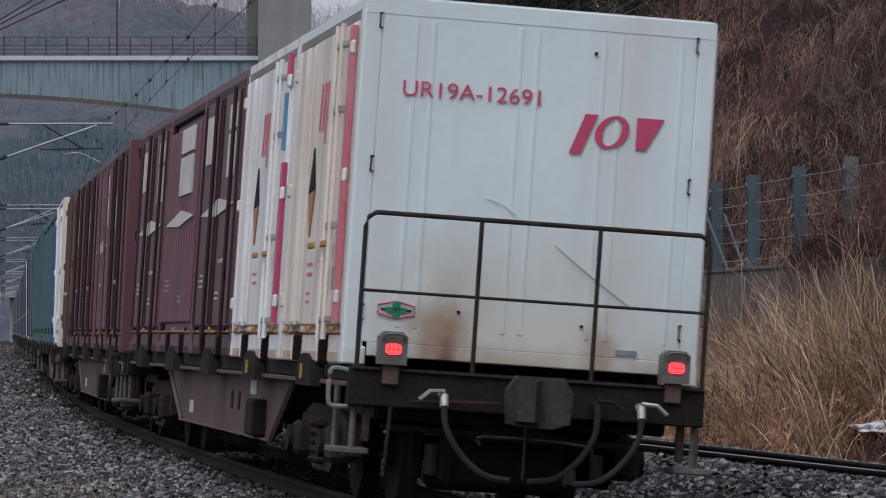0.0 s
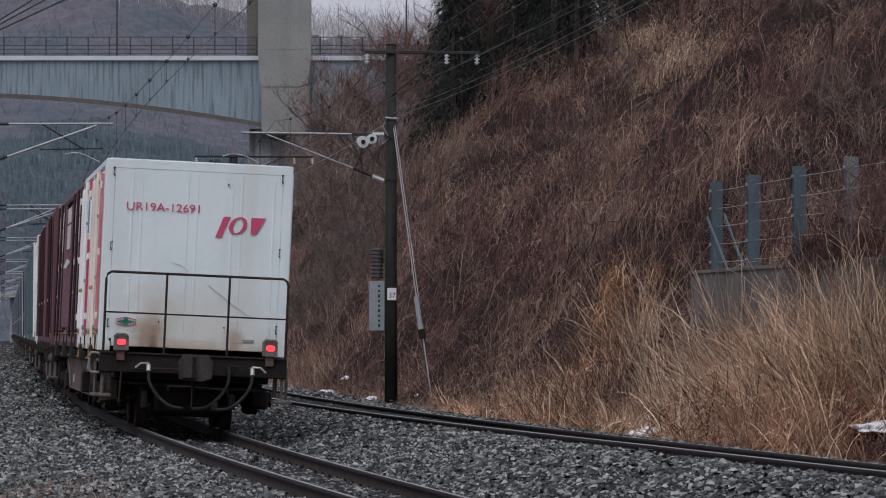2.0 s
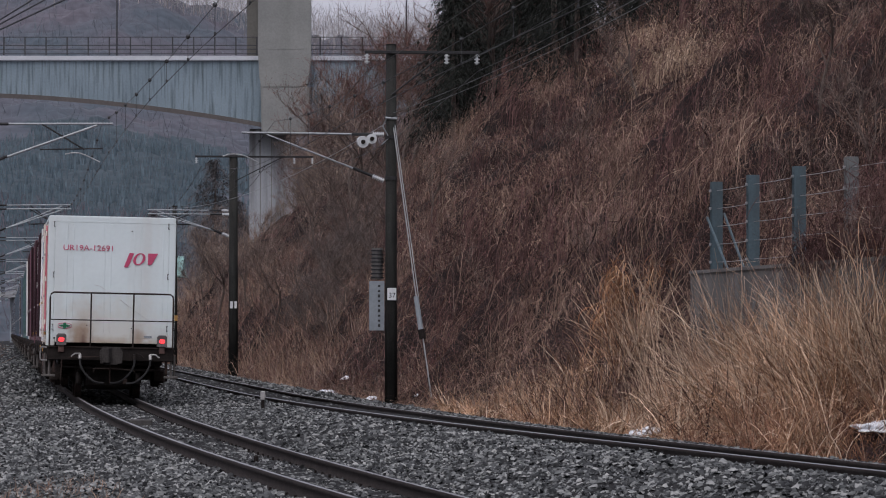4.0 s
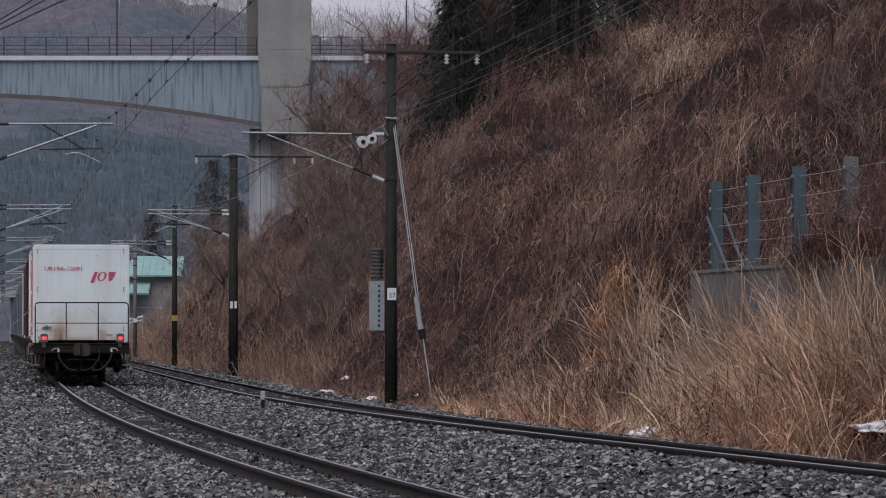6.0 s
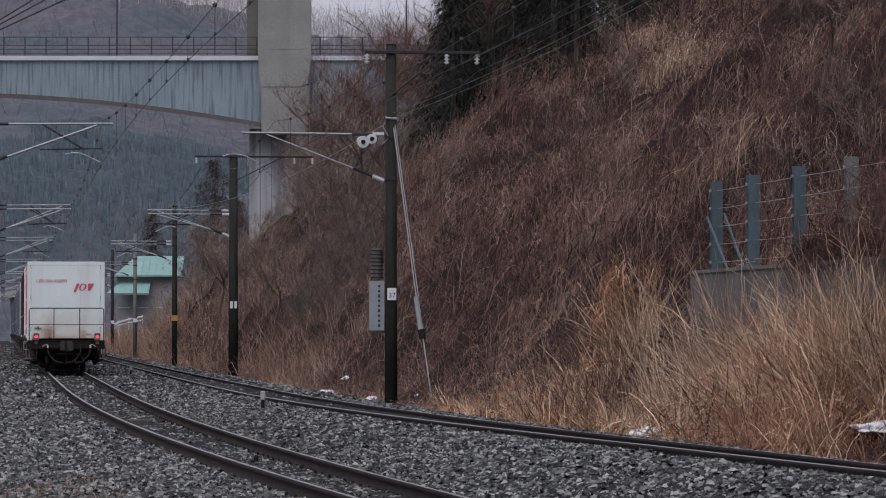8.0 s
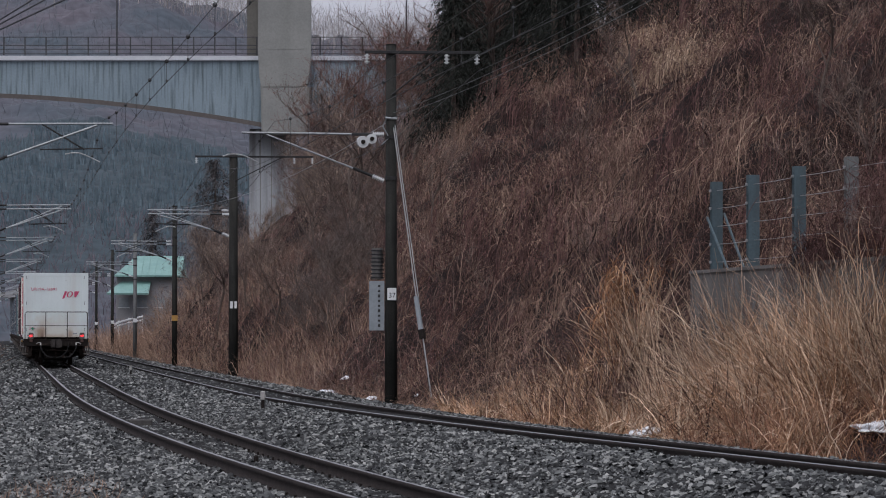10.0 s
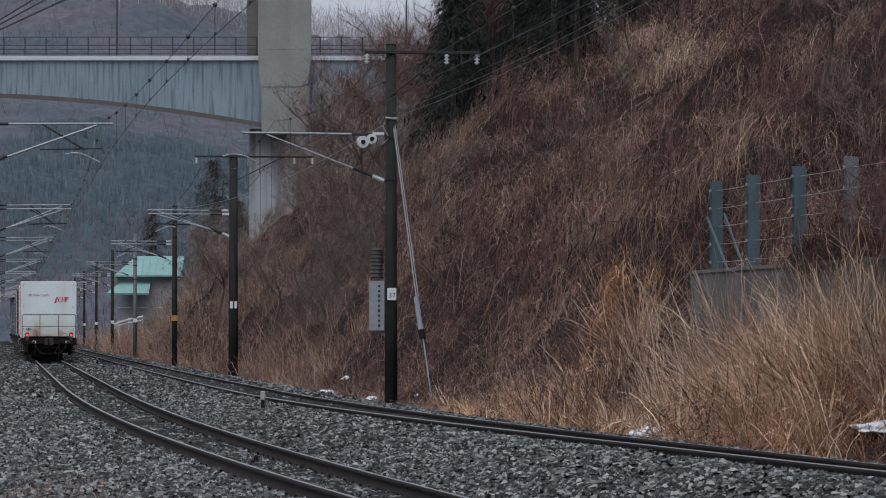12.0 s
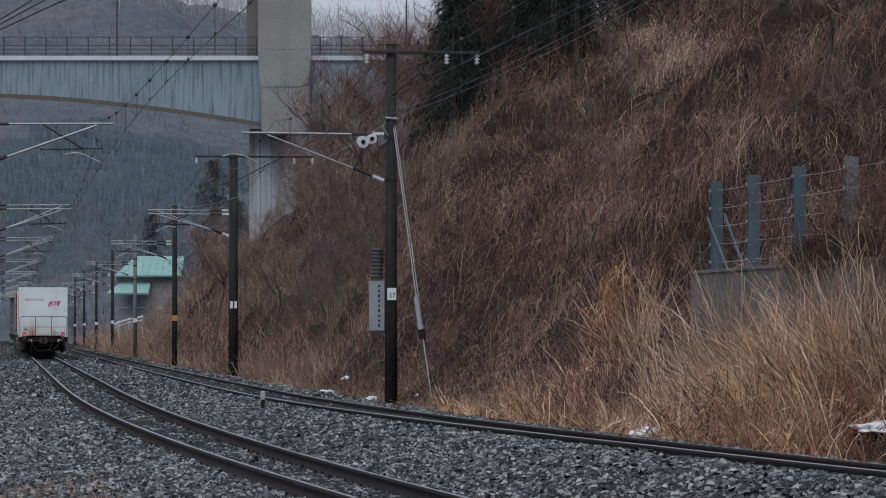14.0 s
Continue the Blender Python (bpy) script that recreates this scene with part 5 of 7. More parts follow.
    if doors == "ribbed":
        for k in range(13):
            part("rib", bx((x + 0.004, 0.30 + k * 0.262, CH / 2 + 0.02), (0.05, 0.085, CH - 0.55), 0.018), side, c)
    else:
        # maroon door edges carry the recess shade in a darker colour
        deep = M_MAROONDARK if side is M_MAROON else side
        for a, b in ((0.20, 2.60), (2.88, 3.50)) if doors == "plain" else ((0.20, 1.82), (1.94, 3.50)):
            dr = part("door", bx((x + 0.012, (a + b) / 2, CH / 2 + 0.05), (0.04, b - a, CH - 0.42), 0.012), side, c)
            for q in (a + 0.06, b - 0.06):
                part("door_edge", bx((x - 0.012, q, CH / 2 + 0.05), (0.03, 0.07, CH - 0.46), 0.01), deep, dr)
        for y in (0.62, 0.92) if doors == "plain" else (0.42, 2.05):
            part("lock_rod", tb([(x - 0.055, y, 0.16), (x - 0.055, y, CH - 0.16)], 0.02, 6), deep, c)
            for z in (0.30, 0.95, 1.75, 2.2) if fine and doors == "plain" else ():
                part("rod_guide", bx((x - 0.035, y, z), (0.05, 0.075, 0.05), 0.008), side if mark in ("panels", "mono") else M_STEELBAR, c)
        for y in (0.77, 1.50) if doors == "plain" else (0.55,):
            part("lock_handle", bx((x - 0.075, y, 0.82), (0.025, 0.26, 0.045), 0.008), M_YELLOW if mark in ("logo", "logo2") else M_STEELBAR, c, "yellow lock handle" if mark in ("logo", "logo2") else "steel lock handle")
    for y in (0.45, 3.20) if doors == "plain" else ():
        for z in (0.45, 1.28, 2.15):
            part("hinge", bx((x - 0.03, 3.46 if y > 1 else 0.23, z), (0.035, 0.10, 0.10), 0.012), side, c)
    for y in (0.50, 1.85, 3.25) if fine else ():
        part("base_clip", bx((x - 0.008, y, 0.235), (0.022, 0.15, 0.042), 0.008), M_YELLOW if y == 1.85 or mark in ("logo", "logo2") else M_IRON, c, "orange-yellow base clip" if y == 1.85 or mark in ("logo", "logo2") else "dark base clip")
    if mark == "logo":
        part("stripe", plate(bmesh.new(), 0.19, 0.37, 0.28, CH - 0.20, 0.03), M_PINK, c, "faded red stripe")
        bm = bmesh.new()
        for k, y in enumerate((1.60, 1.76, 1.95)):
            plate(bm, y, y + 0.055, 1.66 - (0.10 if k == 0 else 0), 2.0, 0.008, -0.05)
        part("emblem", bm, M_PINK, c, "faded red slanted bars")
        bm = bmesh.new()
        prism(bm, [(2.00, 1.25), (2.34, 1.22), (2.17, 1.55)], "x", x - 0.020, x - 0.009)
        part("hazard_mark", bm, M_IRON, c, "black upper half of a diamond")
        bm = bmesh.new()
        prism(bm, [(2.00, 1.24), (2.17, 0.90), (2.34, 1.21)], "x", x - 0.020, x - 0.009)
        part("hazard_mark", bm, M_OCHRE, c, "ochre lower half of a diamond")
        part("small_print", text_bars(bmesh.new(), 1.9, 2.2, 0.62, 2, 0.022, 0.05), M_PINK, c, "faded red small print")
        part("small_print", text_bars(bmesh.new(), 1.95, 2.15, 0.42, 2, 0.02, 0.04), M_PINK, c, "faded red small print")
        part("label_plate", plate(bmesh.new(), 0.46, 0.60, 0.50, 0.66, 0.02), M_GREYPLATE, c, "pale blue plate")
    if mark == "logo2":
        for a, b in ((2.18, 2.36), (0.28, 1.52)):
            part("stripe", plate(bmesh.new(), 0.20, 0.37, a, b, 0.03), M_RED, c, "red stripe")
        part("emblem", plate(bmesh.new(), 0.24, 0.44, 1.62, 2.06, 0.03), M_MARKBLUE, c, "blue and green emblem")
        bm = bmesh.new()
        for k, y in enumerate((1.66, 1.82, 2.01)):
            plate(bm, y, y + 0.055, 1.64 - (0.10 if k == 0 else 0), 1.98, 0.008, -0.05)
        part("emblem", bm, M_PINK, c, "faded red slanted bars")
        bm = bmesh.new()
        prism(bm, [(2.05, 1.25), (2.38, 1.22), (2.21, 1.55)], "x", x - 0.020, x - 0.009)
        part("hazard_mark", bm, M_IRON, c, "black upper half of a diamond")
        bm = bmesh.new()
        prism(bm, [(2.05, 1.24), (2.21, 0.92), (2.38, 1.21)], "x", x - 0.020, x - 0.009)
        part("hazard_mark", bm, M_OCHRE, c, "ochre lower half of a diamond")
        part("small_print", text_bars(bmesh.new(), 1.9, 2.2, 0.60, 2, 0.022, 0.05), M_PINK, c, "faded red small print")
    if mark == "panels":
        pr = 0.018 if doors == "ribbed" else 0.012
        if doors == "ribbed":
            blocks = (((0.75, 2.1, 1.98, 2.22), (0.75, 2.1, 1.56, 1.94)),)
        else:
            blocks = (((0.50, 1.15, 2.0, 2.22), (0.50, 1.15, 1.58, 1.96)), ((2.60, 3.20, 1.76, 2.20),))
        for block in blocks:
            bm = bmesh.new()
            for q in block:
                plate(bm, *q, pr)
            part("white_panel", bm, M_MARKWHITE, c, "white painted panel")
        bm = bmesh.new()
        prism(bm, [(0.30, 1.33), (1.9, 1.25), (3.35, 1.29), (1.7, 1.41)], "x", x - pr - 0.012, x - 0.012)
        part("white_arrow", bm, M_MARKWHITE, c, "white slanted bar")
        part("small_print", text_bars(bmesh.new(), 2.85, 3.15, 0.62, 3, 0.02, 0.03), M_MARKWHITE, c, "white small print")
        part("small_print", text_bars(bmesh.new(), 1.3, 1.6, 0.50, 2, 0.02, 0.03), M_MARKWHITE, c, "white small print")
    if mark == "mono":
        part("white_panel", plate(bmesh.new(), 2.05, 2.3, 1.50, 1.90, 0.012), M_MARKWHITE, c, "white painted panel")
        part("small_print", text_bars(bmesh.new(), 2.5, 2.9, 0.60, 3, 0.02, 0.03), M_MARKWHITE, c, "white small print")
    return c


# ---- the last container: lettering on its rear face ----
def tail_lettering(c):
    yf = -0.012
    face = Matrix.Translation((-0.93, yf, 1.835)) @ Matrix.Rotation(radians(90), 4, "X")
    bm = bmesh.new()
    text_mesh(bm, "UR19A-12691", 0.105, face @ Matrix.Diagonal((1.12, 1, 1, 1)))
    w = [v.co.x for v in bm.verts]
    k = 0.945 / (max(w) - min(w))
    for v in bm.verts:
        v.co.x = -0.93 + (v.co.x - min(w)) * k
    part("lettering", bm, M_RED, c, "red lettering UR19A-12691")
    # the owner's mark as three plain slanted shapes
    def slanted(pts):
        return [(x + 0.26 * (z - 1.56), z) for x, z in pts]
    bm = bmesh.new()
    prism(bm, slanted([(0.24, 1.53), (0.32, 1.53), (0.36, 1.805), (0.27, 1.805)]), "y", yf - 0.004, yf)
    part("emblem_shape", bm, M_RED, c, "red slanted bar")
    bm = bmesh.new()
    n = 28
    ring = []
    for k in range(n):
        a = 2 * math.pi * k / n
        out_p = slanted([(0.49 + 0.115 * math.cos(a), 1.692 + 0.115 * math.sin(a))])[0]
        in_p = slanted([(0.49 + 0.062 * math.cos(a), 1.692 + 0.095 * math.sin(a))])[0]
        ring.append([bm.verts.new((q[0], yy, q[1])) for q in (out_p, in_p) for yy in (yf, yf - 0.004)])
    for p, q in zip(ring, ring[1:] + ring[:1]):
        bm.faces.new((p[1], q[1], q[3], p[3]))
        bm.faces.new((p[0], q[0], q[1], p[1]))
    part("emblem_shape", bm, M_RED, c, "red slanted ring")
    bm = bmesh.new()
    prism(bm, slanted([(0.685, 1.585), (0.755, 1.585), (0.82, 1.805), (0.63, 1.805)]), "y", yf - 0.004, yf)
    part("emblem_shape", bm, M_RED, c, "red slanted wedge")
    # green cross in a red hexagon
    ex, ez = -0.875, 0.385
    bm = bmesh.new()
    for (dx, dz, sx, sz) in ((0, 0, 0.14, 0.035), (0, 0, 0.055, 0.115)):
        box(bm, (ex + dx, yf - 0.002, ez + dz), (sx, 0.006, sz))
    part("cross_emblem", bm, M_GREEN, c, "green cross emblem")
    hexa = [(ex - 0.125, ez - 0.03), (ex - 0.125, ez + 0.03), (ex, ez + 0.058), (ex + 0.125, ez + 0.03), (ex + 0.125, ez - 0.03), (ex, ez - 0.058)]
    part("emblem_outline", tb([(a, yf, b) for a, b in hexa + hexa[:1]], 0.006, 4), M_RED, c, "red six-sided outline")
    part("emblem_bar", bx((ex, yf - 0.002, ez), (0.21, 0.005, 0.014)), M_IRON, c)
    part("worn_label", bx((0.72, yf - 0.001, 0.20), (0.15, 0.005, 0.035)), M_GREYPLATE, c, "worn pale blue label")
    # scratches in the paint
    bm = bmesh.new()
    tube(bm, [(0.18, yf, 0.90), (0.45, yf, 0.70), (0.72, yf, 0.52)], 0.005, 4)
    part("scratch", bm, M_SCRATCH, c, "long scratch in the paint")
    part("scratch", tb([(-0.32, yf, 1.18), (-0.2, yf, 1.15), (-0.1, yf, 1.08)], 0.004, 4), M_SCRATCH, c, "short scratch in the paint")
    for px, pz in ((-0.45, 0.40), (0.40, 0.36), (0.38, 2.22)):
        part("rivet", tb([(px, yf + 0.01, pz), (px, yf - 0.012, pz)], 0.012, 6), M_IRON, c)


# ---- container wagon ----
def wagon(tail):
    w = thing("container_wagon", "brown steel container flat wagon with grimy underframe", "wagon", "wagons of the train")
    if tail:
        tagged(w, "brown container flat wagon with lit red tail lamps and railing")
    part("deck_frame", bx((0, 9.45, 0.905), (1.9, 19.3, 0.10), 0.01), M_UNDER, w)
    for sx in (-1, 1):
        sill = bmesh.new()
        box(sill, (sx * 1.12, 9.45, 0.945), (0.07, 19.3, 0.12), 0.012)
        # black stands in for the shadow gap between containers and frame
        ss = part("side_sill", sill, M_IRON, w, "grimy side sill, blackened for the shadow gap above")
        part("sill_lip", bx((sx * 1.135, 9.45, 0.868), (0.10, 19.3, 0.034), 0.006), M_FRAME, ss)
        belly = bmesh.new()
        prism(belly, [(3.75, 0.90), (5.20, 0.36), (13.25, 0.36), (15.10, 0.90)], "x", sx * 1.06 - 0.012, sx * 1.06 + 0.012)
        bl = part("fish_belly", belly, M_FRAME, w)
        fl = bmesh.new()
        box(fl, (sx * 1.06, 9.22, 0.352), (0.11, 8.1, 0.018), 0.004)
        part("flange", fl, M_FRAME, bl)
        for a, b in (((3.72, 0.88), (5.20, 0.35)), ((13.25, 0.35), (15.12, 0.88))):
            part("flange", tb([(sx * 1.08, a[0], a[1]), (sx * 1.08, b[0], b[1])], 0.028, 4), M_FRAME, bl)
        for y in (7.9, 8.5):
            part("slot", bx((sx * 1.073, y, 0.63), (0.012, 0.16, 0.16)), M_IRON, bl)
        part("equipment_box", bx((sx * 1.12, 6.0, 0.52), (0.14, 0.55, 0.30), 0.02), M_IRON, w, "black equipment box")
        pr = bmesh.new()
        for k in range(3):
            box(pr, (sx * 1.078, 6.6 + 0.16 * k, 0.76), (0.008, 0.11, 0.12))
            box(pr, (sx * 1.078, 12.2 + 0.12 * k, 0.50), (0.008, 0.09, 0.12))
        part("small_print", pr, M_MARKWHITE, bl, "white small print")
    part("centre_sill", bx((0, 9.45, 0.72), (0.5, 18.9, 0.36), 0.02), M_UNDER, w)
    # container fastenings along the edge, black with a yellow tongue
    for k in range(5):
        for q in (1.88,):
            y = PITCH * k + q
            for sx in (-1, 1):
                fs = bmesh.new()
                prism(fs, [(y - 0.46, 0.83), (y - 0.42, 0.95), (y - 0.28, 1.02), (y - 0.10, 1.06), (y + 0.12, 1.06), (y + 0.34, 1.02), (y + 0.42, 0.94), (y + 0.44, 0.83)], "x", sx * 1.16, sx * 1.255)
                part("fastening", fs, M_IRON, w, "black container fastening")
                if tail and k < 2:
                    part("tongue", bx((sx * 1.265, y + 0.02, 0.93), (0.02, 0.045, 0.11), 0.005), M_YELLOW, w, "yellow tongue")
    # bogies
    r = 0.43
    for yb in (2.35, 16.55):
        bg = part("bogie", bx((0, yb, 0.62), (1.9, 0.42, 0.16), 0.03), M_UNDER, w)
        for sx in (-1, 1):
            fr = bmesh.new()
            prism(fr, [(yb - 1.32, 0.36), (yb - 1.32, 0.60), (yb - 0.75, 0.70), (yb + 0.75, 0.70), (yb + 1.32, 0.60), (yb + 1.32, 0.36), (yb + 0.80, 0.36), (yb + 0.5, 0.22),
                       (yb - 0.5, 0.22), (yb - 0.80, 0.36)], "x", sx * 0.90, sx * 1.02)
            part("side_frame", fr, M_BOGIE, bg)
            for e in (-0.95, 0.95):
                part("axle_box", bx((sx * 1.02, yb + e, 0.43), (0.22, 0.30, 0.26), 0.04), M_BOGIE, bg)
                part("axle_cap", tb([(sx * 1.12, yb + e, 0.43), (sx * 1.17, yb + e, 0.43)], 0.10, 10), M_IRON, bg)
            for e in (-0.16, 0.16):
                sp = bmesh.new()
                turns = [(sx * 1.0 + 0.088 * math.cos(0.8 * k), yb + e + 0.088 * math.sin(0.8 * k), 0.26 + 0.0082 * k) for k in range(40)]
                tube(sp, turns, 0.018, 5)
                part("spring", sp, M_UNDER, bg)
            part("brake_beam", tb([(sx * 0.75, yb - 1.5, 0.38), (sx * 0.75, yb + 1.5, 0.38)], 0.025, 5), M_IRON, bg)
            for e in (-1.45, 1.45):
                part("brake_block", bx((sx * 0.545, yb + e, 0.42), (0.10, 0.10, 0.36), 0.02), M_IRON, bg)
        for e in (-0.95, 0.95):
            ws = bmesh.new()
            tube(ws, [(-0.86, 0, 0), (0.86, 0, 0)], 0.075, 10)
            for sx in (-1, 1):
                tube(ws, [(sx * 0.505, 0, 0), (sx * 0.535, 0, 0)], r + 0.028, 22)
                tube(ws, [(sx * 0.535, 0, 0), (sx * 0.63, 0, 0)], r, 22)
                tube(ws, [(sx * 0.625, 0, 0), (sx * 0.66, 0, 0)], 0.14, 12)
                for k in range(3):
                    a = 2 * math.pi * k / 3
                    box(ws, (sx * 0.632, 0.27 * math.cos(a), 0.27 * math.sin(a)), (0.02, 0.06, 0.06), 0.01)
            wh = part("wheelset", ws, M_UNDER, w, "worn steel wheelset")
            wh.matrix_basis = Matrix.Translation((0, yb + e, r))
    # both ends: headstock, coupler, hoses, steps
    for y, sg in ((-0.30, -1), (19.20, 1)):
        part("headstock", bx((0, y, 0.86), (2.42, 0.16, 0.26), 0.012), M_IRON, w, "grimy black headstock")
        hp = bmesh.new()
        box(hp, (0, y + sg * 0.085, 0.985), (2.38, 0.05, 0.02))
        part("headstock_lip", hp, M_BOGIE, w)
        cp = bmesh.new()
        box(cp, (0.02, y + sg * 0.24, 0.86), (0.22, 0.36, 0.20), 0.03)
        prism(cp, [(-0.20, 0.68), (-0.215, 0.90), (-0.15, 1.00), (0.16, 1.00), (0.225, 0.90), (0.215, 0.70), (0.10, 0.66), (-0.10, 0.66)], "y", y + sg * 0.40, y + sg * 0.53)
        part("coupler", cp, M_COUPLER, w, "grimy iron knuckle coupler")
        kn = bmesh.new()
        prism(kn, [(-0.16, y + sg * 0.53), (-0.16, y + sg * 0.64), (-0.05, y + sg * 0.67), (0.01, y + sg * 0.53)], "z", 0.70, 0.97)
        part("coupler_knuckle", kn, M_COUPLER, w)
        part("uncoupling_lever", tb(eased([(0.10, y + sg * 0.12, 0.80), (-0.35, y + sg * 0.16, 0.80), (-0.80, y + sg * 0.14, 0.78)]), 0.012, 5), M_UNDER, w)
        part("brake_hanger", tb(eased([(-0.30, y + sg * 0.05, 0.52), (-0.27, y + sg * 0.05, 0.575), (0.40, y + sg * 0.05, 0.555), (0.46, y + sg * 0.05, 0.47)]), 0.013, 5), M_BOGIE, w)
        part("chain_rod", tb([(0.0, y + sg * 0.08, 0.66), (0.0, y + sg * 0.08, 0.30)], 0.012, 5), M_UNDER, w)
        part("chain_rod", tb([(-0.92, y + sg * 0.08, 0.74), (-0.94, y + sg * 0.08, 0.34)], 0.014, 5), M_UNDER, w)
        part("hose_bracket", bx((0.28, y + sg * 0.24, 0.34), (0.09, 0.07, 0.12), 0.02), M_UNDER, w)
        for hx, turn in ((-0.58, 1), (0.46, -1), (0.76, -1)):
            tap = bmesh.new()
            tube(tap, [(hx, y + sg * 0.06, 0.84), (hx, y + sg * 0.17, 0.83), (hx, y + sg * 0.20, 0.76)], 0.030, 7)
            tube(tap, [(hx, y + sg * 0.18, 0.865), (hx - 0.10 * turn, y + sg * 0.2, 0.86), (hx - 0.17 * turn, y + sg * 0.2, 0.80)], 0.014, 5)
            part("air_tap", tap, M_STEELBAR if hx != 0.46 else M_IRON, w, "pale metal air tap")
            hs = [(hx, y + sg * 0.20, 0.77), (hx + 0.02 * turn, y + sg * 0.22, 0.62), (hx + 0.12 * turn, y + sg * 0.24, 0.46), (hx + 0.28 * turn, y + sg * 0.26, 0.33), (hx + 0.46 * turn, y + sg * 0.27, 0.30)]
            part("air_hose", tb(eased(hs), 0.022, 7), M_RUBBER, w, "black rubber air hose")
        for sx in (-1,) if tail and sg < 0 else (-1, 1):
            hoop = [(sx * 1.20, y, 0.96), (sx * 1.30, y, 0.97), (sx * 1.33, y, 0.93), (sx * 1.33, y, 0.76), (sx * 1.30, y, 0.72), (sx * 1.20, y, 0.72)]
            part("grab_hoop", tb(eased(hoop, 3), 0.017, 7), M_PIPE if tail and sg < 0 else M_BOGIE, w)
        for sx in (-1, 1):
            st = bmesh.new()
            tube(st, [(sx * 1.16, y, 0.74), (sx * 1.16, y, 0.44)], 0.022, 5)
            tube(st, [(sx * 1.24, y + 0.28, 0.86), (sx * 1.24, y + 0.28, 0.44)], 0.022, 5)
            box(st, (sx * 1.17, y + 0.14, 0.43), (0.26, 0.32, 0.045), 0.01)
            part("step", st, M_STEP, w)
            bo = bmesh.new()
            box(bo, (sx * 1.07, y + sg * 0.0, 0.66), (0.05, 0.08, 0.34), 0.01)
            part("step_bracket", bo, M_UNDER, w)
        # dark blocks and a plate added to fill the shadow under the wagon's end
        part("brake_rigging", bx((0, y - sg * 0.75, 0.44), (0.86, 0.30, 0.44), 0.04), M_IRON, w)
        part("brake_shaft", bx((0, y - sg * 1.30, 0.34), (0.92, 0.22, 0.34), 0.05), M_IRON, w)
        part("floor_plate", bx((0, y - sg * 0.9, 0.70), (2.0, 1.5, 0.10), 0.02), M_IRON, w)
        part("cross_pipe", tb([(-0.95, y - sg * 0.15, 0.60), (0.95, y - sg * 0.15, 0.56)], 0.02, 5), M_IRON, w)
        for ex in (-0.60, 0.53):
            part("brake_cylinder", tb([(ex, y - sg * 0.1, 0.50), (ex, y - sg * 0.1, 0.30)], 0.045, 8), M_IRON, w)
    if tail:
        y = -0.36
        pts = [(-1.165, y, 0.86), (-1.165, y, 1.93), (-1.15, y, 1.985), (-1.10, y, 2.02), (1.12, y, 2.02), (1.17, y, 1.985), (1.185, y, 1.93), (1.185, y, 0.86)]
        part("rear_railing", tb(pts, 0.0165, 8), M_BOGIE, w, "dark pipe railing")
        part("rear_railing_bar", tb([(-1.165, y, 1.50), (1.185, y, 1.50)], 0.012, 6), M_BOGIE, w)
        for px in (-0.385, 0.425):
            part("railing_post", tb([(px, y, 0.84), (px, y, 2.02)], 0.0165, 6), M_BOGIE, w)
        for px in (-0.94, 0.98):
            lb = bmesh.new()
            prism(lb, [(px - 0.095, 1.015), (px + 0.095, 1.015), (px + 0.095, 1.20), (px + 0.06, 1.235), (px - 0.06, 1.235), (px - 0.095, 1.20)], "y", y - 0.11, y + 0.03)
            lamp = part("tail_lamp", lb, M_LAMPBOX, w, "grey tail lamp housing")
            le = bmesh.new()
            prism(le, [(px - 0.052, 1.098), (px - 0.032, 1.082), (px + 0.032, 1.082), (px + 0.052, 1.098), (px + 0.052, 1.140), (px + 0.032, 1.156), (px - 0.032, 1.156), (px - 0.052, 1.140)], "y", y - 0.122, y - 0.108)
            part("lamp_lens", le, M_TAIL, lamp, "glowing red lamp lens")
            for q in range(3):
                part("lens_bar", bx((px - 0.028 + 0.028 * q, y - 0.1235, 1.119), (0.004, 0.003, 0.070)), M_IRON, lamp, "thin dark bar before the lens")
            part("lens_bar", bx((px, y - 0.1235, 1.119), (0.10, 0.003, 0.004)), M_IRON, lamp, "thin dark bar before the lens")
            part("lamp_visor", tb(eased([(px - 0.075, y - 0.125, 1.175), (px - 0.05, y - 0.15, 1.215), (px + 0.05, y - 0.15, 1.215), (px + 0.075, y - 0.125, 1.175)]), 0.010, 5), M_LAMPBOX, lamp)
            part("lamp_bracket", bx((px + 0.0, y - 0.03, 0.95), (0.11, 0.08, 0.14), 0.01), M_FRAME, lamp)
    return w


tail_end = container("white container with cream door side, red lettering and rust stains", M_CREAM, M_TAILEND, "plain", M_TAILEND, "logo")
tail_lettering(tail_end)
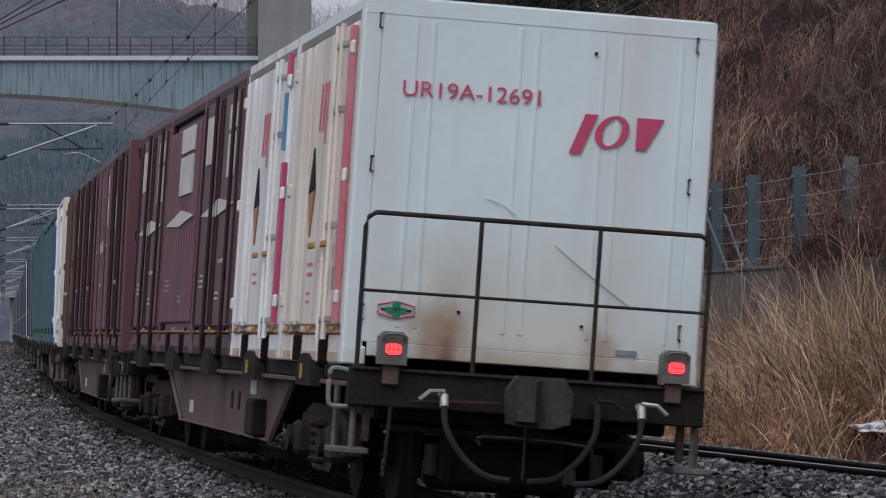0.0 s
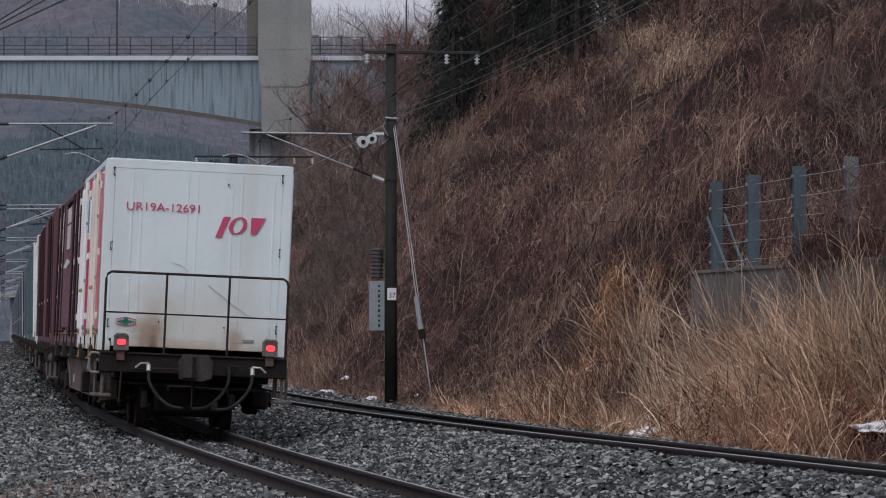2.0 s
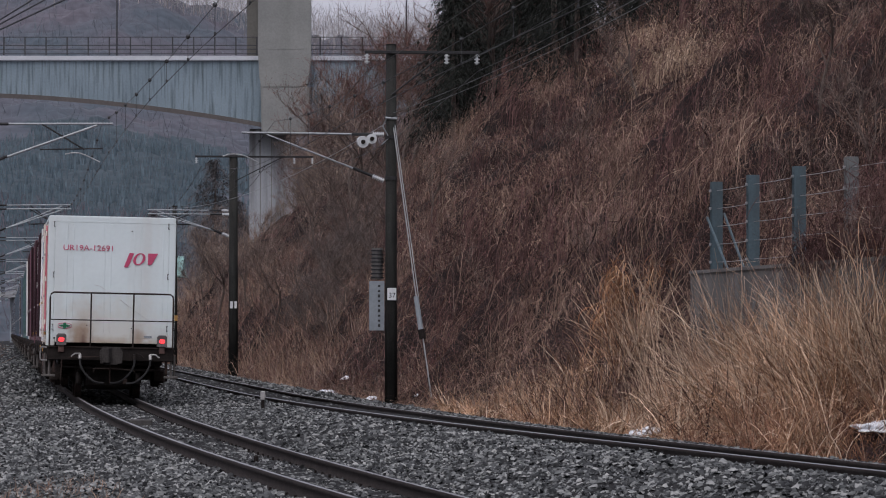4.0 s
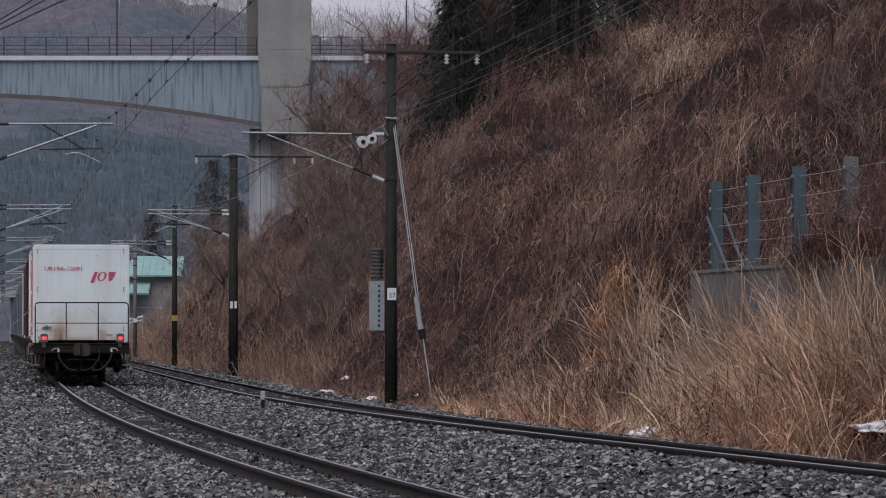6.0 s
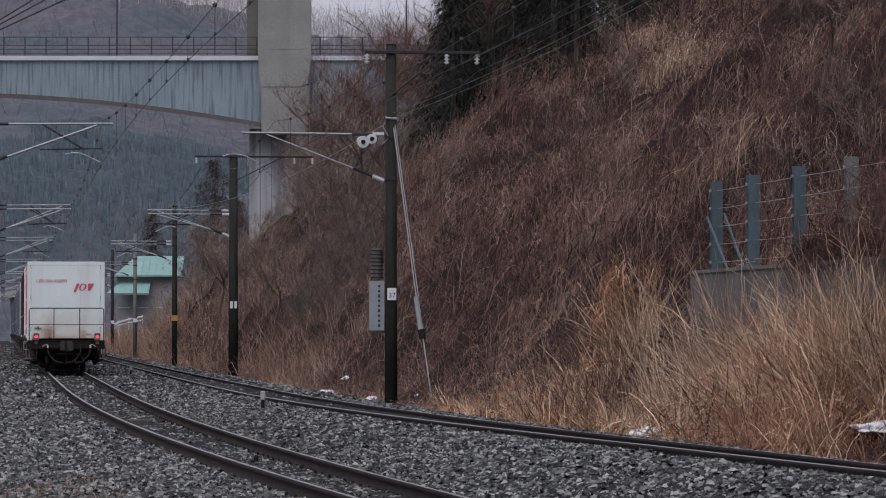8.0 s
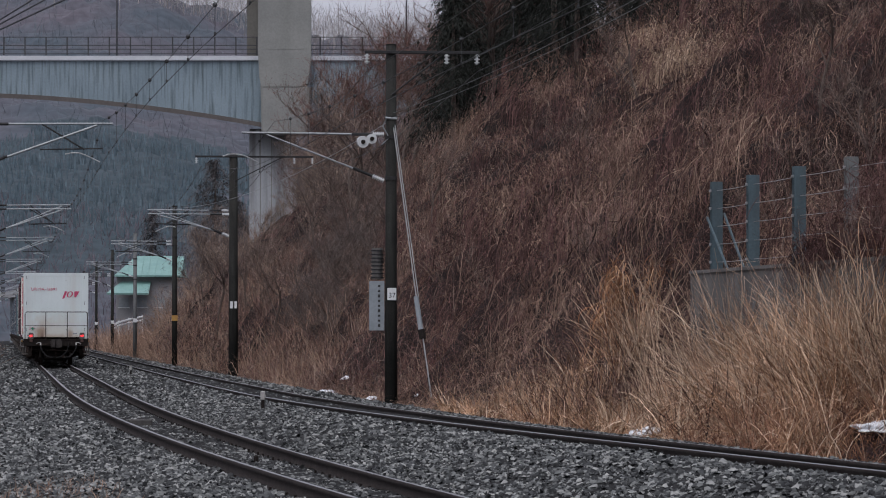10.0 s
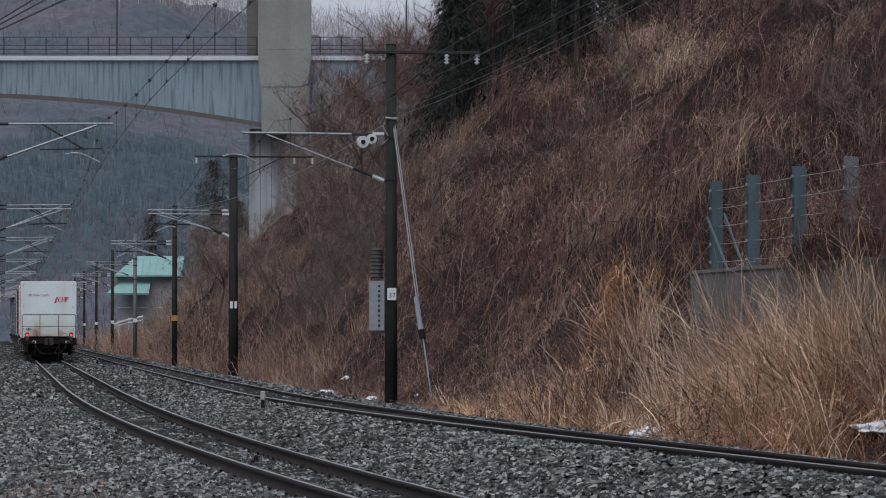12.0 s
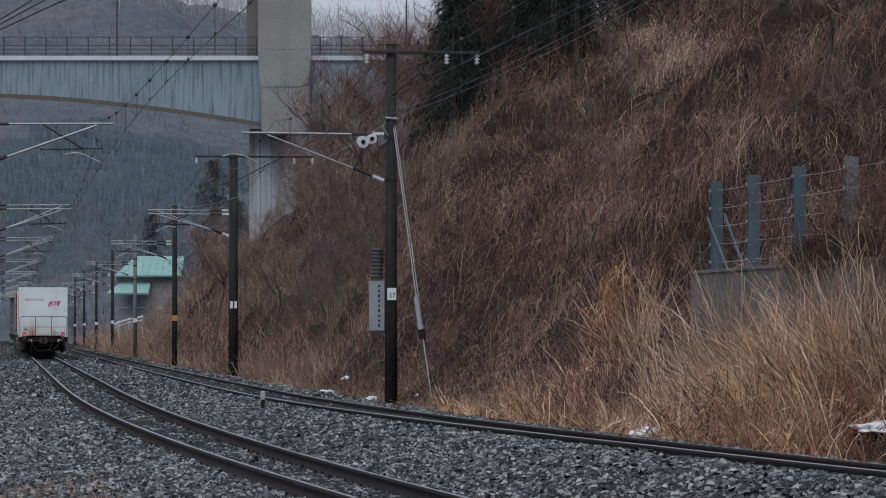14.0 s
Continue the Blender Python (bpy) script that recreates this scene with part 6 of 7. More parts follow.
STYLES = {
    "white": container("off-white container with a broken red side stripe", M_WHITE_SIDE, M_WHITE, "plain", M_WHITE_SIDE, "logo2"),
    "maroon": container("maroon container with white painted panels", M_MAROON, M_MAROON, "split", None, "panels"),
    "ribbed": container("faded maroon container with ribbed sides and white panels", M_PURPLE, M_PURPLE, "ribbed", None, "panels"),
    "maroon_panel": container("plum container with a white panel and a white slanted bar", M_PURPLE, M_MAROON, "split", None, "panels"),
    "brown": container("weathered brown-grey container with plain doors", M_FRAME, M_FRAME, "plain", None, None, False),
    "dark": container("dark maroon container with small white marks", M_MAROON, M_MAROON, "split", None, "mono"),
    "cream": container("dirty cream container with steel lock rods", M_WHITE_SIDE, M_CREAM, "plain", M_CREAM, None, False),
    "blue": container("blue steel container with ribbed sides", M_BLUE, M_BLUE, "ribbed", None, None, False),
    "teal": container("weathered teal container with ribbed sides", M_TEAL, M_TEAL, "ribbed", None, None, False),
    "grey": container("grey-blue container with plain doors", M_GREY, M_GREY, "split", None, "mono", False),
    "far_maroon": container("maroon container far along the train", M_MAROON, M_MAROON, "split", None, "mono", False),
}
ORDER = [
    ["white", "maroon", "ribbed", "maroon"],
    ["dark", "maroon_panel", "dark", "dark", "brown"],
    ["cream", "blue", "teal", "teal", "teal"],
    ["teal", "teal", "teal", "teal", "grey"],
    ["grey", "far_maroon", "far_maroon", "cream", "far_maroon"],
    ["grey", "blue", "grey", "far_maroon", "grey"],
    ["blue", "grey", "blue", "far_maroon", "grey"],
]
movers.append((tail_end, 0, Matrix.Translation((0, 0, FLOOR))))
tail_wagon = wagon(True)
movers.append((tail_wagon, 0, Matrix()))
plain_wagon = wagon(False)
used = set()
for i in range(WAGONS):
    if i:
        movers.append((plain_wagon if i == 1 else copy_thing(plain_wagon, Matrix()), i, Matrix()))
    names = ORDER[i] if i < len(ORDER) else ORDER[4 + i % 3]
    for k, nm in enumerate(names):
        c = STYLES[nm] if nm not in used else copy_thing(STYLES[nm], Matrix())
        used.add(nm)
        movers.append((c, i, Matrix.Translation((0, DEPTH * PITCH * (k + (1 if i == 0 else 0)), FLOOR))))
rolling = [o for o in tail_wagon.children if o.name.startswith("wheelset")]


def motions():
    for ob, i, local in movers:
        ob.scale = (1.0, DEPTH, 1.0)
        walk(ob, [(t, wagon_pose(i, t) @ local) for t in times_for(i)])
    for ws in rolling:
        base = ws.matrix_basis.copy()
        walk(ws, [(k / 30, base @ Matrix.Rotation(-SPEED * (k / 30) / 0.43, 4, "X")) for k in range(421)])

# ---- retaining wall and cable fence on the bank ----
WALL_OFF, WALL_TOP = TOE + 1.32, 2.19


def along(y0, y1, off, z0, z1, thick, n=12):
    """An upright wall that follows the line."""
    bm = bmesh.new()
    rows = []
    for k in range(n + 1):
        y = y0 + (y1 - y0) * k / n
        a, b = beside(y, off), beside(y, off + thick)
        rows.append([bm.verts.new((*a, z0)), bm.verts.new((*a, z1)), bm.verts.new((*b, z1)), bm.verts.new((*b, z0))])
    for p, q in zip(rows, rows[1:]):
        for k in range(4):
            bm.faces.new((p[k], q[k], q[(k + 1) % 4], p[(k + 1) % 4]))
    bm.faces.new(rows[0][::-1])
    bm.faces.new(rows[-1])
    bmesh.ops.recalc_face_normals(bm, faces=bm.faces)
    return bm


wall = thing("retaining_wall", "grey stained concrete retaining wall on the bank", "retaining wall", kind="structure")
for k in range(4):
    y1 = 59.3 - 6.2 * k
    part("wall_block", along(y1 - 6.17, y1, WALL_OFF, -0.4, WALL_TOP, 0.45), M_WALL, wall)
    part("coping", along(y1 - 6.16, y1 - 0.01, WALL_OFF - 0.03, WALL_TOP, WALL_TOP + 0.05, 0.5), M_WALL, wall)

fence = thing("cable_fence", "blue-grey steel post fence with wire cables on the concrete wall", "fence")
POSTS = [58.25] + [58.6 - 3.0 * k for k in range(1, 7)]
TOPS = []
for k, y in enumerate(POSTS):
    x, yy = beside(y, WALL_OFF + 0.2)
    turn = Matrix.Rotation(math.atan2(float(normal_at(y)[1]), float(normal_at(y)[0])), 4, "Z")
    z0, h = WALL_TOP + 0.05, 1.36
    TOPS.append((x, yy))
    bm = bmesh.new()
    m = Matrix.Translation((x, yy, z0 + h / 2)) @ turn
    for c, s in (((0, -0.065, 0), (0.17, 0.014, h)), ((0, 0, 0), (0.012, 0.116, h)), ((0, 0.065, 0), (0.17, 0.014, h))):
        box(bm, m @ Vector(c), s, 0.003, turn)
    ps = part("post", bm, M_FENCE if k < 3 else M_POSTGREY, fence)
    for z in range(5):
        part("cable_clip", bx(m @ Vector((-0.095, 0, -h / 2 + 0.12 + 0.275 * z)), (0.03, 0.05, 0.04), 0.006, turn), M_CABLE, ps)
x, yy = TOPS[0]
for dx, dy, top in ((0.10, -1.0, 0.86), (0.36, -0.9, 0.92)):
    part("brace", tb([(x + dx - 0.24, yy, WALL_TOP + top), (x + dx, yy + dy, WALL_TOP + 0.05)], 0.022, 6), M_FENCE, fence, "blue-grey slanting brace")
for z in range(5):
    zz = WALL_TOP + 0.05 + 0.12 + 0.275 * z
    pts = []
    for p, q in zip(TOPS, TOPS[1:]):
        for f in (0, 0.5):
            pts.append((p[0] + (q[0] - p[0]) * f, p[1] + (q[1] - p[1]) * f, zz - (0.008 if f else 0)))
    part("cable", tb(pts, 0.0048, 5), M_CABLE, fence)


# ---- catenary masts ----
def insulator(parent, a, b, r=0.055, n=6):
    """A ribbed porcelain insulator from a to b."""
    a, b = Vector(a), Vector(b)
    bm = tb([a, b], r * 0.45, 7)
    for k in range(n):
        c = a.lerp(b, (k + 0.5) / n)
        d = (b - a).normalized() * 0.010
        tube(bm, [c - d, c + d], r, 9)
    return part("insulator", bm, M_PORCELAIN, parent, "white ribbed porcelain insulator")


def mast(y, off, reach, crossarm=None, label="dark concrete catenary mast with a tubular bracket arm", top=7.75, double=False, pole=M_POLE, arm=5.68, thick=0.145, foot=4.86, pulled=False):
    """A mast beside the line; reach: the arm's length towards its track (its sign: the way)."""
    x, yy = beside(y, off)
    z = float(surface(np.array([float(y)]), np.array([float(off)]))[0, 2])
    tilt = Matrix.Rotation(math.atan2(float(normal_at(y)[1]), float(normal_at(y)[0])), 4, "Z")
    c = thing("catenary_mast", label, "catenary mast", "catenary masts", at=Matrix.Translation((x, yy, 0)) @ tilt)
    part("pole", tb([(0, 0, z - 0.4), (0, 0, 3.0), (0, 0, top)], thick, 14, thick - 0.03), pole, c, smooth=True)
    part("pole_cap", tb([(0, 0, top), (0, 0, top + 0.03)], 0.12, 12), M_POLE, c)
    for zz in (4.70, 5.62, 6.05):
        part("pole_band", tb([(0, 0, zz - 0.04), (0, 0, zz + 0.04)], 0.142, 12), M_DARKARM, c)
    s = 1 if reach > 0 else -1
    rr = abs(reach)
    for e in ((0.0, 0.22) if double else (0.0,)):
        dy = e * 2.2
        zt = arm + (0.16 if e else 0.0)
        insulator(c, (s * 0.16, dy, zt), (s * 0.42, dy, zt))
        part("arm_sleeve", tb([(s * 0.42, dy, zt), (s * 0.88, dy, zt)], 0.034, 7), M_DARKARM, c)
        part("top_tube", tb([(s * 0.70, dy, zt), (s * rr, dy, zt + 0.02)], 0.024, 8), M_GALV, c)
        insulator(c, (s * 0.16, dy, foot), (s * 0.42, dy, foot + 0.11))
        part("arm_sleeve", tb([(s * 0.42, dy, foot + 0.11), (s * 0.85, dy, foot + 0.285)], 0.034, 7), M_DARKARM, c)
        part("brace_tube", tb([(s * 0.64, dy, foot + 0.20), (s * (rr - (0.55 if pulled else 0.35)), dy, zt - 0.02)], 0.021 if pulled else 0.026, 8), M_GALV, c)
        if pulled:
            st = [(s * (rr + 0.42), dy, 5.17), (s * (rr + 0.25), dy, 5.22), (s * (rr - 0.05), dy, 5.19), (s * (rr - 0.38), dy, 5.03)]
        else:
            part("stay_tube", tb([(s * (rr - 1.55), dy, zt), (s * (rr - 0.62), dy, 5.30)], 0.022, 6), M_DARKARM, c)
            part("register_tube", tb([(s * (rr - 1.6), dy, 5.30), (s * (rr - 0.22), dy, 5.33)], 0.018, 6), M_DARKARM, c)
            st = [(s * (rr - 1.05), dy, 5.20), (s * (rr - 0.85), dy, 5.23), (s * (rr - 0.65), dy, 5.20), (s * (rr - 0.28), dy, 5.03)]
        part("steady_arm", tb(eased(st), 0.014, 6), M_GUY, c)
    if crossarm:
        a, b, zz = crossarm
        part("crossarm", bx(((a + b) / 2, -0.13, zz), (b - a, 0.07, 0.07), 0.008), M_DARKARM, c)
        part("arm_brace", tb([(0, -0.13, zz - 0.95), (b * 0.6, -0.13, zz - 0.03)], 0.02, 5), M_DARKARM, c)
        for q in (a + 0.05, b - 0.72, b - 0.04):
            if abs(q) > 0.25:
                insulator(c, (q, -0.13, zz - 0.04), (q, -0.13, zz - 0.26), 0.062, 3)
    return c


def sign_plate(c, zz, w=0.20, h=0.24, material=None, words="", yoff=-0.16):
    sg = part("number_plate", bx((0, yoff, zz), (w, 0.012, h), 0.003), material or M_SIGN, c, "white plate on the mast")
    if words:
        bm = bmesh.new()
        text_mesh(bm, words, 0.11, Matrix.Translation((-0.075, yoff - 0.010, zz - 0.08)) @ Matrix.Rotation(radians(90), 4, "X"))
        part("figures", bm, M_BLACK, sg, "black figures 37")
    return sg


MASTS = (85.0, 144.0, 194.0, 253.0, 306.0, 360.0, 415.0, 470.0)
ROFF, LOFF = GAP_AB + 2.6, -2.75
m37 = mast(85.0, ROFF, -3.33, (-0.60, 1.95, 7.505), "dark concrete mast with crossarm, insulators and plate 37", 7.66, foot=4.64, pulled=True)
sign_plate(m37, 2.12, 0.20, 0.27, None, "37")
# tensioning gear beside the mast
part("spring_drum", tb([(-0.30, 0.1, 2.45), (-0.30, 0.1, 3.15)], 0.12, 14), M_LAMPBOX, m37, "dark ribbed tension drum")
for k in range(8):
    part("drum_ring", tb([(-0.30, 0.1, 2.48 + 0.085 * k), (-0.30, 0.1, 2.51 + 0.085 * k)], 0.145, 14), M_DARKARM, m37)
gp = part("gauge_board", bx((-0.32, 0.0, 1.86), (0.34, 0.03, 1.10), 0.006), M_GREYPLATE, m37, "light grey gauge board")
gb = bmesh.new()
for k in range(9):
    box(gb, (-0.27, -0.02, 1.42 + 0.11 * k), (0.05, 0.008, 0.045 if k % 3 else 0.065))
part("gauge_marks", gb, M_BLACK, gp, "row of small dark marks")
# feeder insulator in a white housing
fi = bmesh.new()
for px, pz, rr in ((-0.62, 5.50, 0.13), (-0.42, 5.57, 0.11)):
    tube(fi, [(px - 0.02, -0.16, pz), (px - 0.02, 0.10, pz + 0.02)], rr, 14)
part("pulley_wheel", fi, M_PORCELAIN, m37, "white tension pulley wheels")
for px, pz in ((-0.64, 5.50), (-0.44, 5.57)):
    part("pulley_hub", tb([(px, -0.19, pz), (px, -0.15, pz)], 0.05, 10), M_IRON, m37, "dark pulley hub")
# guy wires with a turnbuckle guard
part("guy_wire", tb([(0.02, -0.05, 6.05), (0.47, -0.9, 2.03)], 0.014, 6), M_GUY, m37)
part("guy_wire", tb([(0.06, -0.05, 6.03), (0.52, -0.88, 2.03)], 0.011, 6), M_GUY, m37)
part("guy_guard", tb([(0.46, -0.90, 2.06), (0.56, -1.05, 1.28)], 0.055, 8), M_GREYPLATE, m37, "grey guard sleeve on the guy wire")
part("turnbuckle", tb([(0.56, -1.05, 1.33), (0.59, -1.09, 1.13)], 0.075, 8), M_IRON, m37)
part("guy_rod", tb([(0.59, -1.09, 1.18), (0.77, -1.30, -0.25)], 0.016, 6), M_GUY, m37)
hk = bmesh.new()
tube(hk, [(-0.10, -0.10, 6.05), (-0.20, -0.1, 5.85), (-0.05, -0.1, 5.6), (-0.22, -0.1, 5.45)], 0.018, 5)
tube(hk, [(0.12, -0.12, 6.02), (-0.14, -0.12, 6.04)], 0.03, 6)
part("wire_clamp", hk, M_GALV, m37)

m2 = mast(144.0, ROFF, -3.2, (-1.45, 3.0, 7.85), "dark concrete mast with a long crossarm and two bracket arms", 7.95, True, thick=0.185)
sign_plate(m2, 2.28, 0.26, 0.26)
m3 = mast(194.0, ROFF, -3.2, None, "dark concrete catenary mast with a yellow plate", 7.6, True)
sign_plate(m3, 1.95, 0.30, 0.28, M_YELLOW)
for y in MASTS[3:]:
    m = mast(y, ROFF, -3.2, None, double=True, pole=M_POLE if y != 253.0 else M_POSTGREY, label="dark concrete catenary mast with a tubular bracket arm" if y != 253.0 else "weathered grey concrete catenary mast with bracket arms")
    sign_plate(m, 2.0, 0.26, 0.26)
mast(85.0, LOFF, 3.17, None, arm=5.86)
for y in MASTS[1:]:
    mast(y, LOFF, 3.3, None, double=True, arm=5.85)
mast(30.0, LOFF - 0.6, 3.6, None)
mast(30.0, ROFF, -3.2, None)

# ---- overhead line ----
def wire_run(off, mast_off, group_label, y_list):
    """Contact wire, carrier wire and droppers from mast to mast."""
    for y0, y1 in zip(y_list, y_list[1:]):
        w = thing("overhead_wire", group_label, "overhead wire", "overhead wires")
        n = 12
        car, con = [], []
        for k in range(n + 1):
            f = k / n
            y = y0 + (y1 - y0) * f
            x, yy = beside(y, off)
            sag = 0.62 * 4 * f * (1 - f)
            car.append((x, yy, 5.95 - sag))
            con.append((x, yy, 5.02))
        part("carrier_wire", tb(car, 0.0055, 5), M_WIRE, w)
        part("contact_wire", tb(con, 0.0055, 5), M_WIRE, w)
        for k in range(1, n):
            p, q = car[k], con[k]
            part("dropper", tb([p, q], 0.004, 4), M_WIRE, w)
            part("carrier_clamp", bx(p, (0.06, 0.06, 0.06), 0.018), M_WIRE, w)
            part("contact_clamp", bx((q[0], q[1], q[2] + 0.015), (0.03, 0.045, 0.05), 0.010), M_WIRE, w)


wire_run(0.2, LOFF, "dark overhead contact line with droppers over the track", (30.0,) + MASTS)
wire_run(GAP_AB, ROFF, "dark overhead contact line with droppers over the second track", (30.0,) + MASTS)


def span(a, b, sag, r, material, label):
    pts = []
    for k in range(15):
        f = k / 14
        p = Vector(a).lerp(Vector(b), f)
        pts.append((p.x, p.y, p.z - sag * 4 * f * (1 - f)))
    ob = obj("feeder_wire", tb(pts, r, 5), material)
    return tagged(ob, label, "wire", "feeder wires")


def mast_point(y, off, dx, z):
    x, yy = beside(y, off)
    nx, ny = normal_at(y)
    return (float(x + nx * dx), float(yy + ny * dx), z)


for dx, zz in ((-0.53, 7.1), (1.26, 7.1), (1.94, 7.1)):
    span(mast_point(85, ROFF, dx, zz), mast_point(30, ROFF, dx, zz + 1.7), 0.5, 0.0055, M_WIRE, "dark feeder wire between the masts")
    span(mast_point(85, ROFF, dx, zz), mast_point(144, ROFF, dx, 7.5), 0.8, 0.007, M_WIRE, "dark feeder wire between the masts")
for q in (0.0, 0.10):
    span(mast_point(85, ROFF, 0.02, 6.05 + q), mast_point(38, ROFF, -0.1, 6.25 + q * 1.5), 0.25, 0.005, M_POSTGREY, "grey feeder wire fixed to the mast")
span(mast_point(85, ROFF, 0.0, 6.0), mast_point(144, ROFF - 2.4, 0, 5.9), 0.5, 0.006, M_GUY, "pale wire fixed to the mast")
for i in range(1, len(MASTS) - 1):
    for dx in (-1.2, 1.2):
        span(mast_point(MASTS[i], ROFF, dx, 7.5), mast_point(MASTS[i + 1], ROFF, dx, 7.5), 0.7, 0.012, M_WIRE, "dark feeder wire between the masts")

# marker posts between the tracks
for y, off, h in ((68.3, 2.53, 0.34), (133.0, 2.4, 0.36), (181.0, 2.4, 0.36)):
    p = surface(np.array([y]), np.array([off]))[0]
    mp = thing("marker_post", "short dark marker post with pale top in the ballast", "marker post", "marker posts", at=Matrix.Translation(p))
    part("post", bx((0, 0, h / 2 - 0.06), (0.06, 0.06, h + 0.05), 0.008), M_IRON, mp)
    part("cap", bx((0, -0.005, h - 0.10), (0.085, 0.075, 0.16), 0.012), M_STEELBAR, mp, "pale cap")
# a plate and a box lying in the four-foot
for y, off, s in ((58.5, -0.12, (0.34, 0.22, 0.10)), (42.2, 0.12, (0.05, 0.09, 0.09))):
    p = surface(np.array([y]), np.array([off]))[0]
    ob = obj("track_box", bx((0, 0, 0), s, 0.015), M_SLEEPER if s[0] > 0.1 else M_IRON)
    ob.matrix_basis = Matrix.Translation((p[0], p[1], p[2] + s[2] * 0.4))
    tagged(ob, "small weathered box between the rails", "track box", "track boxes")

# ---- viaduct ----
BY = 365.0


bridge = thing("viaduct", "grey weather-stained concrete viaduct with a tower and railing", "bridge")
ZT = 26.89


def soffit(x):
    """Underside of the haunched girder: lowest at the tower."""
    d = abs(x + 15.0)
    return 23.40 - 3.22 * max(0.0, 1 - d / 30.0) ** 1.75


edges = [-110 + 2.5 * k for k in range(73)]
for a in range(0, 72, 8):
    xs = edges[a:a + 9]
    bm = bmesh.new()
    rows = []
    for x in xs:
        rows.append([bm.verts.new((x, y, z)) for y, z in ((BY, ZT), (BY, soffit(x) + 0.12), (BY + 7, soffit(x) + 1.1), (BY + 7, ZT))])
    for p, q in zip(rows, rows[1:]):
        for k in range(4):
            bm.faces.new((p[k], q[k], q[(k + 1) % 4], p[(k + 1) % 4]))
    bm.faces.new(rows[0][::-1])
    bm.faces.new(rows[-1])
    bmesh.ops.recalc_face_normals(bm, faces=bm.faces)
    part("girder_segment", bm, M_CONC, bridge)
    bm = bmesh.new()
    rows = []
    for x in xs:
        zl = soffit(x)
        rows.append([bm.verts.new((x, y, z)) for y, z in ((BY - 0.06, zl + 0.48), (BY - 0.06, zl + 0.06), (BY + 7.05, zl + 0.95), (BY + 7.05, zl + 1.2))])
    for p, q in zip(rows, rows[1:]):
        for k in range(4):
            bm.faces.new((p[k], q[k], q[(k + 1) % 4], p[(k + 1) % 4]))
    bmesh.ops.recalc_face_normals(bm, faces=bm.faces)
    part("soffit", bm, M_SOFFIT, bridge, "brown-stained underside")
    part("kerb", bx(((xs[0] + xs[-1]) / 2, BY - 0.05, 27.16), (xs[-1] - xs[0] - 0.01, 0.5, 0.43), 0.02), M_CURB, bridge, "pale concrete kerb")
zr0, zr1 = 27.43, 29.20
k = -46
while k < 30:
    x = k * 2.0 + 0.35
    k += 1
    part("railing_post", bx((x, BY, (zr0 + zr1) / 2), (0.13, 0.10, zr1 - zr0), 0.0), M_BRIDGERAIL, bridge)
for z in (29.17, 28.39, 28.02, 27.59):
    part("railing_bar", bx((-30, BY, z), (130, 0.06, 0.07)), M_BRIDGERAIL, bridge)
# tower in front of the deck, leaning in slightly towards its foot, and the pier below
tw = bmesh.new()
prism(tw, [(-17.45, 49.81), (-12.63, 49.81), (-12.47, 26.79), (-12.79, 24.65), (-13.49, 24.38), (-17.13, 24.38), (-17.34, 25.18), (-17.50, 27.86)], "y", BY - 1.45, BY + 0.4)
part("tower", tw, M_PIER, bridge)
part("tower_panel", bx(((-16.81 + -13.06) / 2, BY - 1.44, 27.96), (-13.17 - -16.59, 0.06, 0.12)), M_PIER, bridge)
# the tower's side face, its shade put into a darker concrete colour
part("tower_back", bx((-18.09, BY + 1.6, 38.03), (-17.40 - -18.52, 2.0, 49.81 - 26.25), 0.05), M_TOWERBACK, bridge, "tower flank painted darker brown-grey as the shaded side")
part("pier_head", bx(((-17.13 + -12.58) / 2, BY + 0.1, (24.38 + 19.83) / 2), (-12.58 - -17.13, 3.0, 24.38 - 19.83), 0.08), M_PIER, bridge)
part("pier", bx(((-18.52 + -14.13) / 2, BY + 5.0, (20.63 - 2) / 2), (-14.13 - -18.52, 4.0, 20.63 + 2), 0.1), M_CURBGREY, bridge, "pale streaked pier")
for x in (-17.45, -16.38, -15.20):
    part("pier_joint", bx((x, BY + 2.98, (20.63 - 2) / 2), (0.10, 0.05, 20.63 + 2)), M_PIER, bridge)
part("drain_pipe", tb([(-17.24, BY - 0.2, 26.79), (-17.08, BY - 0.2, 20.09)], 0.12, 7), M_PIER, bridge)
for (x0, z0), (x1, z1) in (((-49.46, 27.48), (-24.09, 43.07)), ((-49.46, 27.48), (-22.80, 42.09)), ((-49.46, 27.48), (-20.98, 40.70)), ((-49.46, 27.48), (-19.91, 41.28))):
    part("stay_cable", tb([(x0, BY + 8, z0), (x1, BY + 8, z1)], 0.085, 6), M_BRIDGERAIL, bridge)
for x in (-30.97, -3.48):
    lp = thing("street_lamp", "tall dark lamp post on the viaduct", "street lamp", "street lamps", at=Matrix.Translation((x, BY + 0.4, 27.43)))
    part("post", tb([(0, 0, 0), (0, 0, 8.5)], 0.09, 7, 0.06), M_BRIDGERAIL, lp)
    part("lamp_arm", tb([(0, 0, 8.5), (0, 0.5, 8.8), (0, 1.6, 8.9)], 0.05, 6), M_BRIDGERAIL, lp)
    part("lamp_head", bx((0, 1.8, 8.88), (0.25, 0.6, 0.12), 0.03), M_BRIDGERAIL, lp)

# ---- far buildings and road ----
HY = 450.0


house = thing("green_roofed_house", "grey house with pale green metal roofs behind the masts", "house")
w0, w1 = -38.54, -31.15
part("wall", bx(((w0 + w1) / 2, HY + 5, (7.64 - 3) / 2), (w1 - w0 - 0.6, 8.0, 7.64 + 3), 0.02), M_HOUSE, house)
bm = bmesh.new()
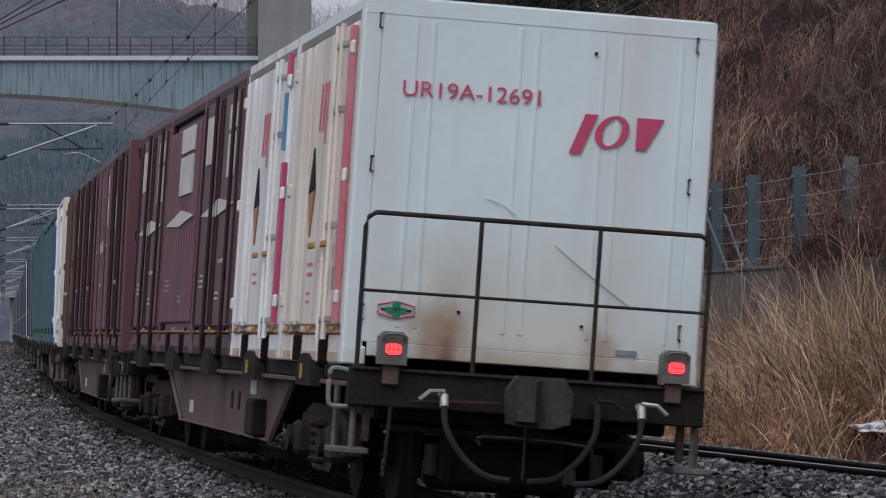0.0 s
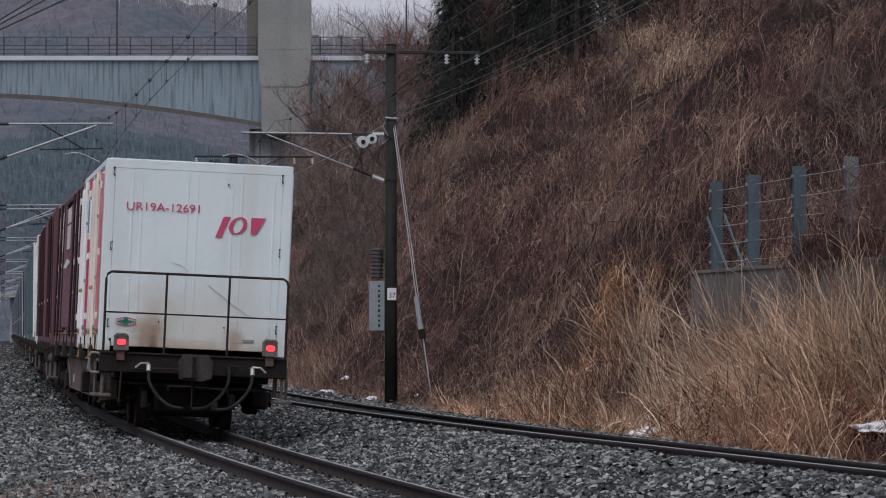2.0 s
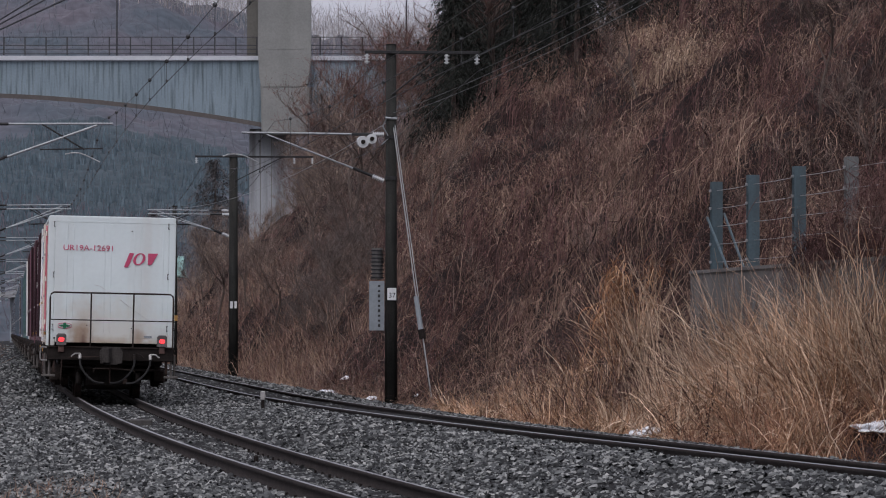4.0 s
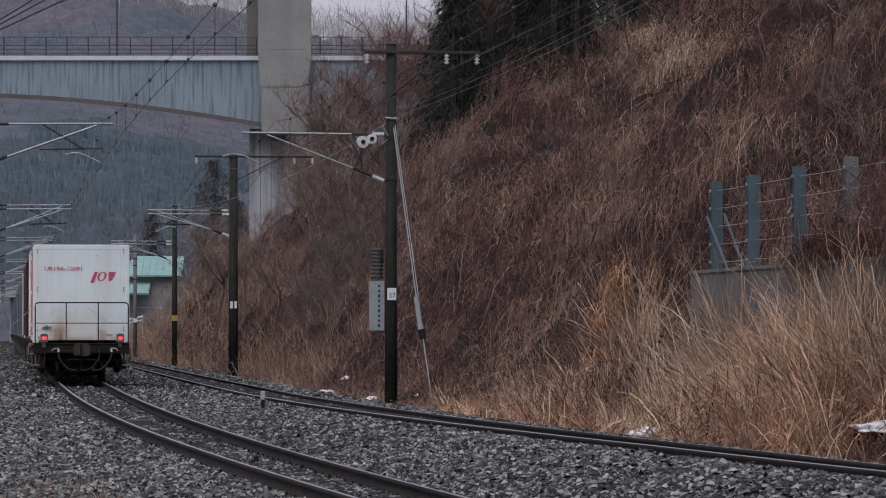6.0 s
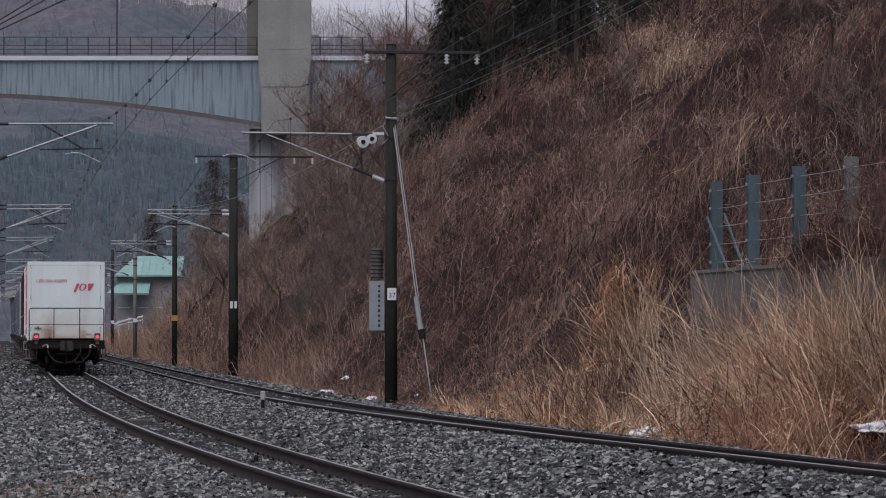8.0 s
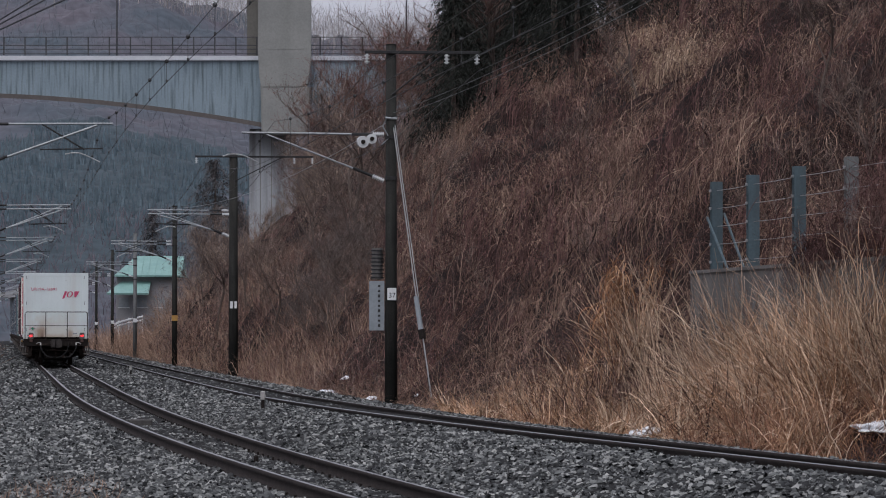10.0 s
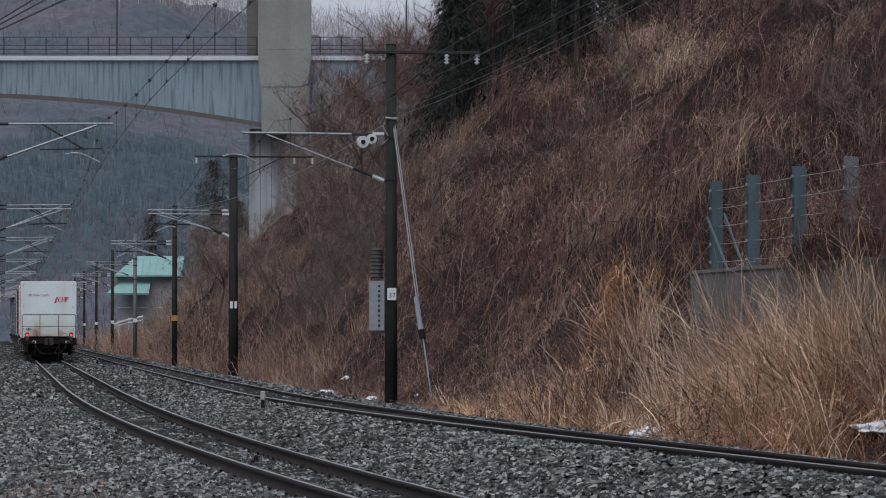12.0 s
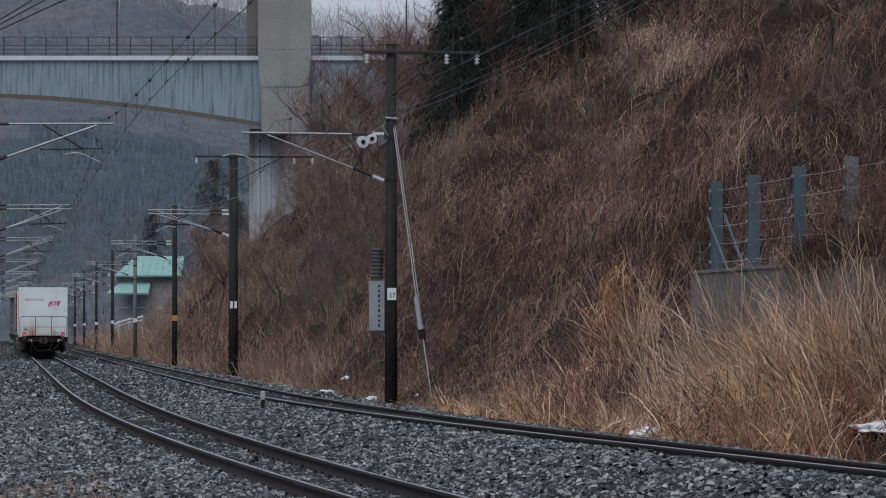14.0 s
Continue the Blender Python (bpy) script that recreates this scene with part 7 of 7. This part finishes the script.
eave = [(w0 + 0.2, HY - 0.2), (w1 + 0.6, HY - 0.2), (w1 + 0.6, HY + 10.2), (w0 + 0.2, HY + 10.2)]
low = [bm.verts.new((a, b, 7.64)) for a, b in eave]
mid = [bm.verts.new((a, b, 7.84)) for a, b in eave]
ridge = [bm.verts.new((w0 + 2.3, HY + 5.0, 10.15)), bm.verts.new((w1 + 0.6, HY + 5.0, 10.15))]
bm.faces.new(low[::-1])
for p in range(4):
    q = (p + 1) % 4
    bm.faces.new((low[p], low[q], mid[q], mid[p]))
for face in ((mid[0], mid[1], ridge[1], ridge[0]), (mid[2], mid[3], ridge[0], ridge[1]), (mid[3], mid[0], ridge[0]), (mid[1], mid[2], ridge[1])):
    bm.faces.new(face)
part("upper_roof", bm, M_ROOFGREEN, house, "pale green metal roof")
bm = bmesh.new()
front = [bm.verts.new(p) for p in ((w0 - 0.5, HY - 2.6, 5.73), (-34.2, HY - 2.6, 5.73), (-34.2, HY + 1.2, 7.18), (w0 + 1.0, HY + 1.2, 7.18))]
under = [bm.verts.new((v.co.x, v.co.y + 0.05, v.co.z - 0.22)) for v in front]
bm.faces.new(front)
bm.faces.new(under[::-1])
for p in range(4):
    bm.faces.new((front[p], under[p], under[(p + 1) % 4], front[(p + 1) % 4]))
part("lower_roof", bm, M_ROOFGREEN, house, "pale green porch roof")
for k in range(9):
    x = w0 + 0.9 + k * 0.8
    f = min(1.0, (x - w0 - 0.2) / 2.1)
    part("roof_seam", tb([(x, HY - 0.22, 7.87), (x, HY - 0.22 + 5.2 * f, 7.87 + 2.31 * f)], 0.03, 4), M_ROOFGREEN, house)
for k in range(3):
    wd = part("window", bx((-37.35 + k * 2.1, HY + 0.96, 4.61), (1.2, 0.1, 1.1)), M_GREYPLATE, house)
    part("frame", bx((-37.35 + k * 2.1, HY + 0.93, 4.61 - 0.58), (1.35, 0.1, 0.08)), M_SIGN, wd)
station = thing("trackside_building", "pale building with a grey roof beside the line", "building")
part("wall", bx((-52.53, HY + 40, 2.5), (4.2, 8, 7.0), 0.03), M_GREYPLATE, station)
bm = bmesh.new()
prism(bm, [(-55.70, 5.53), (-50.29, 5.53), (-50.55, 6.06), (-53.06, 6.65), (-55.70, 6.06)], "y", HY + 34, HY + 46)
part("roof", bm, M_HOUSE, station)
rail_guard = thing("guard_rail", "white roadside guard rail behind the verge", "guard rail")
pts = [(-33.35, 388, 1.76), (-32.83, 390, 2.16), (-31.97, 392, 2.46), (-30.74, 394, 2.75)]
part("beam", tb(pts, 0.11, 6), M_SIGN, rail_guard)
part("beam", tb([(p[0], p[1], p[2] - 0.33) for p in pts], 0.09, 6), M_SIGN, rail_guard)
for p in pts:
    part("post", bx((p[0], p[1] + 0.1, p[2] - 0.7), (0.13, 0.12, 1.8)), M_SIGN, rail_guard)
car = thing("parked_car", "dark parked car far along the line", "car", at=Matrix.Translation((-42.90, HY - 40, 0)))
bm = bmesh.new()
prism(bm, [(-0.85, 0.3), (0.85, 0.3), (0.85, 0.95), (0.68, 1.05), (0.55, 1.5), (-0.55, 1.5), (-0.68, 1.05), (-0.85, 0.95)], "y", -2.0, 2.0)
part("body", bm, M_DARKARM, car)
part("rear_window", bx((0, -2.01, 1.22), (1.05, 0.04, 0.36), 0.02), M_DARKWIN, car)
for sx in (-1, 1):
    part("wheel", tb([(sx * 0.6, -1.3, 0.3), (sx * 0.82, -1.3, 0.3)], 0.31, 12), M_RUBBER, car)
    part("wheel", tb([(sx * 0.6, 1.3, 0.3), (sx * 0.82, 1.3, 0.3)], 0.31, 12), M_RUBBER, car)
    part("rear_light", bx((sx * 0.72, -2.01, 0.85), (0.2, 0.04, 0.12)), M_RED, car)

# ---- far mountain and its woods ----
mx = np.concatenate([np.linspace(-420, -160, 14), np.arange(-156, 46, 1.6), np.linspace(50, 420, 18)])
my = np.concatenate([np.concatenate([np.arange(520, 780, 1.7), np.arange(780, 1070, 3.0)]), np.linspace(1075, 1500, 16)])
MX, MY = np.meshgrid(mx, my, indexing="ij")


def far_z(X, Y):
    """A wooded slope; its crest falls off beyond the tower."""
    crest = 79.0 + 7.5 / (1 + np.exp((X + 42) / 4.0)) + 9.0 / (1 + np.exp((X + 70) / 5.0)) + 3.0 * lump(X, Y, 35, 2.0) + 0.02 * np.clip(X, 0, None)
    return -3 + np.clip((Y - 560) / 480, 0, 1) ** 0.85 * crest + 5 * lump(X, Y, 50, 4.0) * np.clip((Y - 560) / 100, 0, 1)


# the mass of leafless crowns roughens the slope
def slope_z(X, Y):
    rough = np.clip((Y - 640) / 200.0, 0.35, 1.0)
    return far_z(X, Y) + rough * (3.4 * np.abs(lump(X, Y, 8.0, 9.0)) + 1.6 * lump(X, Y, 4.4, 6.0) + 1.5 * np.abs(lump(X, Y, 3.1, 16.0)))


MZ = slope_z(MX, MY)
mi = np.arange(MX.size).reshape(MX.shape)
mf = np.stack([mi[:-1, :-1], mi[1:, :-1], mi[1:, 1:], mi[:-1, 1:]], axis=-1).reshape(-1, 4)
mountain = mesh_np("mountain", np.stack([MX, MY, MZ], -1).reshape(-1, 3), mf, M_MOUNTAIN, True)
# dark conifers cover the mountain's foot, leafless wood the rest, haze in both colours
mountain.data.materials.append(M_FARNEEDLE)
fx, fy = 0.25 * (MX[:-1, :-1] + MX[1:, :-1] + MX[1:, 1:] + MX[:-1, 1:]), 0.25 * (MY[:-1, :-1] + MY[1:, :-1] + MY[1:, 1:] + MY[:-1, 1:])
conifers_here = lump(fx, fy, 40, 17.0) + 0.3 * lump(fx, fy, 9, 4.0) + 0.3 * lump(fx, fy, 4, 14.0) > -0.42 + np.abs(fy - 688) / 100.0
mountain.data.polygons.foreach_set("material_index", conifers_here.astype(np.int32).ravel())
tagged(mountain, "wooded winter mountain beyond the bridge", "mountain", kind="structure")


# leafless stems and boughs of the far woods, coloured lighter to offset their shade
X = rng.uniform(-165, 30, 5000)
Y = 700 + 365 * rng.random(5000)
n = len(X)
P = np.stack([X, Y, far_z(X, Y) + rng.uniform(0, 5, n)], -1)
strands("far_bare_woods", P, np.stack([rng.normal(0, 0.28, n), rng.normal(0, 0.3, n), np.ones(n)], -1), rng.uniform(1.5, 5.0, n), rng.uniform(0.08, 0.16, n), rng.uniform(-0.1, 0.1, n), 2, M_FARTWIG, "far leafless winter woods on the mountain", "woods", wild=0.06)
# the pointed tops of the far conifers, coloured lighter to offset their shade
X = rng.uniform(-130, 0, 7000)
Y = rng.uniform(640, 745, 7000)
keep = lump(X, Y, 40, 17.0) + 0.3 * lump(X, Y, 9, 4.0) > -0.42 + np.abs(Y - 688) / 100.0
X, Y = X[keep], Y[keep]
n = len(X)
strands("far_conifers", np.stack([X, Y, far_z(X, Y)], -1), np.stack([rng.normal(0, 0.07, n), rng.normal(0, 0.1, n), np.ones(n)], -1), rng.uniform(1.0, 2.8, n), rng.uniform(0.25, 0.7, n), np.zeros(n), 2, M_FARTOPS, "far conifer woods on the mountain, haze painted teal-grey", "woods", wild=0.05, taper=0.1)
# leafless wood along the mountain's foot, purple-brown with painted haze
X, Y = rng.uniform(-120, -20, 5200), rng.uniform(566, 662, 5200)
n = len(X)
strands("far_bare_woods", np.stack([X, Y, far_z(X, Y) + rng.uniform(0, 1.0, n)], -1), np.stack([rng.normal(0, 0.4, n), rng.normal(0, 0.3, n), np.ones(n)], -1), rng.uniform(0.8, 2.6, n), rng.uniform(0.10, 0.24, n), rng.uniform(-0.1, 0.1, n), 2, M_FOOTWOOD, "leafless wood at the mountain's foot, haze painted purple-brown", "woods", wild=0.08)
# pale trunks along the skyline
X = rng.uniform(-150, 20, 260)
Y = rng.uniform(960, 1090, 260)
P = np.stack([X, Y, far_z(X, Y)], -1)
n = len(P)
strands("skyline_trunks", P, np.stack([rng.normal(0, 0.04, n), rng.normal(0, 0.04, n), np.ones(n)], -1), rng.uniform(9, 16, n), rng.uniform(0.12, 0.30, n), np.zeros(n), 4, M_PALEBARK, "pale bare trunks along the skyline", "woods", wild=0.03)
X = rng.uniform(-75, 20, 8500)
Y = rng.uniform(985, 1085, 8500)
n = len(X)
P = np.stack([X, Y, far_z(X, Y) + rng.uniform(2, 9, n)], -1)
strands("skyline_twigs", P, np.stack([rng.normal(0, 0.5, n), rng.normal(0, 0.4, n), np.ones(n)], -1), rng.uniform(1.5, 4.5, n), rng.uniform(0.05, 0.10, n), np.zeros(n), 3, M_PALEBARK, "pale bare twigs along the skyline", "woods", wild=0.2)


motions()
